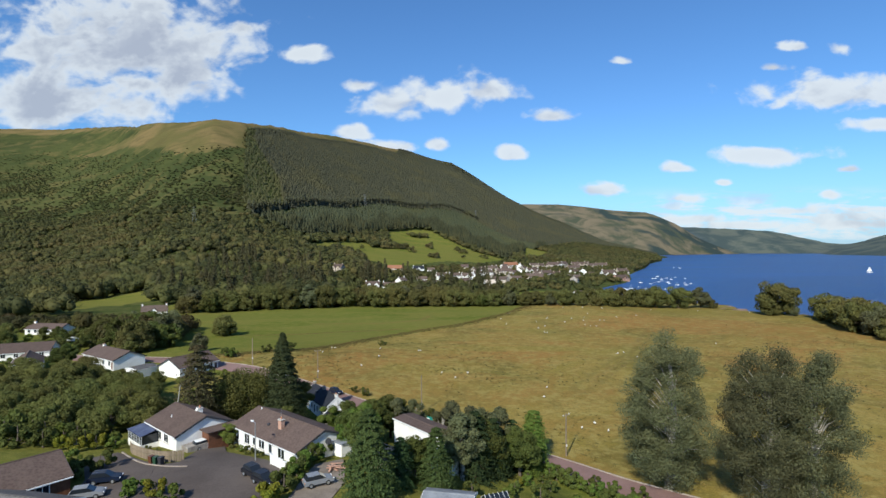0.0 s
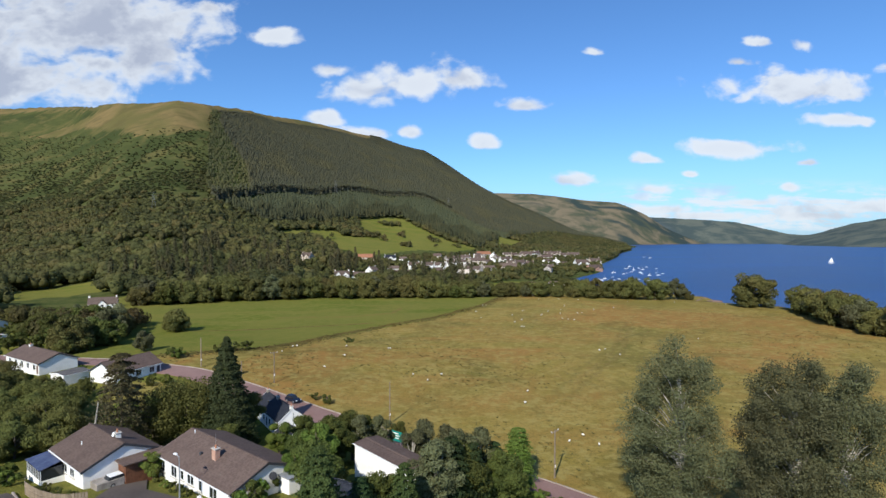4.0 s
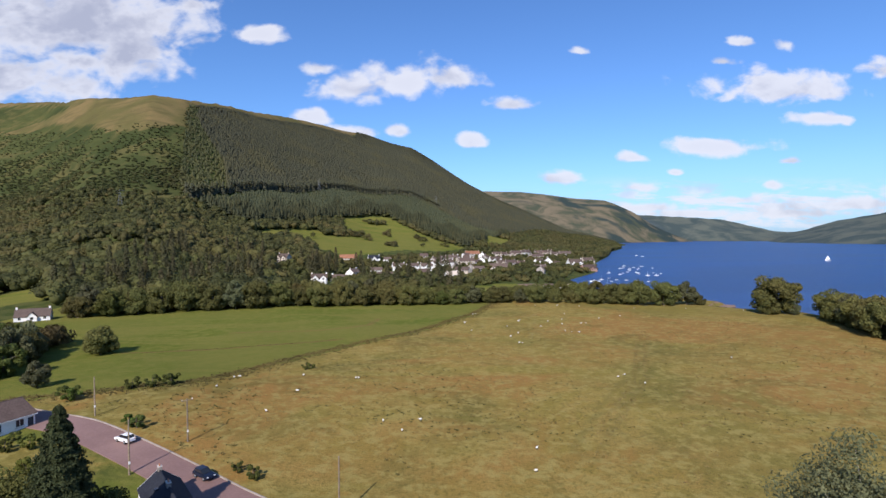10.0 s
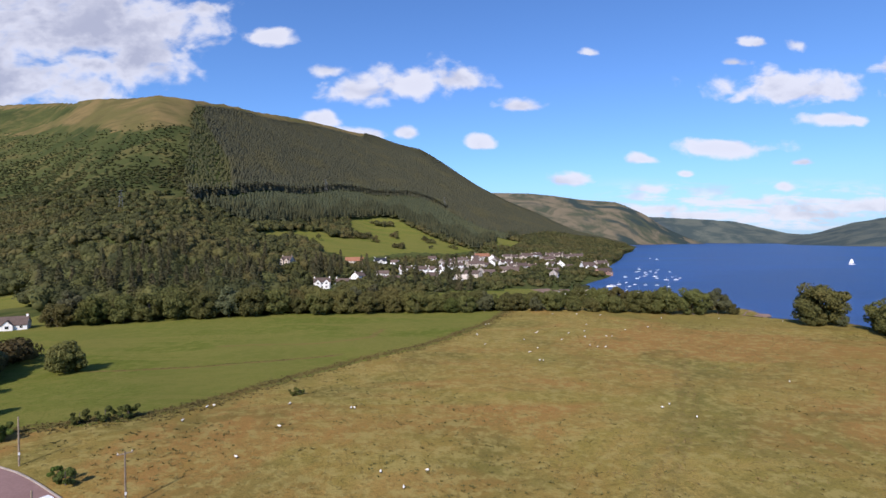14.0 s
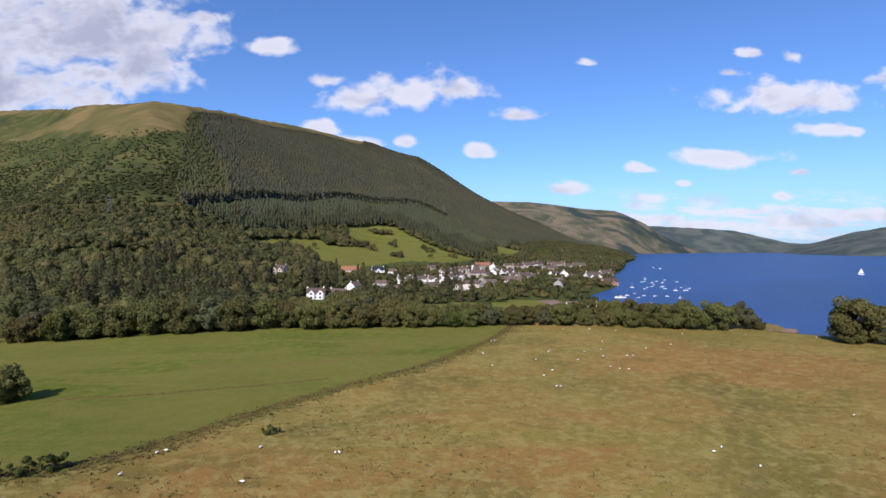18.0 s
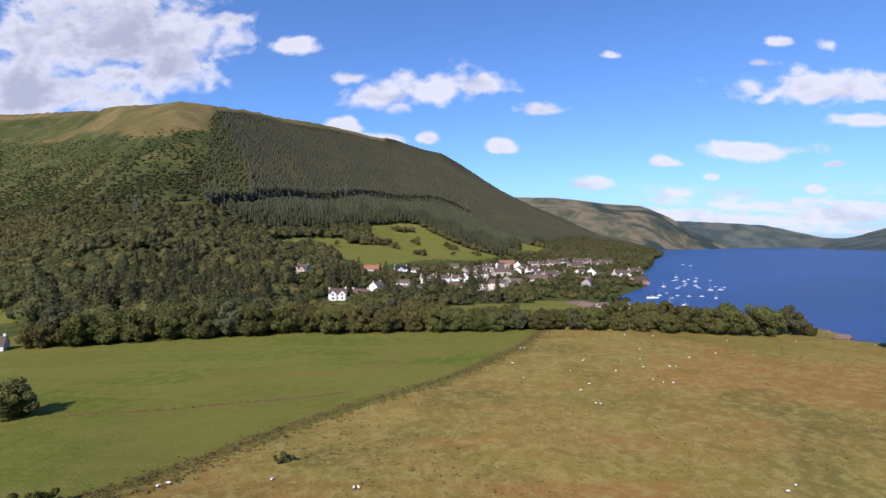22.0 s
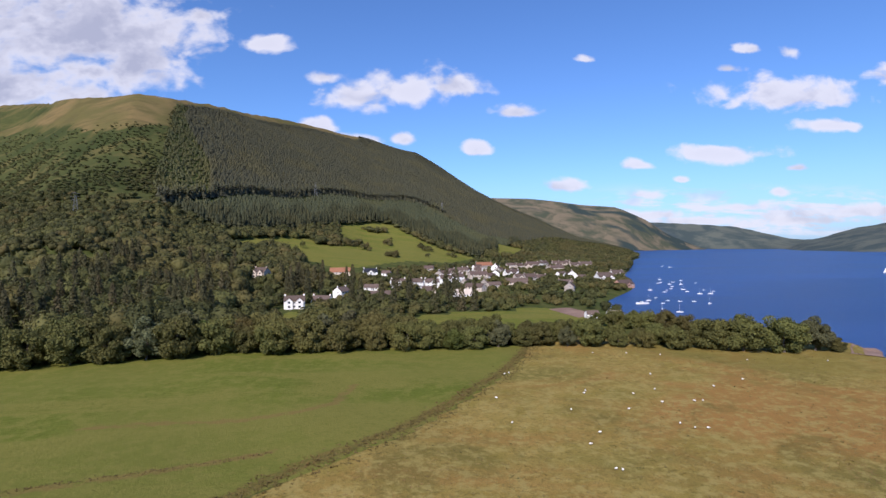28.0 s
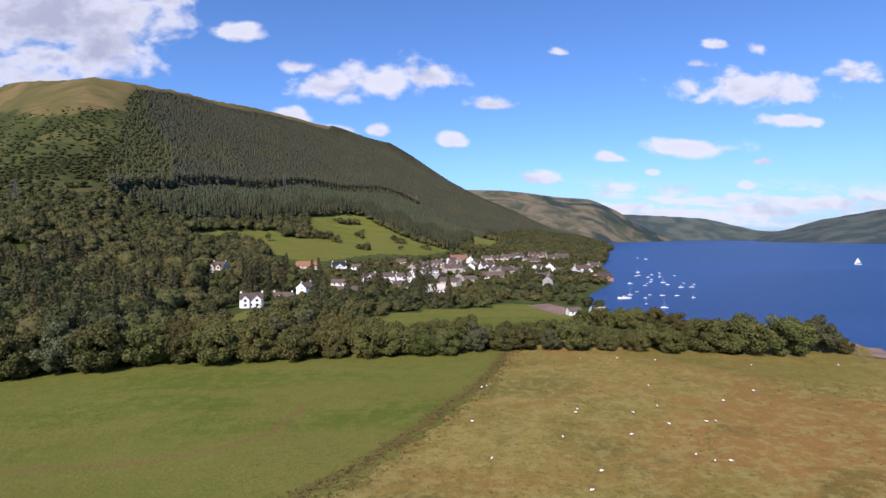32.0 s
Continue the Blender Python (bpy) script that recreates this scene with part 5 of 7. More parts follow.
plant(con2, -5.2, 63.0, "dark slender conifer among garden trees", "conifer", "garden conifers", 0.62)
plant(conifer("conifer", 8.2, 4.4, 18000, 0.10, LEAF_LIGHT, BARK, 0.02, 0.36, 0.2, 18, 0.35), 14.9, 85.5, "columnar green garden conifer by the road", "conifer")
plant(conifer("conifer", 4.0, 2.5, 6000, 0.09, LEAF_LIGHT, BARK, 0.02, 0.28, 0.1, 20, 0.12), 13.8, 78.8, "small yellow-green columnar conifer", "conifer")
bl1 = broadleaf("tree", 10.5, 7.5, 18000, 0.15, LEAF_OAK, BARK, 30, 0.08, 0.2)
bl2 = broadleaf("tree", 8.5, 6.0, 13000, 0.14, LEAF_LIGHT, BARK, 24, 0.06, 0.2)
bl3 = broadleaf("tree", 10.0, 5.0, 11000, 0.13, LEAF_WILLOW, BARK_PALE, 22, 0.12, 0.35, 0.4)
sh1 = broadleaf("shrub", 2.6, 3.2, 1800, 0.15, LEAF_OAK, BARK, 12, 0.02)
sh2 = broadleaf("shrub", 2.2, 2.8, 1600, 0.14, LEAF_LIGHT, BARK, 12, 0.02)
sh3 = broadleaf("shrub", 2.6, 2.4, 1600, 0.14, LEAF_YELLOW, BARK, 12, 0.02)
for p, x, y, s in ((bl1, -14.6, 82.0, 0.6), (bl2, -20.6, 92.5, 0.7), (bl2, -12.4, 79.4, 0.8), (bl1, -10.6, 83.5, 0.7), (bl3, -7.8, 86.0, 0.8), (bl3, 1.8, 81.0, 0.9), (bl3, 4.6, 82.0, 0.85), (bl1, -7.0, 96.5, 0.5),
                   (bl1, 8.4, 81.0, 0.65), (bl2, -14.0, 74.0, 0.55), (bl1, -3.6, 66.5, 0.6), (bl2, -34.2, 81.8, 0.4), (bl1, -10.6, 70.0, 0.7), (bl2, -48.5, 103.0, 0.8), (bl1, -2.6, 101.0, 0.35), (bl1, -17.4, 96.5, 0.55), (bl1, -13.0, 91.0, 0.6), (bl3, 0.6, 69.6, 0.8), (bl3, 3.0, 72.0, 0.95), (bl3, 6.4, 77.4, 0.95), (bl1, 2.2, 76.6, 0.6), (bl3, -0.2, 78.0, 0.85), (bl2, 8.6, 76.0, 0.7)):
    plant(p, x, y, "leafy green garden tree near houses" if p is not bl3 else "slender grey-green birch-like garden tree", "tree", "garden trees", s)
# scrub of willow and alder between the houses
scrub = [broadleaf("willow", 6.5, 7.5, 14000, 0.13, LEAF_SCRUB, BARK, 34, 0.0), broadleaf("willow", 6.0, 6.5, 12000, 0.13, LEAF_SCRUB, BARK, 30, 0.0), broadleaf("willow", 7.0, 7.0, 13000, 0.13, LEAF_SCRUB, BARK, 30, 0.0)]
for k in range(210):
    x, y = rng.uniform(-116, -50), rng.uniform(86, 140)
    if inside(np.array([x]), np.array([y]), [(-114, 128), (-102, 106), (-84, 92), (-66, 86), (-54, 86), (-51, 93), (-55, 104), (-60, 114), (-70, 121), (-84, 128), (-100, 137)])[0]:
        plant(scrub[k % 3], x, y, "rounded scrubby willow in a dense thicket", "willow", "thicket of willows", rng.uniform(0.7, 1.05))
# overgrown gardens round the bungalows by the road
homes = [(o.matrix_world.translation.x, o.matrix_world.translation.y) for o in scene.objects if o.parent is None and o.name.split(".")[0] in ("bungalow", "cottage", "garage", "house")]
PLOTS = [[(-190, 192), (-112, 170), (-96, 163), (-90, 170), (-104, 190), (-110, 215), (-150, 226), (-200, 228)],
         [(-190, 180), (-112, 158), (-84, 146), (-64, 134), (-58, 118), (-100, 136), (-122, 126), (-190, 150)]]
for k in range(420):
    x, y = rng.uniform(-190, -58), rng.uniform(112, 228)
    spot = np.array([x]), np.array([y])
    # nothing grows where it would hide a front
    if (inside(*spot, PLOTS[0])[0] or inside(*spot, PLOTS[1])[0]) and all(abs(x - a) > 8.5 or y > b + 6 or y < b - 12 for a, b in homes) and along(*spot, ROAD)[0] > 6.0:
        plant((sh1, scrub[1], bl1, sh2, scrub[0])[k % 5], x, y, "leafy bush in an overgrown garden", "shrub", "garden bushes by the road", rng.uniform(0.6, 1.0) * (1.3 if k % 5 in (0, 3) else 0.7))
for p, x, y, s in ((bl1, -33.0, 103.0, 0.75), (bl1, -28.9, 101.6, 0.9), (bl1, -28.5, 92.5, 0.5), (bl1, 5.6, 74.0, 0.85), (bl3, 8.0, 78.6, 1.0), (bl1, 11.4, 77.2, 0.75), (bl3, 2.6, 69.8, 1.0), (bl1, -9.0, 88.5, 0.75), (bl2, -11.5, 86.0, 0.85), (bl3, -4.5, 88.0, 0.8)):
    plant(p, x, y, "leafy green garden tree near houses" if p is not bl3 else "slender grey-green birch-like garden tree", "tree", "garden trees", s)
# hedges and shrubs
for x, y, p, s in ((-18.4, 59.6, sh1, 1.0), (-18.3, 61.8, sh2, 1.1), (-18.1, 64.0, sh1, 1.1), (-17.9, 66.2, sh2, 1.1), (-17.6, 68.4, sh1, 1.1), (-17.2, 70.6, sh2, 1.1), (-16.9, 72.8, sh1, 1.1), (-16.5, 75.0, sh2, 1.1),
                   (-19.0, 57.0, sh3, 1.1), (-19.4, 54.6, sh3, 1.0), (-25.5, 71.8, sh1, 0.5), (-27.4, 73.4, sh1, 0.55), (-29.4, 75.0, sh2, 0.5), (-31.2, 78.2, sh1, 0.9), (-32.4, 80.0, sh2, 1.0), (-33.6, 80.6, sh1, 0.7)):
    plant(p, x, y, "thick green garden hedge bush" if p is not sh3 else "yellow-green bush in a garden hedge", "shrub", "hedges and shrubs", s)
for x, y, p, s in ((-7.6, 72.4, sh1, 0.9), (-5.8, 70.4, sh1, 1.0), (-4.0, 68.6, sh2, 1.2), (-9.0, 74.4, sh1, 0.9), (-72.3, 88.3, sh1, 1.9), (-68.0, 86.0, sh1, 1.8), (-64.3, 83.6, sh1, 1.7), (-60.5, 82.4, sh2, 1.5), (-57.0, 77.5, sh3, 1.0), (-70, 82.5, sh1, 1.8), (-75, 84, sh1, 2.0), (-61, 79, sh1, 1.3), (-65, 79, sh1, 1.6), (-78, 90, sh1, 2.0), (12.4, 76.6, sh2, 0.6), (14.6, 76.0, sh1, 0.6), (17.6, 81.4, sh1, 0.6), (20.2, 78.8, sh2, 0.5), (22.4, 76.6, sh1, 0.65), (24.6, 74.6, sh2, 0.7), (27.4, 72.4, sh1, 0.75), (10.6, 73.2, sh3, 0.5), (-53.6, 75.6, sh3, 1.0), (-51.8, 77.2, sh3, 1.0), (-50.0, 69.6, sh2, 0.9), (-50.6, 79.3, sh2, 1.1), (-55.0, 79.5, sh1, 1.3), (-58.0, 82.0, sh1, 1.4), (-48.6, 76.8, sh2, 0.9), (-35.4, 58.8, sh2, 1.0), (-32.6, 58.4, sh3, 0.9), (-30.0, 57.0, sh2, 1.0),
                   (-42.6, 74.6, sh1, 0.4), (-40.4, 73.2, sh1, 0.38), (-38.2, 72.4, sh1, 0.36), (17.0, 78.6, sh1, 0.8), (18.4, 76.6, sh1, 0.9), (20.4, 74.0, sh2, 0.8), (22.8, 71.6, sh1, 0.9), (26.4, 68.6, sh1, 1.0), (12.0, 74.0, sh2, 0.7),
                   (8.6, 68.0, sh2, 0.8), (3.6, 66.0, sh1, 0.7), (15.2, 73.4, sh1, 0.7), (18.0, 69.0, sh2, 0.9), (22.0, 65.5, sh1, 1.1), (-44.0, 66.5, sh1, 1.0), (-45.5, 64.0, sh1, 1.1), (9.8, 71.0, sh1, 0.6), (13.0, 69.5, sh1, 0.9)):
    plant(p, x, y, "leafy green shrub in a garden" if p is not sh3 else "yellow-flowering shrub in a garden", "shrub", "hedges and shrubs", s)
for x, y, p, s in ((-21.0, 122.8, sh1, 0.7), (-18.2, 120.6, sh1, 0.8), (-42.5, 137.4, sh1, 1.0), (-44.5, 138.8, sh2, 0.9), (-51.0, 161.5, sh1, 1.1), (-48.0, 163.5, sh1, 1.2), (-54.5, 160.0, sh1, 1.0), (-20.6, 182.0, sh1, 0.75), (-21.8, 181.6, sh1, 0.7),
                   (-11.5, 103.0, sh1, 0.8), (-9.5, 101.0, sh1, 0.9), (-15.0, 101.5, sh2, 0.8), (-62.0, 152.0, sh2, 1.2), (-64.0, 154.0, sh1, 1.3), (-59.5, 133.0, sh1, 0.7), (-58.0, 129.0, sh1, 0.8), (-55.0, 130.0, sh2, 1.0), (-50.0, 122.0, sh2, 1.2), (-45.0, 118.0, sh1, 1.4)):
    plant(p, x, y, "dark gorse-like bush in rough grass", "shrub", "field bushes", s)

side = offset(ROAD, -4.6)
for k in range(26):
    f = k / 25
    x = 9 + 25 * f
    y = float(np.interp(x, [q[0] for q in side], [q[1] for q in side])) + rng.uniform(-0.5, 0.3)
    plant((sh1, sh2)[k % 2], x, y, "rough green hedge bush beside the road", "shrub", "roadside hedge", rng.uniform(0.62, 0.95))
plant(bl2, -32.4, 78.4, "leafy green garden tree near houses", "tree", "garden trees", 0.5)

# ---- trees round the fields ----
belt = [broadleaf("tree", 12.5, 13.5, 10500, 0.34, LEAF_BELT, BARK, 40, -0.06), broadleaf("tree", 11.5, 12.5, 9500, 0.34, LEAF_BELT, BARK, 38, -0.06, 0.2),
        broadleaf("tree", 13.0, 11.0, 9000, 0.33, LEAF_WILLOW, BARK, 36, -0.04, 0.2), broadleaf("tree", 11.0, 13.0, 9500, 0.34, LEAF_OAK, BARK, 38, -0.06)]
EDGE = [(-175, 283), (-150, 277), (-138, 287), (-111, 299), (-92, 302), (-60, 311), (-3, 315), (42, 318), (62, 320), (86, 311), (111, 304)]


def belt_row(back, gap, first, last, low):
    x = first
    while x < last:
        y = np.interp(x, [p[0] for p in EDGE], [p[1] for p in EDGE]) + back + rng.uniform(-2.5, 2.5)
        size = rng.uniform(0.7, 1.2) * np.interp(x, [-20, 10, 55, 75], [1.0, 0.86, 0.8, 0.7]) * low
        plant(belt[rng.choice([0, 0, 0, 1, 1, 2, 3])], x, y, "broad leafy tree in the belt along the field", "tree", "tree belt", size)
        x += gap * rng.uniform(0.8, 1.2) * (0.8 if x > 0 else 1.0)


belt_row(3.5, 10.6, -142, 112, 1.0)
belt_row(11.0, 9.5, -144, 110, 0.98)
belt_row(19.0, 10.0, -146, 30, 1.08)
for x, y, s, k in ((104, 366, 0.7, 0), (110, 360, 0.8, 1), (115, 357, 0.75, 0), (121, 352, 0.85, 1), (127, 348, 0.7, 0), (133, 344, 0.6, 1), (98, 372, 0.55, 3), (121, 309, 1.0, 0), (126, 306, 1.1, 1), (138, 302, 1.1, 0), (152, 305, 0.95, 2), (158, 303, 0.5, 1), (116, 312, 1.0, 0)):
    plant(belt[k], x, y, "round leafy tree at the end of the field", "tree", "lochside trees", s)
for x, y, s, k in ((175, 270, 1.08, 0), (170, 268, 0.72, 1), (180, 265, 0.45, 2), (190, 256, 0.8, 1), (186, 250, 0.85, 0), (190, 246, 0.8, 3), (182, 243, 0.9, 1), (187, 238, 0.95, 0), (180, 234, 0.9, 2), (185, 229, 0.9, 1), (177, 227, 0.85, 0),
                   (181, 221, 0.95, 0), (174, 219, 0.9, 1), (177, 213, 0.9, 3), (171, 210, 0.85, 0), (175, 205, 0.95, 1), (169, 201, 0.9, 2), (173, 196, 0.9, 0), (167, 191, 0.95, 1), (174, 188, 0.9, 0), (171, 180, 1.0, 0), (178, 174, 1.0, 1), (180, 183, 0.9, 2)):
    plant(belt[k], x, y, "dark leafy tree by the loch shore", "tree", "lochside trees", s * rng.uniform(0.9, 1.35))
plant(belt[1], -88.0, 208.5, "lone round tree standing in the pasture", "tree", "", 0.8)
plant(belt[2], -78.0, 166.0, "thin roadside tree in the pasture corner", "tree", "pasture trees", 0.5)
COPSE = [(-88, 166), (-94, 178), (-103, 204), (-107, 222), (-122, 234), (-150, 243), (-200, 250), (-240, 250), (-240, 226), (-180, 228), (-150, 226), (-132, 200), (-118, 186), (-104, 172)]
standing = 0
for k in range(330):
    x, y = rng.uniform(-240, -84), rng.uniform(160, 275)
    if standing < 40 and x > -165 and inside(np.array([x]), np.array([y]), COPSE)[0]:
        standing += 1
        plant(belt[k % 4], x, y, "leafy tree in a dark copse beside the pasture", "tree", "copse beside the pasture", rng.uniform(0.7, 1.0) * float(np.interp(y, [205, 235], [1.0, 0.6])))


# ---- woods on the slopes ----
def icosphere():
    bm = bmesh.new()
    bmesh.ops.create_icosphere(bm, subdivisions=1, radius=1.0)
    co = np.array([v.co[:] for v in bm.verts])
    fa = np.array([[v.index for v in f.verts] for f in bm.faces])
    bm.free()
    return co, fa


ICO = icosphere()


def tinted(me, per_tree, n):
    """Gives every tree of a joined wood a shade of its own."""
    layer = me.color_attributes.new("tint", "FLOAT_COLOR", "POINT")
    own = np.concatenate([rng.uniform(0, 1, (n, 3)), np.ones((n, 1))], 1)
    layer.data.foreach_set("color", np.repeat(own, per_tree, 0).astype(np.float32).ravel())
    return me


def woods(name, xy, r, hgt, leaf, mat, label, per=46, lobes=7):
    """Rounded crowns built of a few domes, each of many small leaf clumps, reaching the ground."""
    n = len(xy)
    z = height(xy[:, 0], xy[:, 1])
    # dome centres within each crown
    q = ball(n * lobes).reshape(n, lobes, 3) * np.array([0.55, 0.55, 0.42])
    q[:, 0] = (0, 0, 0.2)
    pick = rng.integers(0, lobes, (n, per))
    cen = np.take_along_axis(q, pick[:, :, None], 1)
    d = ball(n * per).reshape(n, per, 3)
    d[:, :, 2] = np.abs(d[:, :, 2]) * 1.1 - 0.3
    rad = np.stack([r, r, hgt * 0.58], 1)[:, None, :]
    c = np.stack([xy[:, 0], xy[:, 1], z + hgt * 0.40], 1)[:, None, :] + (cen + d * 0.56 * rng.uniform(0.85, 1.05, (n, per, 1))) * rad
    co, fa = leaf_quads(c.reshape(-1, 3), leaf, (d + cen * 0.9).reshape(-1, 3), 0.22)
    return tagged(new(name, tinted(quick_mesh(name, co, fa, mat), per * 4, n)), label, "wood", kind="stuff")


def crowns(name, xy, r, hgt, mat, label, lobes=4, leaves=22, leaf=0.8):
    """Farther woods: each crown a cluster of lumpy domes with loose leaf clumps about it."""
    base, tri = ICO
    n, nv = len(xy), len(ICO[0])
    z = height(xy[:, 0], xy[:, 1])
    rad = np.stack([r, r, hgt * 0.5], 1)
    foot = np.stack([xy[:, 0], xy[:, 1], z + hgt * 0.42], 1)
    q = ball(n * lobes).reshape(n, lobes, 3) * np.array([0.52, 0.52, 0.38])
    q[:, 0] = (0, 0, 0.18)
    size = rng.uniform(0.45, 0.68, (n, lobes, 1, 1))
    bump = rng.uniform(0.78, 1.12, (n, lobes, nv, 1))
    co = foot[:, None, None, :] + (q[:, :, None, :] + base[None, None] * size * bump) * rad[:, None, None, :]
    fa = np.arange(n * lobes)[:, None, None] * nv + tri[None]
    own = np.concatenate([rng.uniform(0, 1, (n, 3)), np.ones((n, 1))], 1)
    pick = rng.integers(0, lobes, (n, leaves))
    d = ball(n * leaves).reshape(n, leaves, 3)
    d[:, :, 2] = np.abs(d[:, :, 2])
    c = foot[:, None, :] + (np.take_along_axis(q, pick[:, :, None], 1) + d * rng.uniform(0.55, 0.78, (n, leaves, 1))) * rad[:, None, :]
    lc, lf = leaf_quads(c.reshape(-1, 3), leaf, d.reshape(-1, 3), 0.36)
    k = n * lobes * nv
    lf = np.concatenate([lf[:, [0, 1, 2]], lf[:, [0, 2, 3]]]) + k
    me = quick_mesh(name, np.concatenate([co.reshape(-1, 3), lc]), np.concatenate([fa.reshape(-1, 3), lf]), mat, True)
    layer = me.color_attributes.new("tint", "FLOAT_COLOR", "POINT")
    layer.data.foreach_set("color", np.concatenate([np.repeat(own, lobes * nv, 0), np.repeat(own, leaves * 4, 0)]).astype(np.float32).ravel())
    return tagged(new(name, me), label, "wood", kind="stuff")


def firs(name, xy, hgt, width, mat, label, sides=6, bare=0.0):
    """Conifers of three ragged tiers each; bare is the part of the stem below the branches."""
    n = len(xy)
    z = height(xy[:, 0], xy[:, 1])
    th = np.arange(sides) * math.tau / sides
    vs, fs = [], []
    off = 0
    for lo, hi, w in ((0.08, 0.55, 1.0), (0.36, 0.80, 0.70), (0.62, 1.0, 0.42)):
        ph = rng.uniform(0, 6, (n, 1))
        rr = (width * w / 2)[:, None] * rng.uniform(0.7, 1.25, (n, sides))
        ring = np.stack([xy[:, 0:1] + np.cos(th + ph) * rr, xy[:, 1:2] + np.sin(th + ph) * rr, (z + hgt * (bare + lo * (1 - bare)))[:, None] + rng.uniform(-0.05, 0.05, (n, sides)) * hgt[:, None]], 2)
        tip = np.stack([xy[:, 0], xy[:, 1], z + hgt * hi], 1)[:, None, :]
        vs.append(np.concatenate([ring, tip], 1))
        base = off + np.arange(n)[:, None, None] * (sides + 1)
        k = np.arange(sides)
        fs.append((base + np.stack([k, (k + 1) % sides, np.full(sides, sides)], 1)[None]).reshape(-1, 3))
        off += n * (sides + 1)
    co = np.concatenate([v.reshape(-1, 3) for v in vs])
    me = quick_mesh(name, co, np.concatenate(fs), mat)
    layer = me.color_attributes.new("tint", "FLOAT_COLOR", "POINT")
    own = np.concatenate([rng.uniform(0, 1, (n, 3)), np.ones((n, 1))], 1)
    layer.data.foreach_set("color", np.tile(np.repeat(own, sides + 1, 0), (3, 1)).astype(np.float32).ravel())
    return tagged(new(name, me), label, "wood", kind="stuff")


def slope_u(x, y):
    th, d = np.degrees(np.arctan2(x, y)), np.hypot(x, y)
    foot, ridge = (np.interp(th, [q[0] for q in HILL], [q[k] for q in HILL]) for k in (1, 2))
    return th, d, (d - foot) / (ridge - foot)


HOUSES = np.array([o.matrix_world.translation[:2] for o in scene.objects if o.parent is None and o.name.split(".")[0] in ("house", "bungalow", "cottage")])


def clear_of_houses(xy, reach=13.0):
    keep = np.ones(len(xy), bool)
    for hx, hy in HOUSES:
        r = reach * (0.62 if hx < -150 else 1.0)
        dx, dy = xy[:, 0] - hx, xy[:, 1] - hy
        keep &= (np.abs(dx) > r * 0.72) | (dy > r * 0.6) | (dy < -r * 1.5)
    return keep


# the open ride beside the plantation
RIDE = [(-462, 1215), (-390, 1027), (-300, 776), (-286, 776), (-262, 862), (-312, 994), (-372, 1080), (-418, 1154), (-436, 1215)]
GROVES = [[(-112, 780), (-96, 795), (-60, 838), (-58, 856), (-84, 850), (-108, 815)], [(-60, 985), (-30, 990), (-28, 1010), (-58, 1010)], [(-120, 690), (-108, 690), (-108, 700), (-120, 702)]]
PLANT_FOOT = [(-22, 800), (-15.3, 766), (-9.6, 856), (-6.3, 977), (-1.5, 1087), (1.8, 980), (7.0, 894), (10, 1134), (15.4, 1785), (24, 2300)]



def candidates(gap):
    """Uneven rows of planting places over the whole hillside."""
    gx, gy = np.meshgrid(np.arange(-1900, 2100, gap), np.arange(-700, 2900, gap))
    p = np.stack([gx.ravel(), gy.ravel()], 1) + rng.uniform(-0.5, 0.5, (gx.size, 2)) * gap
    p = p @ np.array([[0.87, 0.49], [-0.49, 0.87]])
    b, far = np.degrees(np.arctan2(p[:, 0], p[:, 1])), np.hypot(p[:, 0], p[:, 1])
    return p[(b > -47) & (b < 23.3) & (far < 2330) & (far > 230)]


def wooded(xy):
    n = len(xy)
    th, d, u = slope_u(xy[:, 0], xy[:, 1])
    tl = np.interp(th, [q[0] for q in TREELINE], [q[1] for q in TREELINE])
    ok = xy[:, 0] < tab(xy[:, 1], SHORE) - 6
    ok &= xy[:, 1] > np.interp(xy[:, 0], [-400, -190, -175, -60, 25, 40, 120], [230, 262, 318, 340, 343, 405, 405])
    grove = np.zeros(n, bool)
    for poly in GROVES:
        grove |= inside(xy[:, 0], xy[:, 1], poly)
    for poly in MEADOWS:
        for ahead in (0.0, 18.0, 36.0, 54.0):
            ok &= ~inside(xy[:, 0] * (1 + ahead / d), xy[:, 1] * (1 + ahead / d), poly) | ((ahead > 0) & (th < -8.5) & (th > -20)) | grove
    ok &= ~inside(xy[:, 0], xy[:, 1], [(85, 385), (85, 448), (112, 448), (125, 400), (118, 385)])
    ok &= u < 1.02
    open_ = np.array([0.5 + 0.5 * noise.fractal(Vector((a * 0.011, b * 0.011, 1.0)), 1.0, 2.0, 4) for a, b in xy])
    ok &= (u < tl) & ((th > -20.9) | (rng.uniform(0, 1, n) < np.interp(u, [0.36, 0.5, 0.7, 0.78, 0.84], [1.0, 0.85, 0.55, 0.3, 0.1]) * np.interp(open_, [0.32, 0.5, 0.62], [0.25, 0.9, 1.25])))
    settled = (xy[:, 0] > -75) & (xy[:, 0] < 300) & (xy[:, 1] > 425) & (xy[:, 1] < 960) & (u < 0.22)
    ok &= ~settled | (rng.uniform(0, 1, n) < np.interp(xy[:, 1], [430, 560, 700], [0.9, 0.75, 0.62]))
    ok &= clear_of_houses(xy)
    foot = np.interp(th, [q[0] for q in PLANT_FOOT], [q[1] for q in PLANT_FOOT])
    conif = (th > -20.6) & (d > foot) & (d > 600)
    return ok, conif, foot, th, d, u


xy = candidates(5.0)
ok, conif, foot_d, th, d, u = wooded(xy)
break_d = np.interp(th, [-20.6, -18, -16.3, -13, -9.8, -4.8, -0.2, 3, 8, 24], [780, 862, 908, 1012, 1117, 1300, 1385, 1380, 1250, 1700])
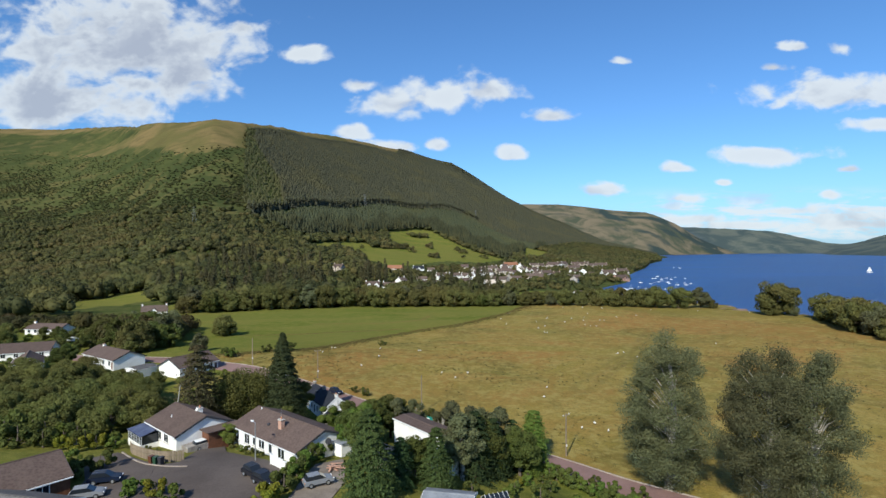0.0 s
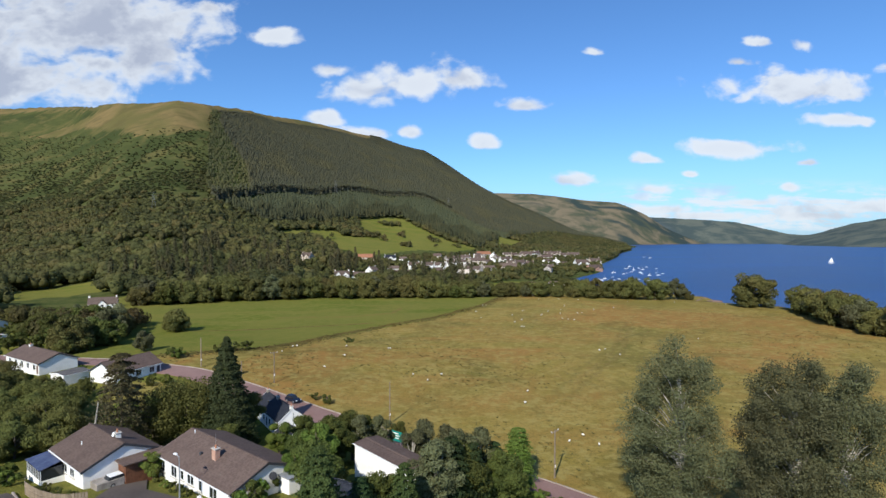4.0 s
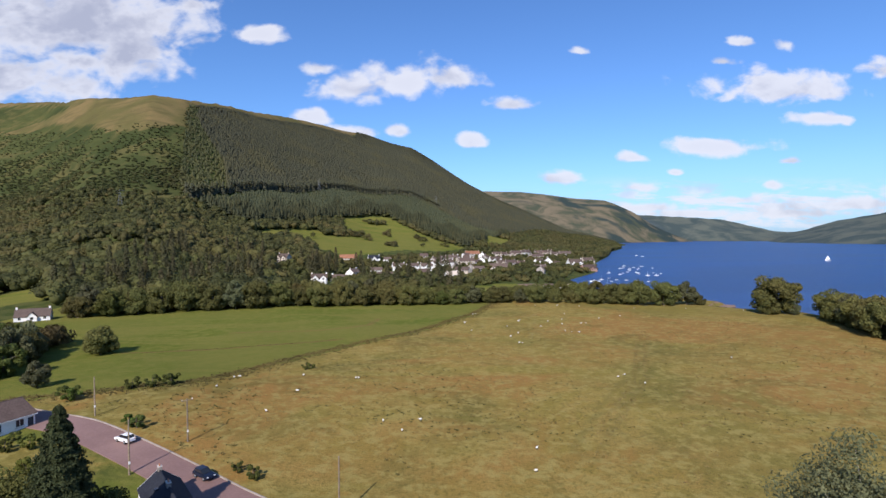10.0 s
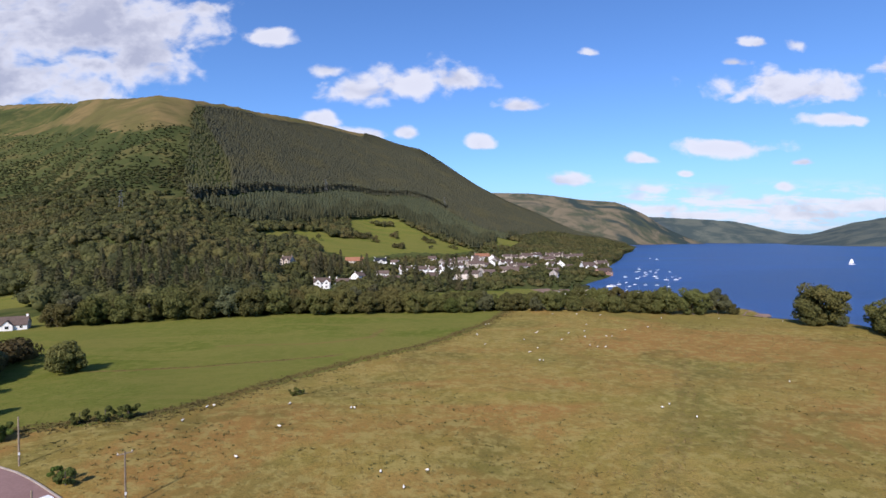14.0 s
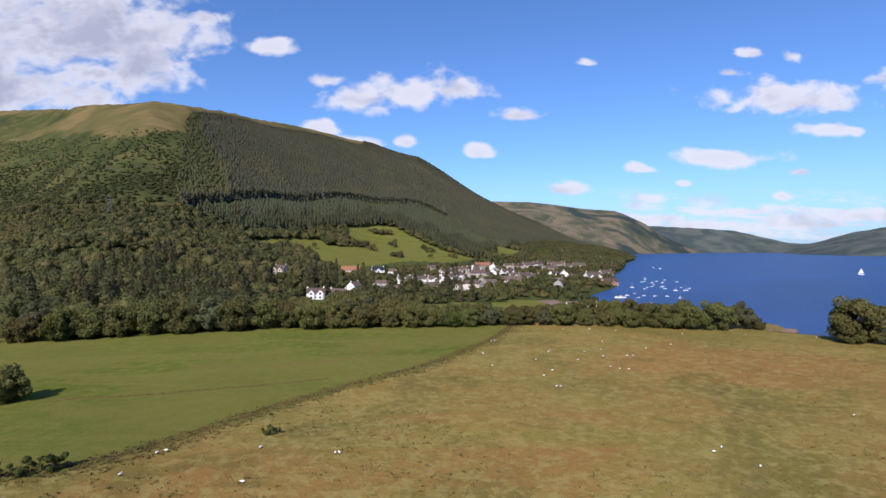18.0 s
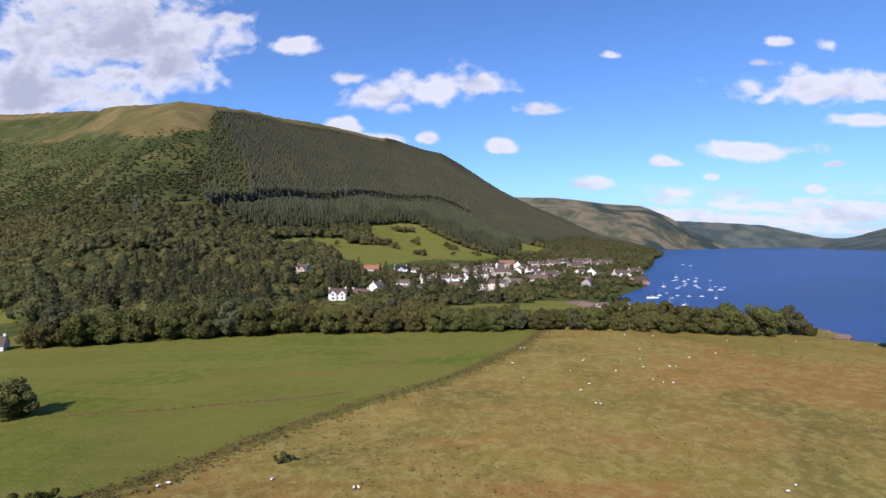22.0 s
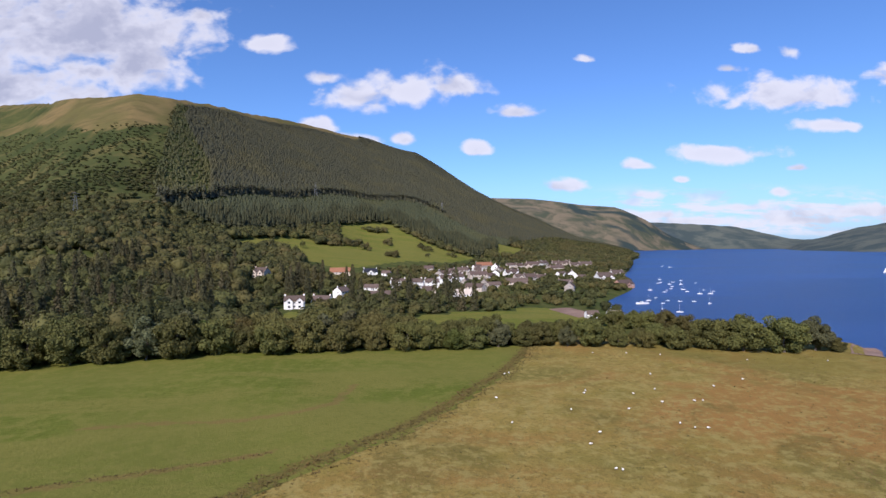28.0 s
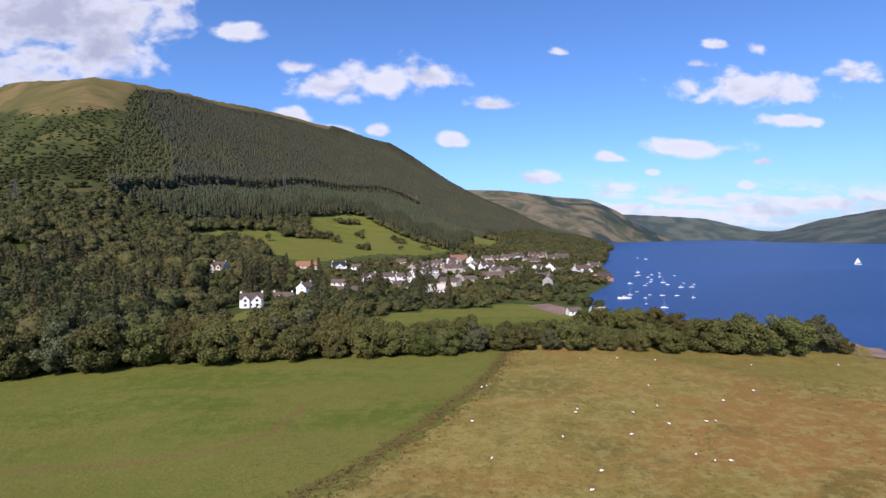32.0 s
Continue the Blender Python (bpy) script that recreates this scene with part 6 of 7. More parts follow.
sel = ok & conif & ~inside(xy[:, 0], xy[:, 1], RIDE) & ~((np.abs(d - break_d + 6) < 6) & (th < 1))
below = sel & (d < break_d)
upper = sel & ~below
tall = np.interp(u[upper], [0.0, 0.85, 0.93, 1.0], [12.0, 10.0, 6.0, 4.0]) * rng.uniform(0.86, 1.1, upper.sum())
rim = (d[upper] < break_d[upper] + 26) & (th[upper] < 4)
firs("plantation_edge", xy[upper][rim], tall[rim] * 1.6, rng.uniform(4.5, 6.5, rim.sum()), LEAF_PLANT, "tall conifers with bare dark stems at the plantation edge", 6, 0.5)
sx, sh = xy[upper][rim], tall[rim] * 1.5
st = np.arange(4) * math.tau / 4
foot = np.stack([sx[:, :1] + np.cos(st) * 0.3, sx[:, 1:] + np.sin(st) * 0.3, np.repeat(height(sx[:, 0], sx[:, 1])[:, None] - 0.5, 4, 1)], 2)
co = np.concatenate([foot, foot + np.stack([0 * sh, 0 * sh, sh * 0.75], 1)[:, None, :]], 1).reshape(-1, 3)
k = np.arange(4)
fa = (np.arange(len(sx))[:, None, None] * 8 + np.stack([k, (k + 1) % 4, (k + 1) % 4 + 4, k + 4], 1)[None]).reshape(-1, 4)
tagged(new("plantation_stems", quick_mesh("plantation_stems", co, fa, BARK)), "close bare stems under the edge of the plantation", "wood", kind="stuff")
firs("plantation", xy[upper], tall, rng.uniform(8.0, 11.0, upper.sum()), LEAF_PLANT, "dense dark conifer plantation over the upper hillside")
frac = (break_d - d)[below] / np.maximum((break_d - foot_d)[below], 60)
tall = np.interp(frac, [0.0, 0.5, 1.0], [5.0, 7.5, 9.0]) * rng.uniform(0.85, 1.12, below.sum())
old = frac > 0.62 + 0.12 * np.sin(th[below] * 2.1)
firs("young_plantation", xy[below][~old], tall[~old], rng.uniform(6.0, 9.0, (~old).sum()), LEAF_YOUNG, "younger mixed green conifer plantation on the middle slope")
firs("old_spruces", xy[below][old], rng.uniform(13, 21, old.sum()), rng.uniform(5.0, 7.5, old.sum()), LEAF_OLD, "tall dark spruces along the foot of the plantation", 6, 0.22)
rx = xy[ok & inside(xy[:, 0], xy[:, 1], RIDE) & (rng.uniform(0, 1, len(xy)) < 0.8)]
firs("ride_birches", rx, rng.uniform(3.5, 6.5, len(rx)), rng.uniform(4.5, 7.0, len(rx)), LEAF_RIDE, "young olive-green birches and larches on an open ride")
xy = candidates(7.4)
ok, conif, foot_d, th, d, u = wooded(xy)
leafy = ok & ~conif
away = np.hypot(xy[:, 0] - 10, xy[:, 1] - 150)
mid = leafy & (away >= 430) & (((d < 1500) & (u < 0.45)) | (th > 5))
town = (xy[:, 0] > -75) & (xy[:, 0] < 300) & (xy[:, 1] > 425) & (xy[:, 1] < 960) & (u < 0.22)
small = np.where(town, 0.58, 1.0)
nx = candidates(9.2)
ok, conif, foot_d, th2, d2, u2 = wooded(nx)
nx = nx[ok & ~conif & (np.hypot(nx[:, 0] - 10, nx[:, 1] - 150) < 430)]
nn = len(nx)
fit = np.where((nx[:, 0] > -86) & (nx[:, 1] > 352), 0.55, 1.0) * np.where((nx[:, 0] > 20) & (nx[:, 1] > 400), 0.75, 1.0)
view = (np.abs(nx[:, 0] + 114 - (568 - nx[:, 1]) * 0.27) < 14) & (nx[:, 1] > 440) & (nx[:, 1] < 566)
fit = np.where(view, 0.5, fit)
crowns("woodland", nx, rng.uniform(4.8, 8.2, nn) * fit, rng.uniform(9, 17, nn) * fit, LEAF_WOOD, "mixed broadleaf woodland behind the tree belt", 7, 420, 0.58)
nn = mid.sum()
high = np.interp(u[mid], [0.25, 0.45], [1.0, 0.75]) * small[mid]
crowns("hillside_woodland", xy[mid], rng.uniform(4.2, 7.4, nn) * high, rng.uniform(7, 13, nn) * high, LEAF_WOOD, "oak and birch woodland on the lower hillside", 5, 80, 0.85)
hx = candidates(5.6)
ok, conif, foot_d, th, d, u = wooded(hx)
up = ok & ~conif & (u >= 0.43) & (d < 2300) & (th < 5)
high, nn = np.interp(u[up], [0.43, 0.7], [1.0, 0.6]), up.sum()
crowns("fellside_scrub", hx[up], rng.uniform(3.2, 5.4, nn) * high, rng.uniform(1.8, 3.8, nn) * high, LEAF_FELL, "low birch and bracken scrub high on the hillside", 3, 20, 0.7)
cx = candidates(6.0)
cx = cx[inside(cx[:, 0], cx[:, 1], COPSE)]
woods("copse", cx, rng.uniform(3.0, 5.0, len(cx)), rng.uniform(7, 12, len(cx)) * np.interp(cx[:, 1], [205, 235], [1.0, 0.6]), 0.42, LEAF_WOOD, "dark leafy trees crowded in a copse beside the pasture", 700, 10)
# some tall dark spruces stand out of the lower wood
n1 = 380
sx = np.stack([rng.uniform(-200, 60, n1), rng.uniform(340, 560, n1)], 1)
keep = clear_of_houses(sx, 16) & ~((np.abs(sx[:, 0] + 62) < 26) & (sx[:, 1] < 445)) & ~((np.abs(sx[:, 0] + 114 - (568 - sx[:, 1]) * 0.27) < 16) & (sx[:, 1] > 420)) & (rng.uniform(0, 1, n1) < np.interp(sx[:, 0], [-190, -120, -75, -50, 60], [0.7, 0.95, 0.7, 0.22, 0.12]))
for poly in MEADOWS:
    for ahead in (0.0, 30.0, 60.0):
        keep &= ~inside(sx[:, 0] * (1 + ahead / 450), sx[:, 1] * (1 + ahead / 450), poly)
sx = sx[keep]
spruce_r, spruce_h = rng.uniform(2.8, 4.2, len(sx)), rng.uniform(16, 23, len(sx))
n, per = len(sx), 420
lev = rng.uniform(0, 1, (n, per)) ** 1.35
turn = rng.uniform(0, math.tau, (n, per))
reach = spruce_r[:, None] * ((1 - lev) ** 0.6 + 0.06) * (0.78 + 0.22 * np.sin(turn * 3 + lev * 40 + rng.uniform(0, 6, (n, 1)))) * rng.uniform(0.75, 1.0, (n, per))
out = np.stack([np.cos(turn), np.sin(turn), np.full((n, per), 0.45)], 2)
c = np.stack([sx[:, :1] + out[:, :, 0] * reach, sx[:, 1:] + out[:, :, 1] * reach, height(sx[:, 0], sx[:, 1])[:, None] + spruce_h[:, None] * (0.04 + 0.96 * lev)], 2)
co, fa = leaf_quads(c.reshape(-1, 3), 0.62, out.reshape(-1, 3), 0.35)
tagged(new("wood_spruces", tinted(quick_mesh("wood_spruces", co, fa, LEAF_BROWN), per * 4, n)), "tall brown-green spruces standing among the lower woods", "wood", kind="stuff")
# scattered bushes and clumps of trees on the meadows
CLUMPS = np.array([(-49, 824), (-22, 898), (-20, 890), (-16, 796), (-10, 792), (-7, 789), (36, 887), (27, 905), (-103, 802), (-90, 812), (-70, 835), (-63, 842), (68, 863)], float)
n1 = 16
bx = np.concatenate([np.stack([rng.uniform(-150, 60, n1), rng.uniform(740, 1040, n1)], 1)])
ins = inside(bx[:, 0], bx[:, 1], MEADOWS[0]) | inside(bx[:, 0], bx[:, 1], MEADOWS[1])
bx = np.concatenate([bx[ins & (rng.uniform(0, 1, n1) < 0.8)], CLUMPS[rng.integers(0, len(CLUMPS), 46)] + rng.normal(0, 1, (46, 2)) * np.array([3.0, 4.0])])
woods("meadow_trees", bx, rng.uniform(3.5, 7, len(bx)), rng.uniform(5, 11, len(bx)), 1.0, LEAF_WOOD, "scattered dark bushes on the hill meadows", 80)


# ---- sheep, boats, cars, poles ----
FLEECE = mottled("white_fleece", (0.66, 0.63, 0.56), (0.80, 0.77, 0.70), 3.0, 0.95, 12.0, 0.4, 0.03, spread=0.15)
SKIN = mottled("dark_face", (0.05, 0.045, 0.04), (0.10, 0.09, 0.08), 4.0)


def lumpy(bm, c, r, seg=10, wobble=0.06):
    m = Matrix.Translation(c) @ Matrix.Diagonal((*r, 1))
    vs = bmesh.ops.create_uvsphere(bm, u_segments=seg, v_segments=7, radius=1.0, matrix=m)["verts"]
    for v in vs:
        v.co += Vector((noise.noise(v.co * 3.1), noise.noise(v.co * 2.7 + Vector((5, 0, 0))), noise.noise(v.co * 3.3 + Vector((0, 7, 0))))) * wobble


sheep = new("sheep")
bm = bmesh.new()
lumpy(bm, (0, 0, 0.62), (0.52, 0.27, 0.30))
part("fleece", bm, FLEECE, sheep)
bm = bmesh.new()
lumpy(bm, (0.62, 0, 0.74), (0.19, 0.09, 0.11), 8, 0.01)
part("head", bm, FLEECE, sheep)
for sx, sy in ((0.3, 0.13), (0.3, -0.13), (-0.3, 0.13), (-0.3, -0.13)):
    part("leg", post([((sx, sy, -0.02), 0.035), ((sx, sy, 0.45), 0.05)], 6), SKIN, sheep)
NEAR_FLOCK = [(-36.8, 171.2), (-35.8, 172.4), (-37.7, 162.1), (-19.9, 161.2), (-21.1, 174.5), (-8.1, 172.5), (-7.4, 172.6), (-23.2, 147.5), (-0.3, 143.6), (6.9, 144.0), (3.3, 138.7), (26.0, 129.6), (23.7, 121.3),
              (30.1, 102.9), (31.5, 98.6), (26.9, 100.4), (58.1, 171.7), (60.6, 173.6), (62.0, 165.2), (99.8, 189.1)]
FAR_FLOCK = [(42.4, 215.2), (43.3, 214.7), (41.7, 225.7), (45.7, 231.5), (35.5, 280), (37, 281), (44.5, 246), (52, 259), (71, 305), (64, 257), (77, 275), (92, 299), (76, 250), (78, 250), (64.9, 236.2), (66.6, 233.5), (69.2, 233.2),
             (100, 268), (117, 291), (142, 288), (166, 280), (29.3, 238.3), (29, 256), (53, 261), (82, 303), (71, 260), (58, 246), (68, 250), (88, 262)]
for k, (x, y) in enumerate(NEAR_FLOCK + FAR_FLOCK):
    m = pose(x, y, top(x, y), 0, 0, rng.uniform(0, 360))
    ob = sheep if k == 0 else copy_thing(sheep, m)
    ob.matrix_world = m @ Matrix.Diagonal((0.58, 0.58, 0.58, 1))
    tagged(ob, "white woolly sheep grazing on rough pasture", "sheep", "flock of sheep")

HULL = mottled("white_hull", (0.72, 0.73, 0.74), (0.82, 0.82, 0.82), 1.0, 0.35, 4.0, 0.02, 0.01, spread=0.1)
HULL_BLUE = mottled("blue_hull", (0.03, 0.05, 0.14), (0.05, 0.08, 0.2), 1.0, 0.35)
CANVAS = mottled("sail_cloth", (0.74, 0.73, 0.70), (0.84, 0.83, 0.80), 1.5, 0.8)


def boat(length, mast, mat=None, label="white moored motor boat", sails=False):
    b = new("boat")
    bm = bmesh.new()
    rings = []
    for f, w, dr in ((0, 0.75, 0.9), (0.3, 1.0, 1.0), (0.6, 0.9, 1.05), (0.85, 0.5, 1.15), (1.0, 0.04, 1.3)):
        x, hw = (f - 0.5) * length, w * length * 0.16
        rings.append([bm.verts.new((x, sy * hw, sz)) for sy, sz in ((-1, dr * length * 0.11), (-0.8, 0.0), (0, -0.3), (0.8, 0.0), (1, dr * length * 0.11))])
    for r0, r1 in zip(rings, rings[1:]):
        for k in range(4):
            bm.faces.new((r0[k], r0[k + 1], r1[k + 1], r1[k]))
        bm.faces.new((r0[4], r0[0], r1[0], r1[4]))
    bm.faces.new(rings[0])
    part("hull", bm, mat or HULL, b)
    cab = part("cabin", block(-0.12 * length, 0.2 * length, -0.09 * length, 0.09 * length, 0.1 * length, 0.2 * length, 0.1), HULL, b)
    part("window", block(-0.10 * length, 0.205 * length, -0.094 * length, 0.094 * length, 0.14 * length, 0.175 * length), GLASS, cab)
    if mast:
        part("mast", post([((0.05 * length, 0, 0.1 * length), 0.07), ((0.05 * length, 0, 1.25 * length), 0.05)], 6), HULL, b)
        part("boom", post([((0.05 * length, 0, 0.3 * length), 0.06), ((-0.38 * length, 0, 0.3 * length), 0.06)], 6), CANVAS, b)
    else:
        part("windscreen", block(0.2 * length, 0.23 * length, -0.08 * length, 0.08 * length, 0.13 * length, 0.24 * length, 0.02), GLASS, b)
    if sails:
        for pts in (((0.04, 0.33), (-0.36, 0.33), (0.04, 1.22)), ((0.08, 1.1), (0.46, 0.2), (0.1, 0.25))):
            bm = bmesh.new()
            f0 = [bm.verts.new((px * length, 0.02, pz * length)) for px, pz in pts]
            f1 = [bm.verts.new((px * length, -0.02 + 0.03 * k, pz * length)) for k, (px, pz) in enumerate(pts)]
            bm.faces.new(f0)
            bm.faces.new(f1[::-1])
            for k in range(3):
                bm.faces.new((f0[k], f0[(k + 1) % 3], f1[(k + 1) % 3], f1[k]))
            part("sail", bm, CANVAS, b)
    return tagged(b, label, "boat")


motor, yacht = boat(4.8, False), boat(6.0, True, None, "white moored sailing yacht with a bare mast")
blue = boat(5.6, True, HULL_BLUE, "dark blue moored yacht")
MOORINGS = [(455, 1017), (447, 974), (286, 688), (261, 642), (267, 648), (265, 626), (283, 653), (303, 674), (276, 625), (242, 579), (231, 565), (249, 571), (221, 549), (242, 552), (241, 531), (263, 563), (265, 552), (250, 531), (207, 480), (198, 482),
            (210, 466), (191, 486), (192, 506), (178, 488), (180, 471), (163, 438), (217, 567), (254, 600), (300, 640)]
for k, (x, y) in enumerate(MOORINGS):
    src = blue if k == 25 else yacht if k % 3 == 2 else motor
    m = pose(x, y, LOCH, 0, 0, rng.uniform(150, 215))
    ob = copy_thing(src, m) if src.name in used else src
    used.add(src.name)
    ob.matrix_world = m
    s = 0.66 + 0.4 * (y > 900)
    ob.scale = (s, s, s)
    tagged(ob, "", "boat", "boats moored in the bay")
x0 = copy_thing(yacht, pose(168, 427, LOCH, 0, 0, 170))
cruiser = boat(9.0, False, None, "long white moored cabin cruiser near the shore")
cruiser.matrix_world = pose(165, 470, LOCH, 0, 0, 186)
tagged(cruiser, "", "", "boats moored in the bay")
sailing = boat(9.5, True, None, "white yacht under full sail on the open loch", True)
sailing.matrix_world = pose(642, 777, LOCH, 4, 0, 140) @ Matrix.Diagonal((0.78, 0.78, 0.78, 1))

TYRE = mottled("tyre_rubber", (0.012, 0.012, 0.012), (0.03, 0.03, 0.03), 4.0)


def car(x, y, turn, paint, label, van=False):
    c = thing("car", x, y, turn, 0.16)
    tagged(c, label, "car")
    ln, hw = (4.9, 0.95) if van else (3.9, 0.83)
    prof = [(-ln / 2, 0.35), (-ln / 2, 0.85), (-ln / 2 + 0.15, 0.95), (0.9, 0.95), (ln / 2 - 0.2, 0.78), (ln / 2, 0.62), (ln / 2, 0.32)]
    cabp = [(-ln / 2 + 0.2, 0.94), (-ln / 2 + 0.5, 1.45), (0.1, 1.48), (0.95, 0.94)] if not van else [(-ln / 2 + 0.05, 0.94), (-ln / 2 + 0.1, 1.95), (1.0, 1.95), (1.7, 0.94)]
    for nm, pr, w, mt in (("body", prof, hw, paint), ("cabin", cabp, hw * 0.86, GLASS if not van else paint)):
        bm = bmesh.new()
        l, r = [bm.verts.new((px, -w, pz)) for px, pz in pr], [bm.verts.new((px, w, pz)) for px, pz in pr]
        bm.faces.new(l)
        bm.faces.new(r[::-1])
        for k in range(len(pr)):
            bm.faces.new((l[k], r[k], r[(k + 1) % len(pr)], l[(k + 1) % len(pr)]))
        bmesh.ops.bevel(bm, geom=bm.edges[:], offset=0.05, segments=2, affect="EDGES")
        part(nm, bm, mt, c)
    if not van:
        part("roof_panel", block(-ln / 2 + 0.5, 0.15, -hw * 0.8, hw * 0.8, 1.46, 1.51, 0.02), paint, c)
    for sx in (-ln / 2 + 0.8, ln / 2 - 0.85):
        for s in (-1, 1):
            bm = bmesh.new()
            bmesh.ops.create_cone(bm, cap_ends=True, segments=14, radius1=0.32, radius2=0.32, depth=0.2, matrix=Matrix.Translation((sx, s * (hw - 0.08), 0.32)) @ Matrix.Rotation(radians(90), 4, "X"))
            w = part("wheel", bm, TYRE, c)
            bm = bmesh.new()
            bmesh.ops.create_cone(bm, cap_ends=True, segments=10, radius1=0.19, radius2=0.17, depth=0.05, matrix=Matrix.Translation((sx, s * (hw + 0.03), 0.32)) @ Matrix.Rotation(radians(90), 4, "X"))
            part("rim", bm, STEEL, w)
    c.scale = (0.9, 0.9, 0.9)
    for s in (-1, 1):
        part("headlight", block(ln / 2 - 0.08, ln / 2 + 0.02, s * hw * 0.7 - 0.15, s * hw * 0.7 + 0.15, 0.6, 0.74, 0.02), HULL, c)
        part("tail_light", block(-ln / 2 - 0.02, -ln / 2 + 0.06, s * hw * 0.75 - 0.12, s * hw * 0.75 + 0.12, 0.7, 0.85, 0.02), POT, c)
    return c


def paint(name, rgb):
    return mottled(name, tuple(v * 0.9 for v in rgb), rgb, 0.8, 0.25, 3.0, 0.02, 0.01)


BLACK_CAR, WHITE_CAR, SILVER_CAR, BLUE_CAR = paint("black_car_paint", (0.018, 0.018, 0.022)), paint("white_car_paint", (0.8, 0.8, 0.8)), paint("silver_car_paint", (0.22, 0.225, 0.24)), paint("blue_car_paint", (0.012, 0.018, 0.036))
car(-23.2, 63.4, -38, BLACK_CAR, "black hatchback parked on the asphalt yard")
car(-21.2, 61.3, -38, BLACK_CAR, "black estate car parked beside another black car")
car(-35.4, 76.6, 50, WHITE_CAR, "white hatchback parked in front of the porch")
car(-14.8, 61.2, 30, SILVER_CAR, "silver car parked on a drive behind the hedge")
car(-40.6, 62.2, 15, BLUE_CAR, "dark blue car parked in the shade")
car(-40.2, 58.4, 22, SILVER_CAR, "silver car parked beside a dark blue car")
car(-41.6, 131.8, 148, WHITE_CAR, "white hatchback on the reddish country road")
car(-25.0, 120.6, -38, BLUE_CAR, "dark blue car on the reddish country road")
car(-141, 198, 10, WHITE_CAR, "white van parked by the scrub", True)
# green road sign by the junction
sign = thing("road_sign", -2.8, 98.6, -38)
tagged(sign, "teal green rectangular road sign on two grey posts", "road sign")
for sx in (-0.7, 0.7):
    part("post", post([((sx, 0, -0.3), 0.05), ((sx, 0, 2.3), 0.05)], 7), STEEL, sign)
face = part("panel", block(-1.1, 1.1, -0.1, -0.05, 0.7, 2.4, 0.01), paint("teal_sign_paint", (0.02, 0.22, 0.19)), sign)
for k, (sx, sz) in enumerate(((-0.25, 2.05), (0.1, 1.65), (-0.15, 1.25))):
    part("lettering_bar", block(sx - 0.6, sx + 0.6, -0.115, -0.1, sz - 0.08, sz + 0.08), WHITE_PAINT, face)
# heap of boards on the drive
heap = thing("timber_heap", -13.9, 66.4, 20)
tagged(heap, "untidy heap of orange-brown boards and rubble on the drive", "timber heap")
for k in range(9):
    bm = bmesh.new()
    box(bm, -0.9, 0.9, -0.12, 0.12, -0.04, 0.04, pose(rng.uniform(-0.7, 0.7), rng.uniform(-0.8, 0.8), 0.12 + 0.07 * k, rng.uniform(-8, 8), rng.uniform(-10, 10), rng.uniform(0, 180)))
    part("board", bm, BRICK, heap)

# kerb round the yard's corner
YARD_KERB = [(-45.8, 73.9), (-41.8, 69.9), (-38.8, 67.8), (-35.4, 66.8), (-33.0, 66.8)]
tagged(new("kerb", ribbon("kerb", YARD_KERB, 0.12, 0.24, KERBSTONE)), "pale curved kerb round the corner of the yard", "kerb", kind="structure")
# larch-lap garden fence of single boards round the bungalow's corner
FENCE = [(-45.8, 75.8), (-44.4, 73.8), (-42.6, 72.2), (-40.5, 70.6), (-38.3, 69.4), (-36.6, 69.1), (-34.9, 69.7)]
fence = thing("fence", 0, 0, z=0)
tagged(fence, "pale curved wooden board fence along the yard", "fence")
bm = block(-0.13, 0.13, -0.015, 0.015, -0.2, 1.35, 0.005)
bme = bpy.data.meshes.new("board")
bm.to_mesh(bme)
bm.free()
bme.materials.append(WOOD_GREY)
for (ax, ay), (bx_, by) in zip(FENCE, FENCE[1:]):
    ln = math.hypot(bx_ - ax, by - ay)
    n = int(ln / 0.28)
    for k in range(n):
        px, py = ax + (bx_ - ax) * (k + 0.5) / n, ay + (by - ay) * (k + 0.5) / n
        piece("board", bme, fence, pose(px, py, top(px, py) + 0.1, 0, 0, math.degrees(math.atan2(by - ay, bx_ - ax))))
    bm = bmesh.new()
    tube(bm, [((ax, ay, top(ax, ay) + 0.9), 0.05), ((bx_, by, top(bx_, by) + 0.9), 0.05)], 4)
    part("rail", bm, WOOD_GREY, fence)
wallet = thing("garden_wall", -21.2, 66.6, -44)
tagged(wallet, "short white rendered garden wall beside the yard", "wall")
part("panel", block(-1.9, 1.9, -0.12, 0.12, -0.4, 1.25, 0.02), WALL_WHITE, wallet)
for k in range(3):
    part("pier", block(-1.95 + k * 1.8, -1.65 + k * 1.8, -0.17, 0.17, -0.4, 1.35, 0.02), WALL_WHITE, wallet)
# bins by the fence
BIN = [paint("brown_bin_plastic", (0.12, 0.05, 0.03)), paint("green_bin_plastic", (0.03, 0.07, 0.04)), paint("dark_bin_plastic", (0.04, 0.04, 0.045))]
for k, (x, y) in enumerate(((-38.4, 68.1), (-37.6, 67.7), (-36.8, 67.5))):
    b = thing("wheelie_bin", x, y, -20, 0.15)
    tagged(b, "wheeled rubbish bin with its lid shut beside the fence", "bin", "bins by the fence")
    bm = bmesh.new()
    v = box(bm, -0.27, 0.27, -0.33, 0.33, 0.06, 0.98)
    for q in v[:4]:
        q.co.x *= 0.8
        q.co.y *= 0.8
    part("body", bm, BIN[k], b)
    part("lid", block(-0.29, 0.29, -0.36, 0.36, 0.98, 1.06, 0.02), BIN[k], b)
    for s in (-1, 1):
        part("wheel", post([((s * 0.26, 0.28, 0.1), 0.1), ((s * 0.31, 0.28, 0.1), 0.1)], 10), TYRE, b)
lamp = thing("street_lamp", -25.2, 69.4, -35)
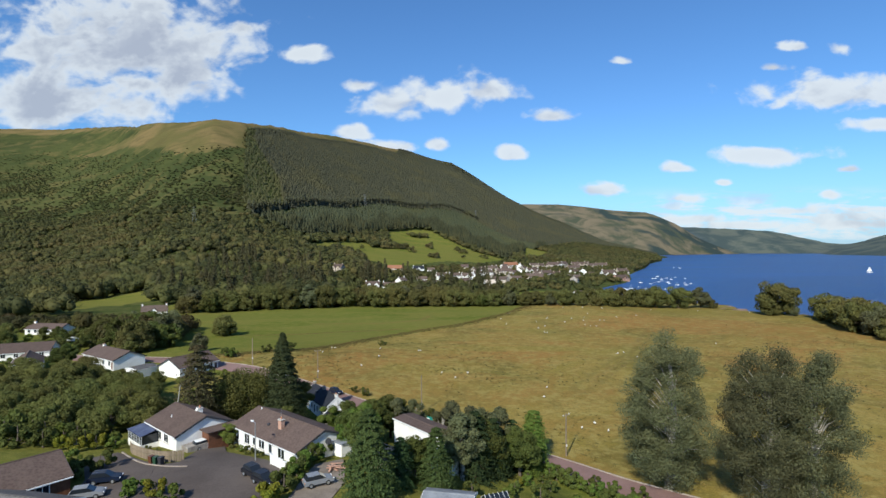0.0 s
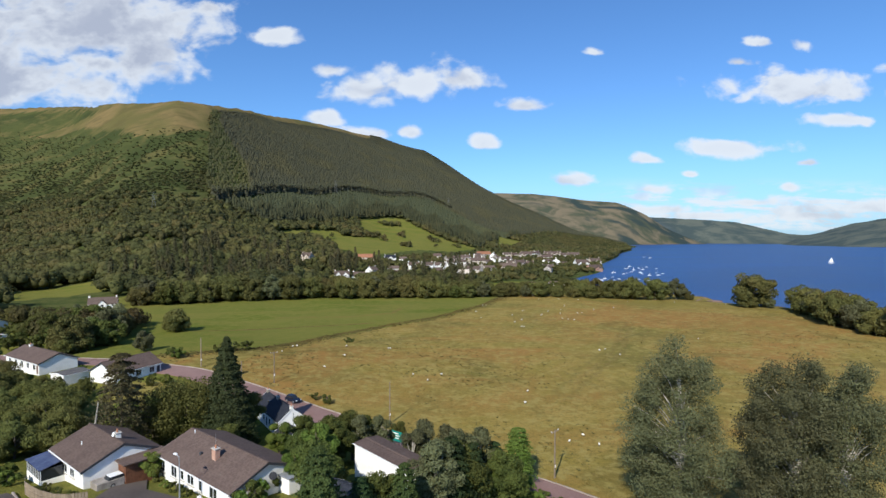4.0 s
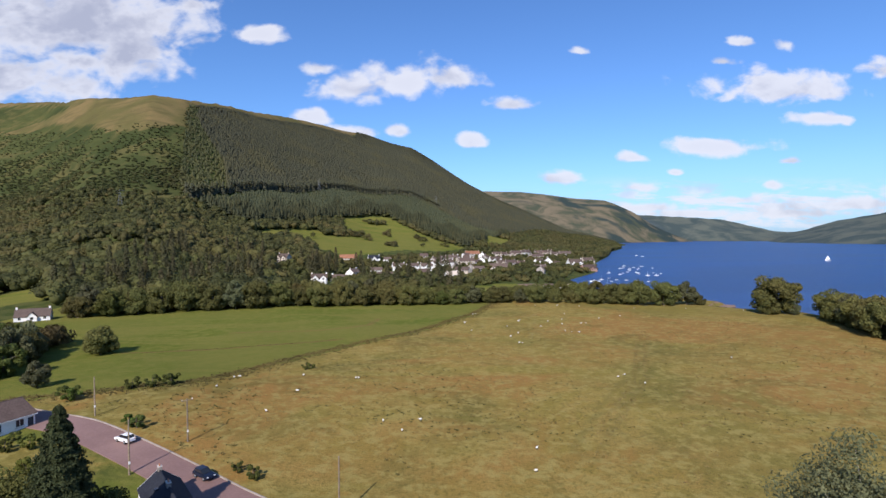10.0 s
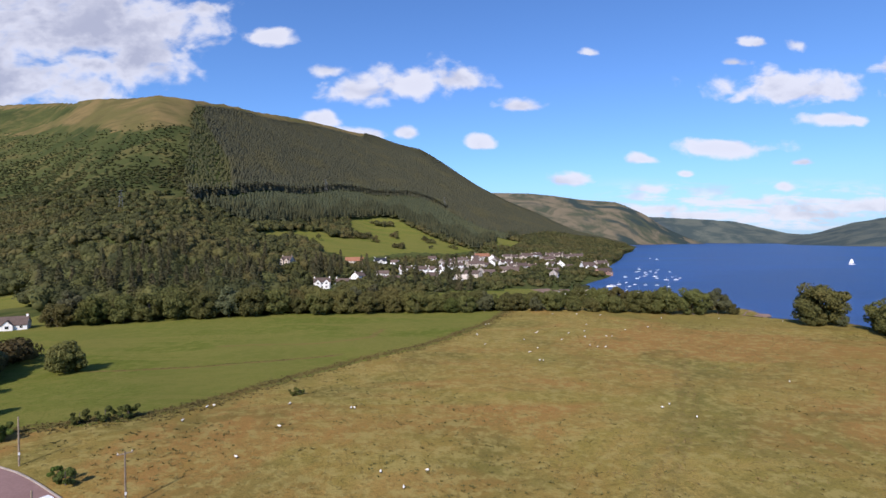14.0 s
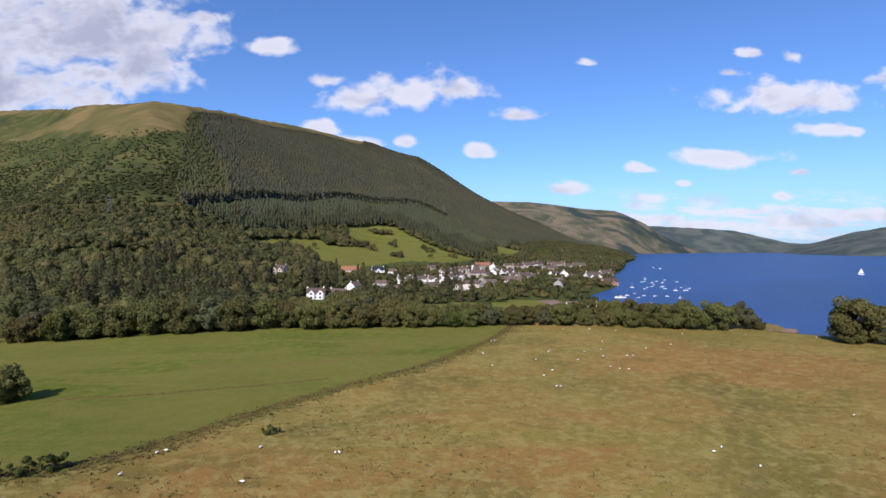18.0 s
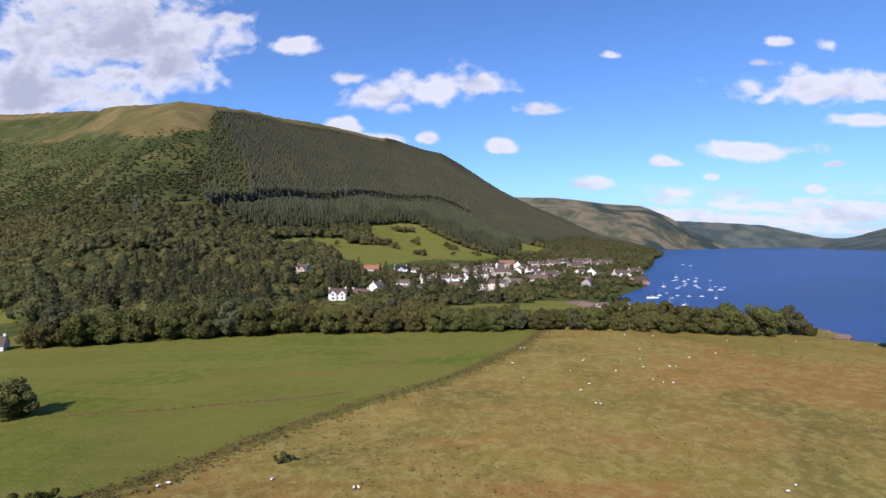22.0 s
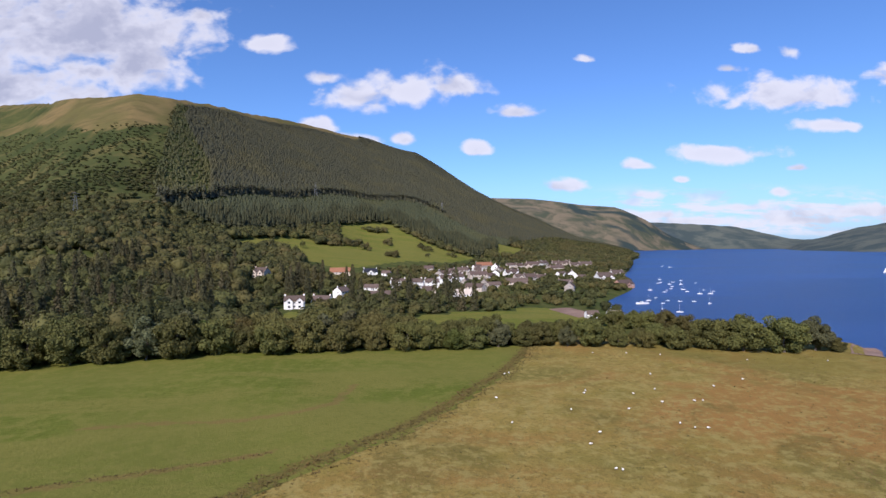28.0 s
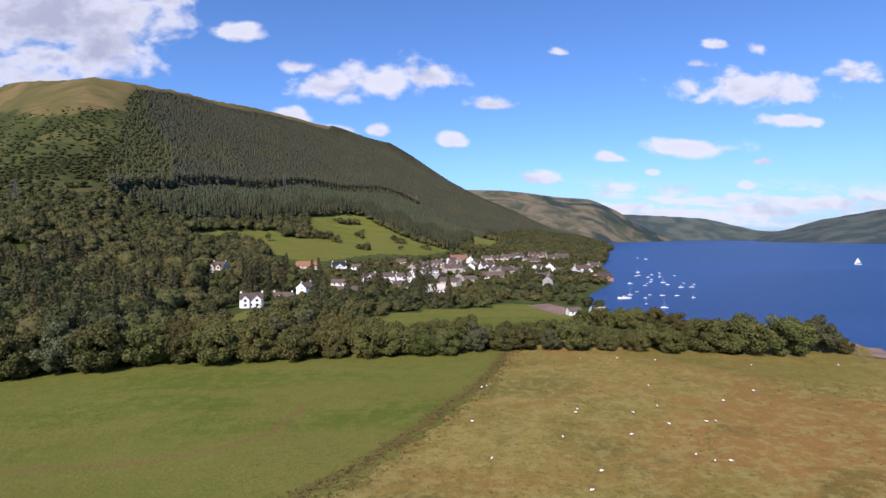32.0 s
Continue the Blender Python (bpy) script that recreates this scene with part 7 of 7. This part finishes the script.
tagged(lamp, "grey steel street lamp beside the yard", "street lamp")
part("pole", post([((0, 0, -0.4), 0.09), ((0, 0, 2.0), 0.075), ((0, 0, 5.2), 0.05)], 8), STEEL, lamp)
part("bracket", post([((0, 0, 5.1), 0.04), ((-0.5, 0, 5.3), 0.035)], 6), STEEL, lamp)
part("lantern", block(-0.95, -0.4, -0.12, 0.12, 5.24, 5.42, 0.04), WHITE_PAINT, lamp)


def pole(x, y, h, arms=1, label="weathered wooden utility pole beside the field"):
    p = thing("utility_pole", x, y, 40)
    tagged(p, label, "utility pole", "utility poles along the road")
    part("post", post([((0, 0, -0.5), 0.14), ((0, 0, h * 0.5), 0.12), ((0, 0, h), 0.09)], 8), WOOD_GREY, p)
    for k in range(arms):
        z = h - 0.3 - 0.7 * k
        a = part("crossarm", block(-0.9, 0.9, -0.06, 0.06, z - 0.06, z + 0.06), WOOD_GREY, p)
        for s in (-0.8, 0.0, 0.8):
            part("insulator", post([((s, 0, z + 0.06), 0.04), ((s, 0, z + 0.2), 0.06), ((s, 0, z + 0.26), 0.03)], 7), WHITE_PAINT, a)
    part("marker_plate", block(-0.12, 0.12, -0.16, -0.13, 1.6, 2.0), WHITE_PAINT, p)
    return p


pole(-52.6, 143.0, 7.2, 0)
pole(-32.0, 132.4, 7.2, 1)
pole(-4.6, 110.4, 8.0, 0)
pole(20.8, 87.6, 7.2, 1)
pole(-35.8, 121.6, 8.0, 0)


PYLON_STEEL = mottled("weathered_steel", (0.13, 0.135, 0.13), (0.2, 0.205, 0.2), 2.0, 0.7, 9.0, 0.1, 0.01, 0.3)


def pylon(x, y, h):
    p = thing("pylon", x, y, 25)
    tagged(p, "tall grey lattice steel power pylon above the woods", "pylon", "pylons on the hillside")
    for sx, sy in ((-1, -1), (1, -1), (1, 1), (-1, 1)):
        part("leg", post([((sx * h * 0.12, sy * h * 0.12, -1), 0.16), ((sx * h * 0.05, sy * h * 0.05, h * 0.55), 0.13), ((sx * 0.3, sy * 0.3, h), 0.1)], 4), PYLON_STEEL, p)
    for k in range(6):
        z0, z1 = h * k / 7, h * (k + 1) / 7
        w0, w1 = h * 0.12 * (1 - 0.85 * k / 7), h * 0.12 * (1 - 0.85 * (k + 1) / 7)
        for sx, sy, tx, ty in ((-1, -1, 1, -1), (1, -1, 1, 1), (1, 1, -1, 1), (-1, 1, -1, -1)):
            part("brace", post([((sx * w0, sy * w0, z0), 0.07), ((tx * w1, ty * w1, z1), 0.07)], 4), PYLON_STEEL, p)
            part("brace", post([((tx * w0, ty * w0, z0), 0.07), ((sx * w1, sy * w1, z1), 0.07)], 4), PYLON_STEEL, p)
    for k in range(3):
        z = h * (0.68 + 0.13 * k)
        part("crossarm", post([((-h * 0.17, 0, z), 0.08), ((0, 0, z + 0.8), 0.2), ((h * 0.17, 0, z), 0.08)], 4), PYLON_STEEL, p)


pylon(-314, 655, 24)
pylon(-171, 1146, 27)
pylon(89, 1383, 27)
pylon(-470, 520, 26)

# ---- rough grass: tufts, rushes, the overgrown ditch ----
TUFT = foliage("rush_tufts", (0.085, 0.082, 0.024), (0.135, 0.118, 0.035), (0.16, 0.11, 0.036), 0.2, False, 0.1)
TUFT_DRY = foliage("dry_grass_tufts", (0.15, 0.122, 0.034), (0.25, 0.195, 0.062), (0.24, 0.145, 0.048), 0.1, False, 0.1)


TUFT_BROWN = foliage("brown_rush_tufts", (0.075, 0.062, 0.02), (0.14, 0.108, 0.033), (0.17, 0.105, 0.035), 0.2, False, 0.1)


def tufts(name, xy, h, w, blades, mat, label):
    n = len(xy)
    z = height(xy[:, 0], xy[:, 1])
    a = rng.uniform(0, math.tau, (n, blades))
    lean = rng.uniform(0.2, 1.0, (n, blades)) * w[:, None]
    base = np.stack([xy[:, 0:1] + np.cos(a) * lean * 0.35, xy[:, 1:2] + np.sin(a) * lean * 0.35, np.repeat(z[:, None], blades, 1) - 0.03], 2)
    tip = base + np.stack([np.cos(a) * lean * 0.7, np.sin(a) * lean * 0.7, h[:, None] * rng.uniform(0.6, 1.1, (n, blades))], 2)
    side = np.stack([-np.sin(a), np.cos(a), np.zeros_like(a)], 2) * (w[:, None, None] * 0.28)
    co = np.stack([base - side, base + side, tip], 2).reshape(-1, 3)
    return tagged(new(name, quick_mesh(name, co, np.arange(len(co)).reshape(-1, 3), mat)), label, "grass", kind="stuff")


def clumped(n, x0, x1, y0, y1, scale, cut):
    p = np.stack([rng.uniform(x0, x1, n), rng.uniform(y0, y1, n)], 1)
    f = np.array([noise.fractal(Vector((a * scale, b * scale, 3.0)), 1.0, 2.0, 3) for a, b in p])
    p = p[f > cut]
    rough = (p[:, 1] < 318) & ((p[:, 1] < dyke_y(p[:, 0])) | (p[:, 0] > 56))
    d = np.min([np.hypot(p[:, 0] - (a[0] + (b[0] - a[0]) * f), p[:, 1] - (a[1] + (b[1] - a[1]) * f)) for a, b in zip(ROAD, ROAD[1:]) for f in (0, 0.25, 0.5, 0.75, 1)], 0)
    fieldside = p[:, 1] > np.interp(p[:, 0], [q[0] for q in ROAD], [q[1] for q in ROAD])
    return p[rough & (d > 5.5) & fieldside]


p = clumped(24000, -75, 190, 75, 318, 0.045, 0.06)
p = p[rng.uniform(0, 1, len(p)) < np.interp(p[:, 0], [-20, 40], [1.0, 0.35]) * np.interp(p[:, 1], [150, 230], [1.0, 0.2])]
tufts("rushes", p, rng.uniform(0.1, 0.28, len(p)), rng.uniform(0.3, 0.7, len(p)), 8, TUFT, "dark green and rusty rush tufts in rough grazing")
p = clumped(26000, -75, 190, 75, 318, 0.03, -0.15)
tufts("dry_grass", p, rng.uniform(0.08, 0.22, len(p)), rng.uniform(0.35, 0.8, len(p)), 5, TUFT_DRY, "straw-coloured dry grass tufts over the grazing")
q = np.array(DYKE, float)
k = rng.uniform(0.6, len(q) - 1.01, 3600)
i = k.astype(int)
pts = q[i] + (q[i + 1] - q[i]) * (k - i)[:, None] + rng.normal(0, 1.3, (3600, 2)) + np.where(rng.uniform(0, 1, (3600, 1)) < 0.35, 1.0, 0.0) * np.array([2.6, -2.2])
tufts("ditch_rushes", pts, rng.uniform(0.1, 0.32, 3600), rng.uniform(0.3, 0.7, 3600), 6, TUFT_BROWN, "brown rushes along the old ditch between the fields")
k = rng.uniform(0, 1, 260)
pts = np.stack([-76 + 58 * k, 210.4 + 8 * k + 8 * k * k], 1) + rng.normal(0, 0.5, (260, 2))
tufts("ditch_rushes", pts, rng.uniform(0.08, 0.2, 260), rng.uniform(0.3, 0.6, 260), 5, TUFT_BROWN, "brown rushes along a shallow drain in the pasture")
# wheel ruts across the grazing
k = rng.uniform(0, 1, 2600)
side = np.where(rng.uniform(0, 1, 2600) < 0.5, -1.3, 1.3)
bend = 2.5 * np.sin(k * 5.0)
pts = np.stack([40 + 54 * k + side * 0.86 + bend, 136 + 90 * k - side * 0.5], 1) + rng.normal(0, 0.6, (2600, 2))
tufts("rut_grass", pts, rng.uniform(0.03, 0.1, 2600), rng.uniform(0.3, 0.7, 2600), 5, TUFT_DRY, "flattened brown grass in old wheel ruts")
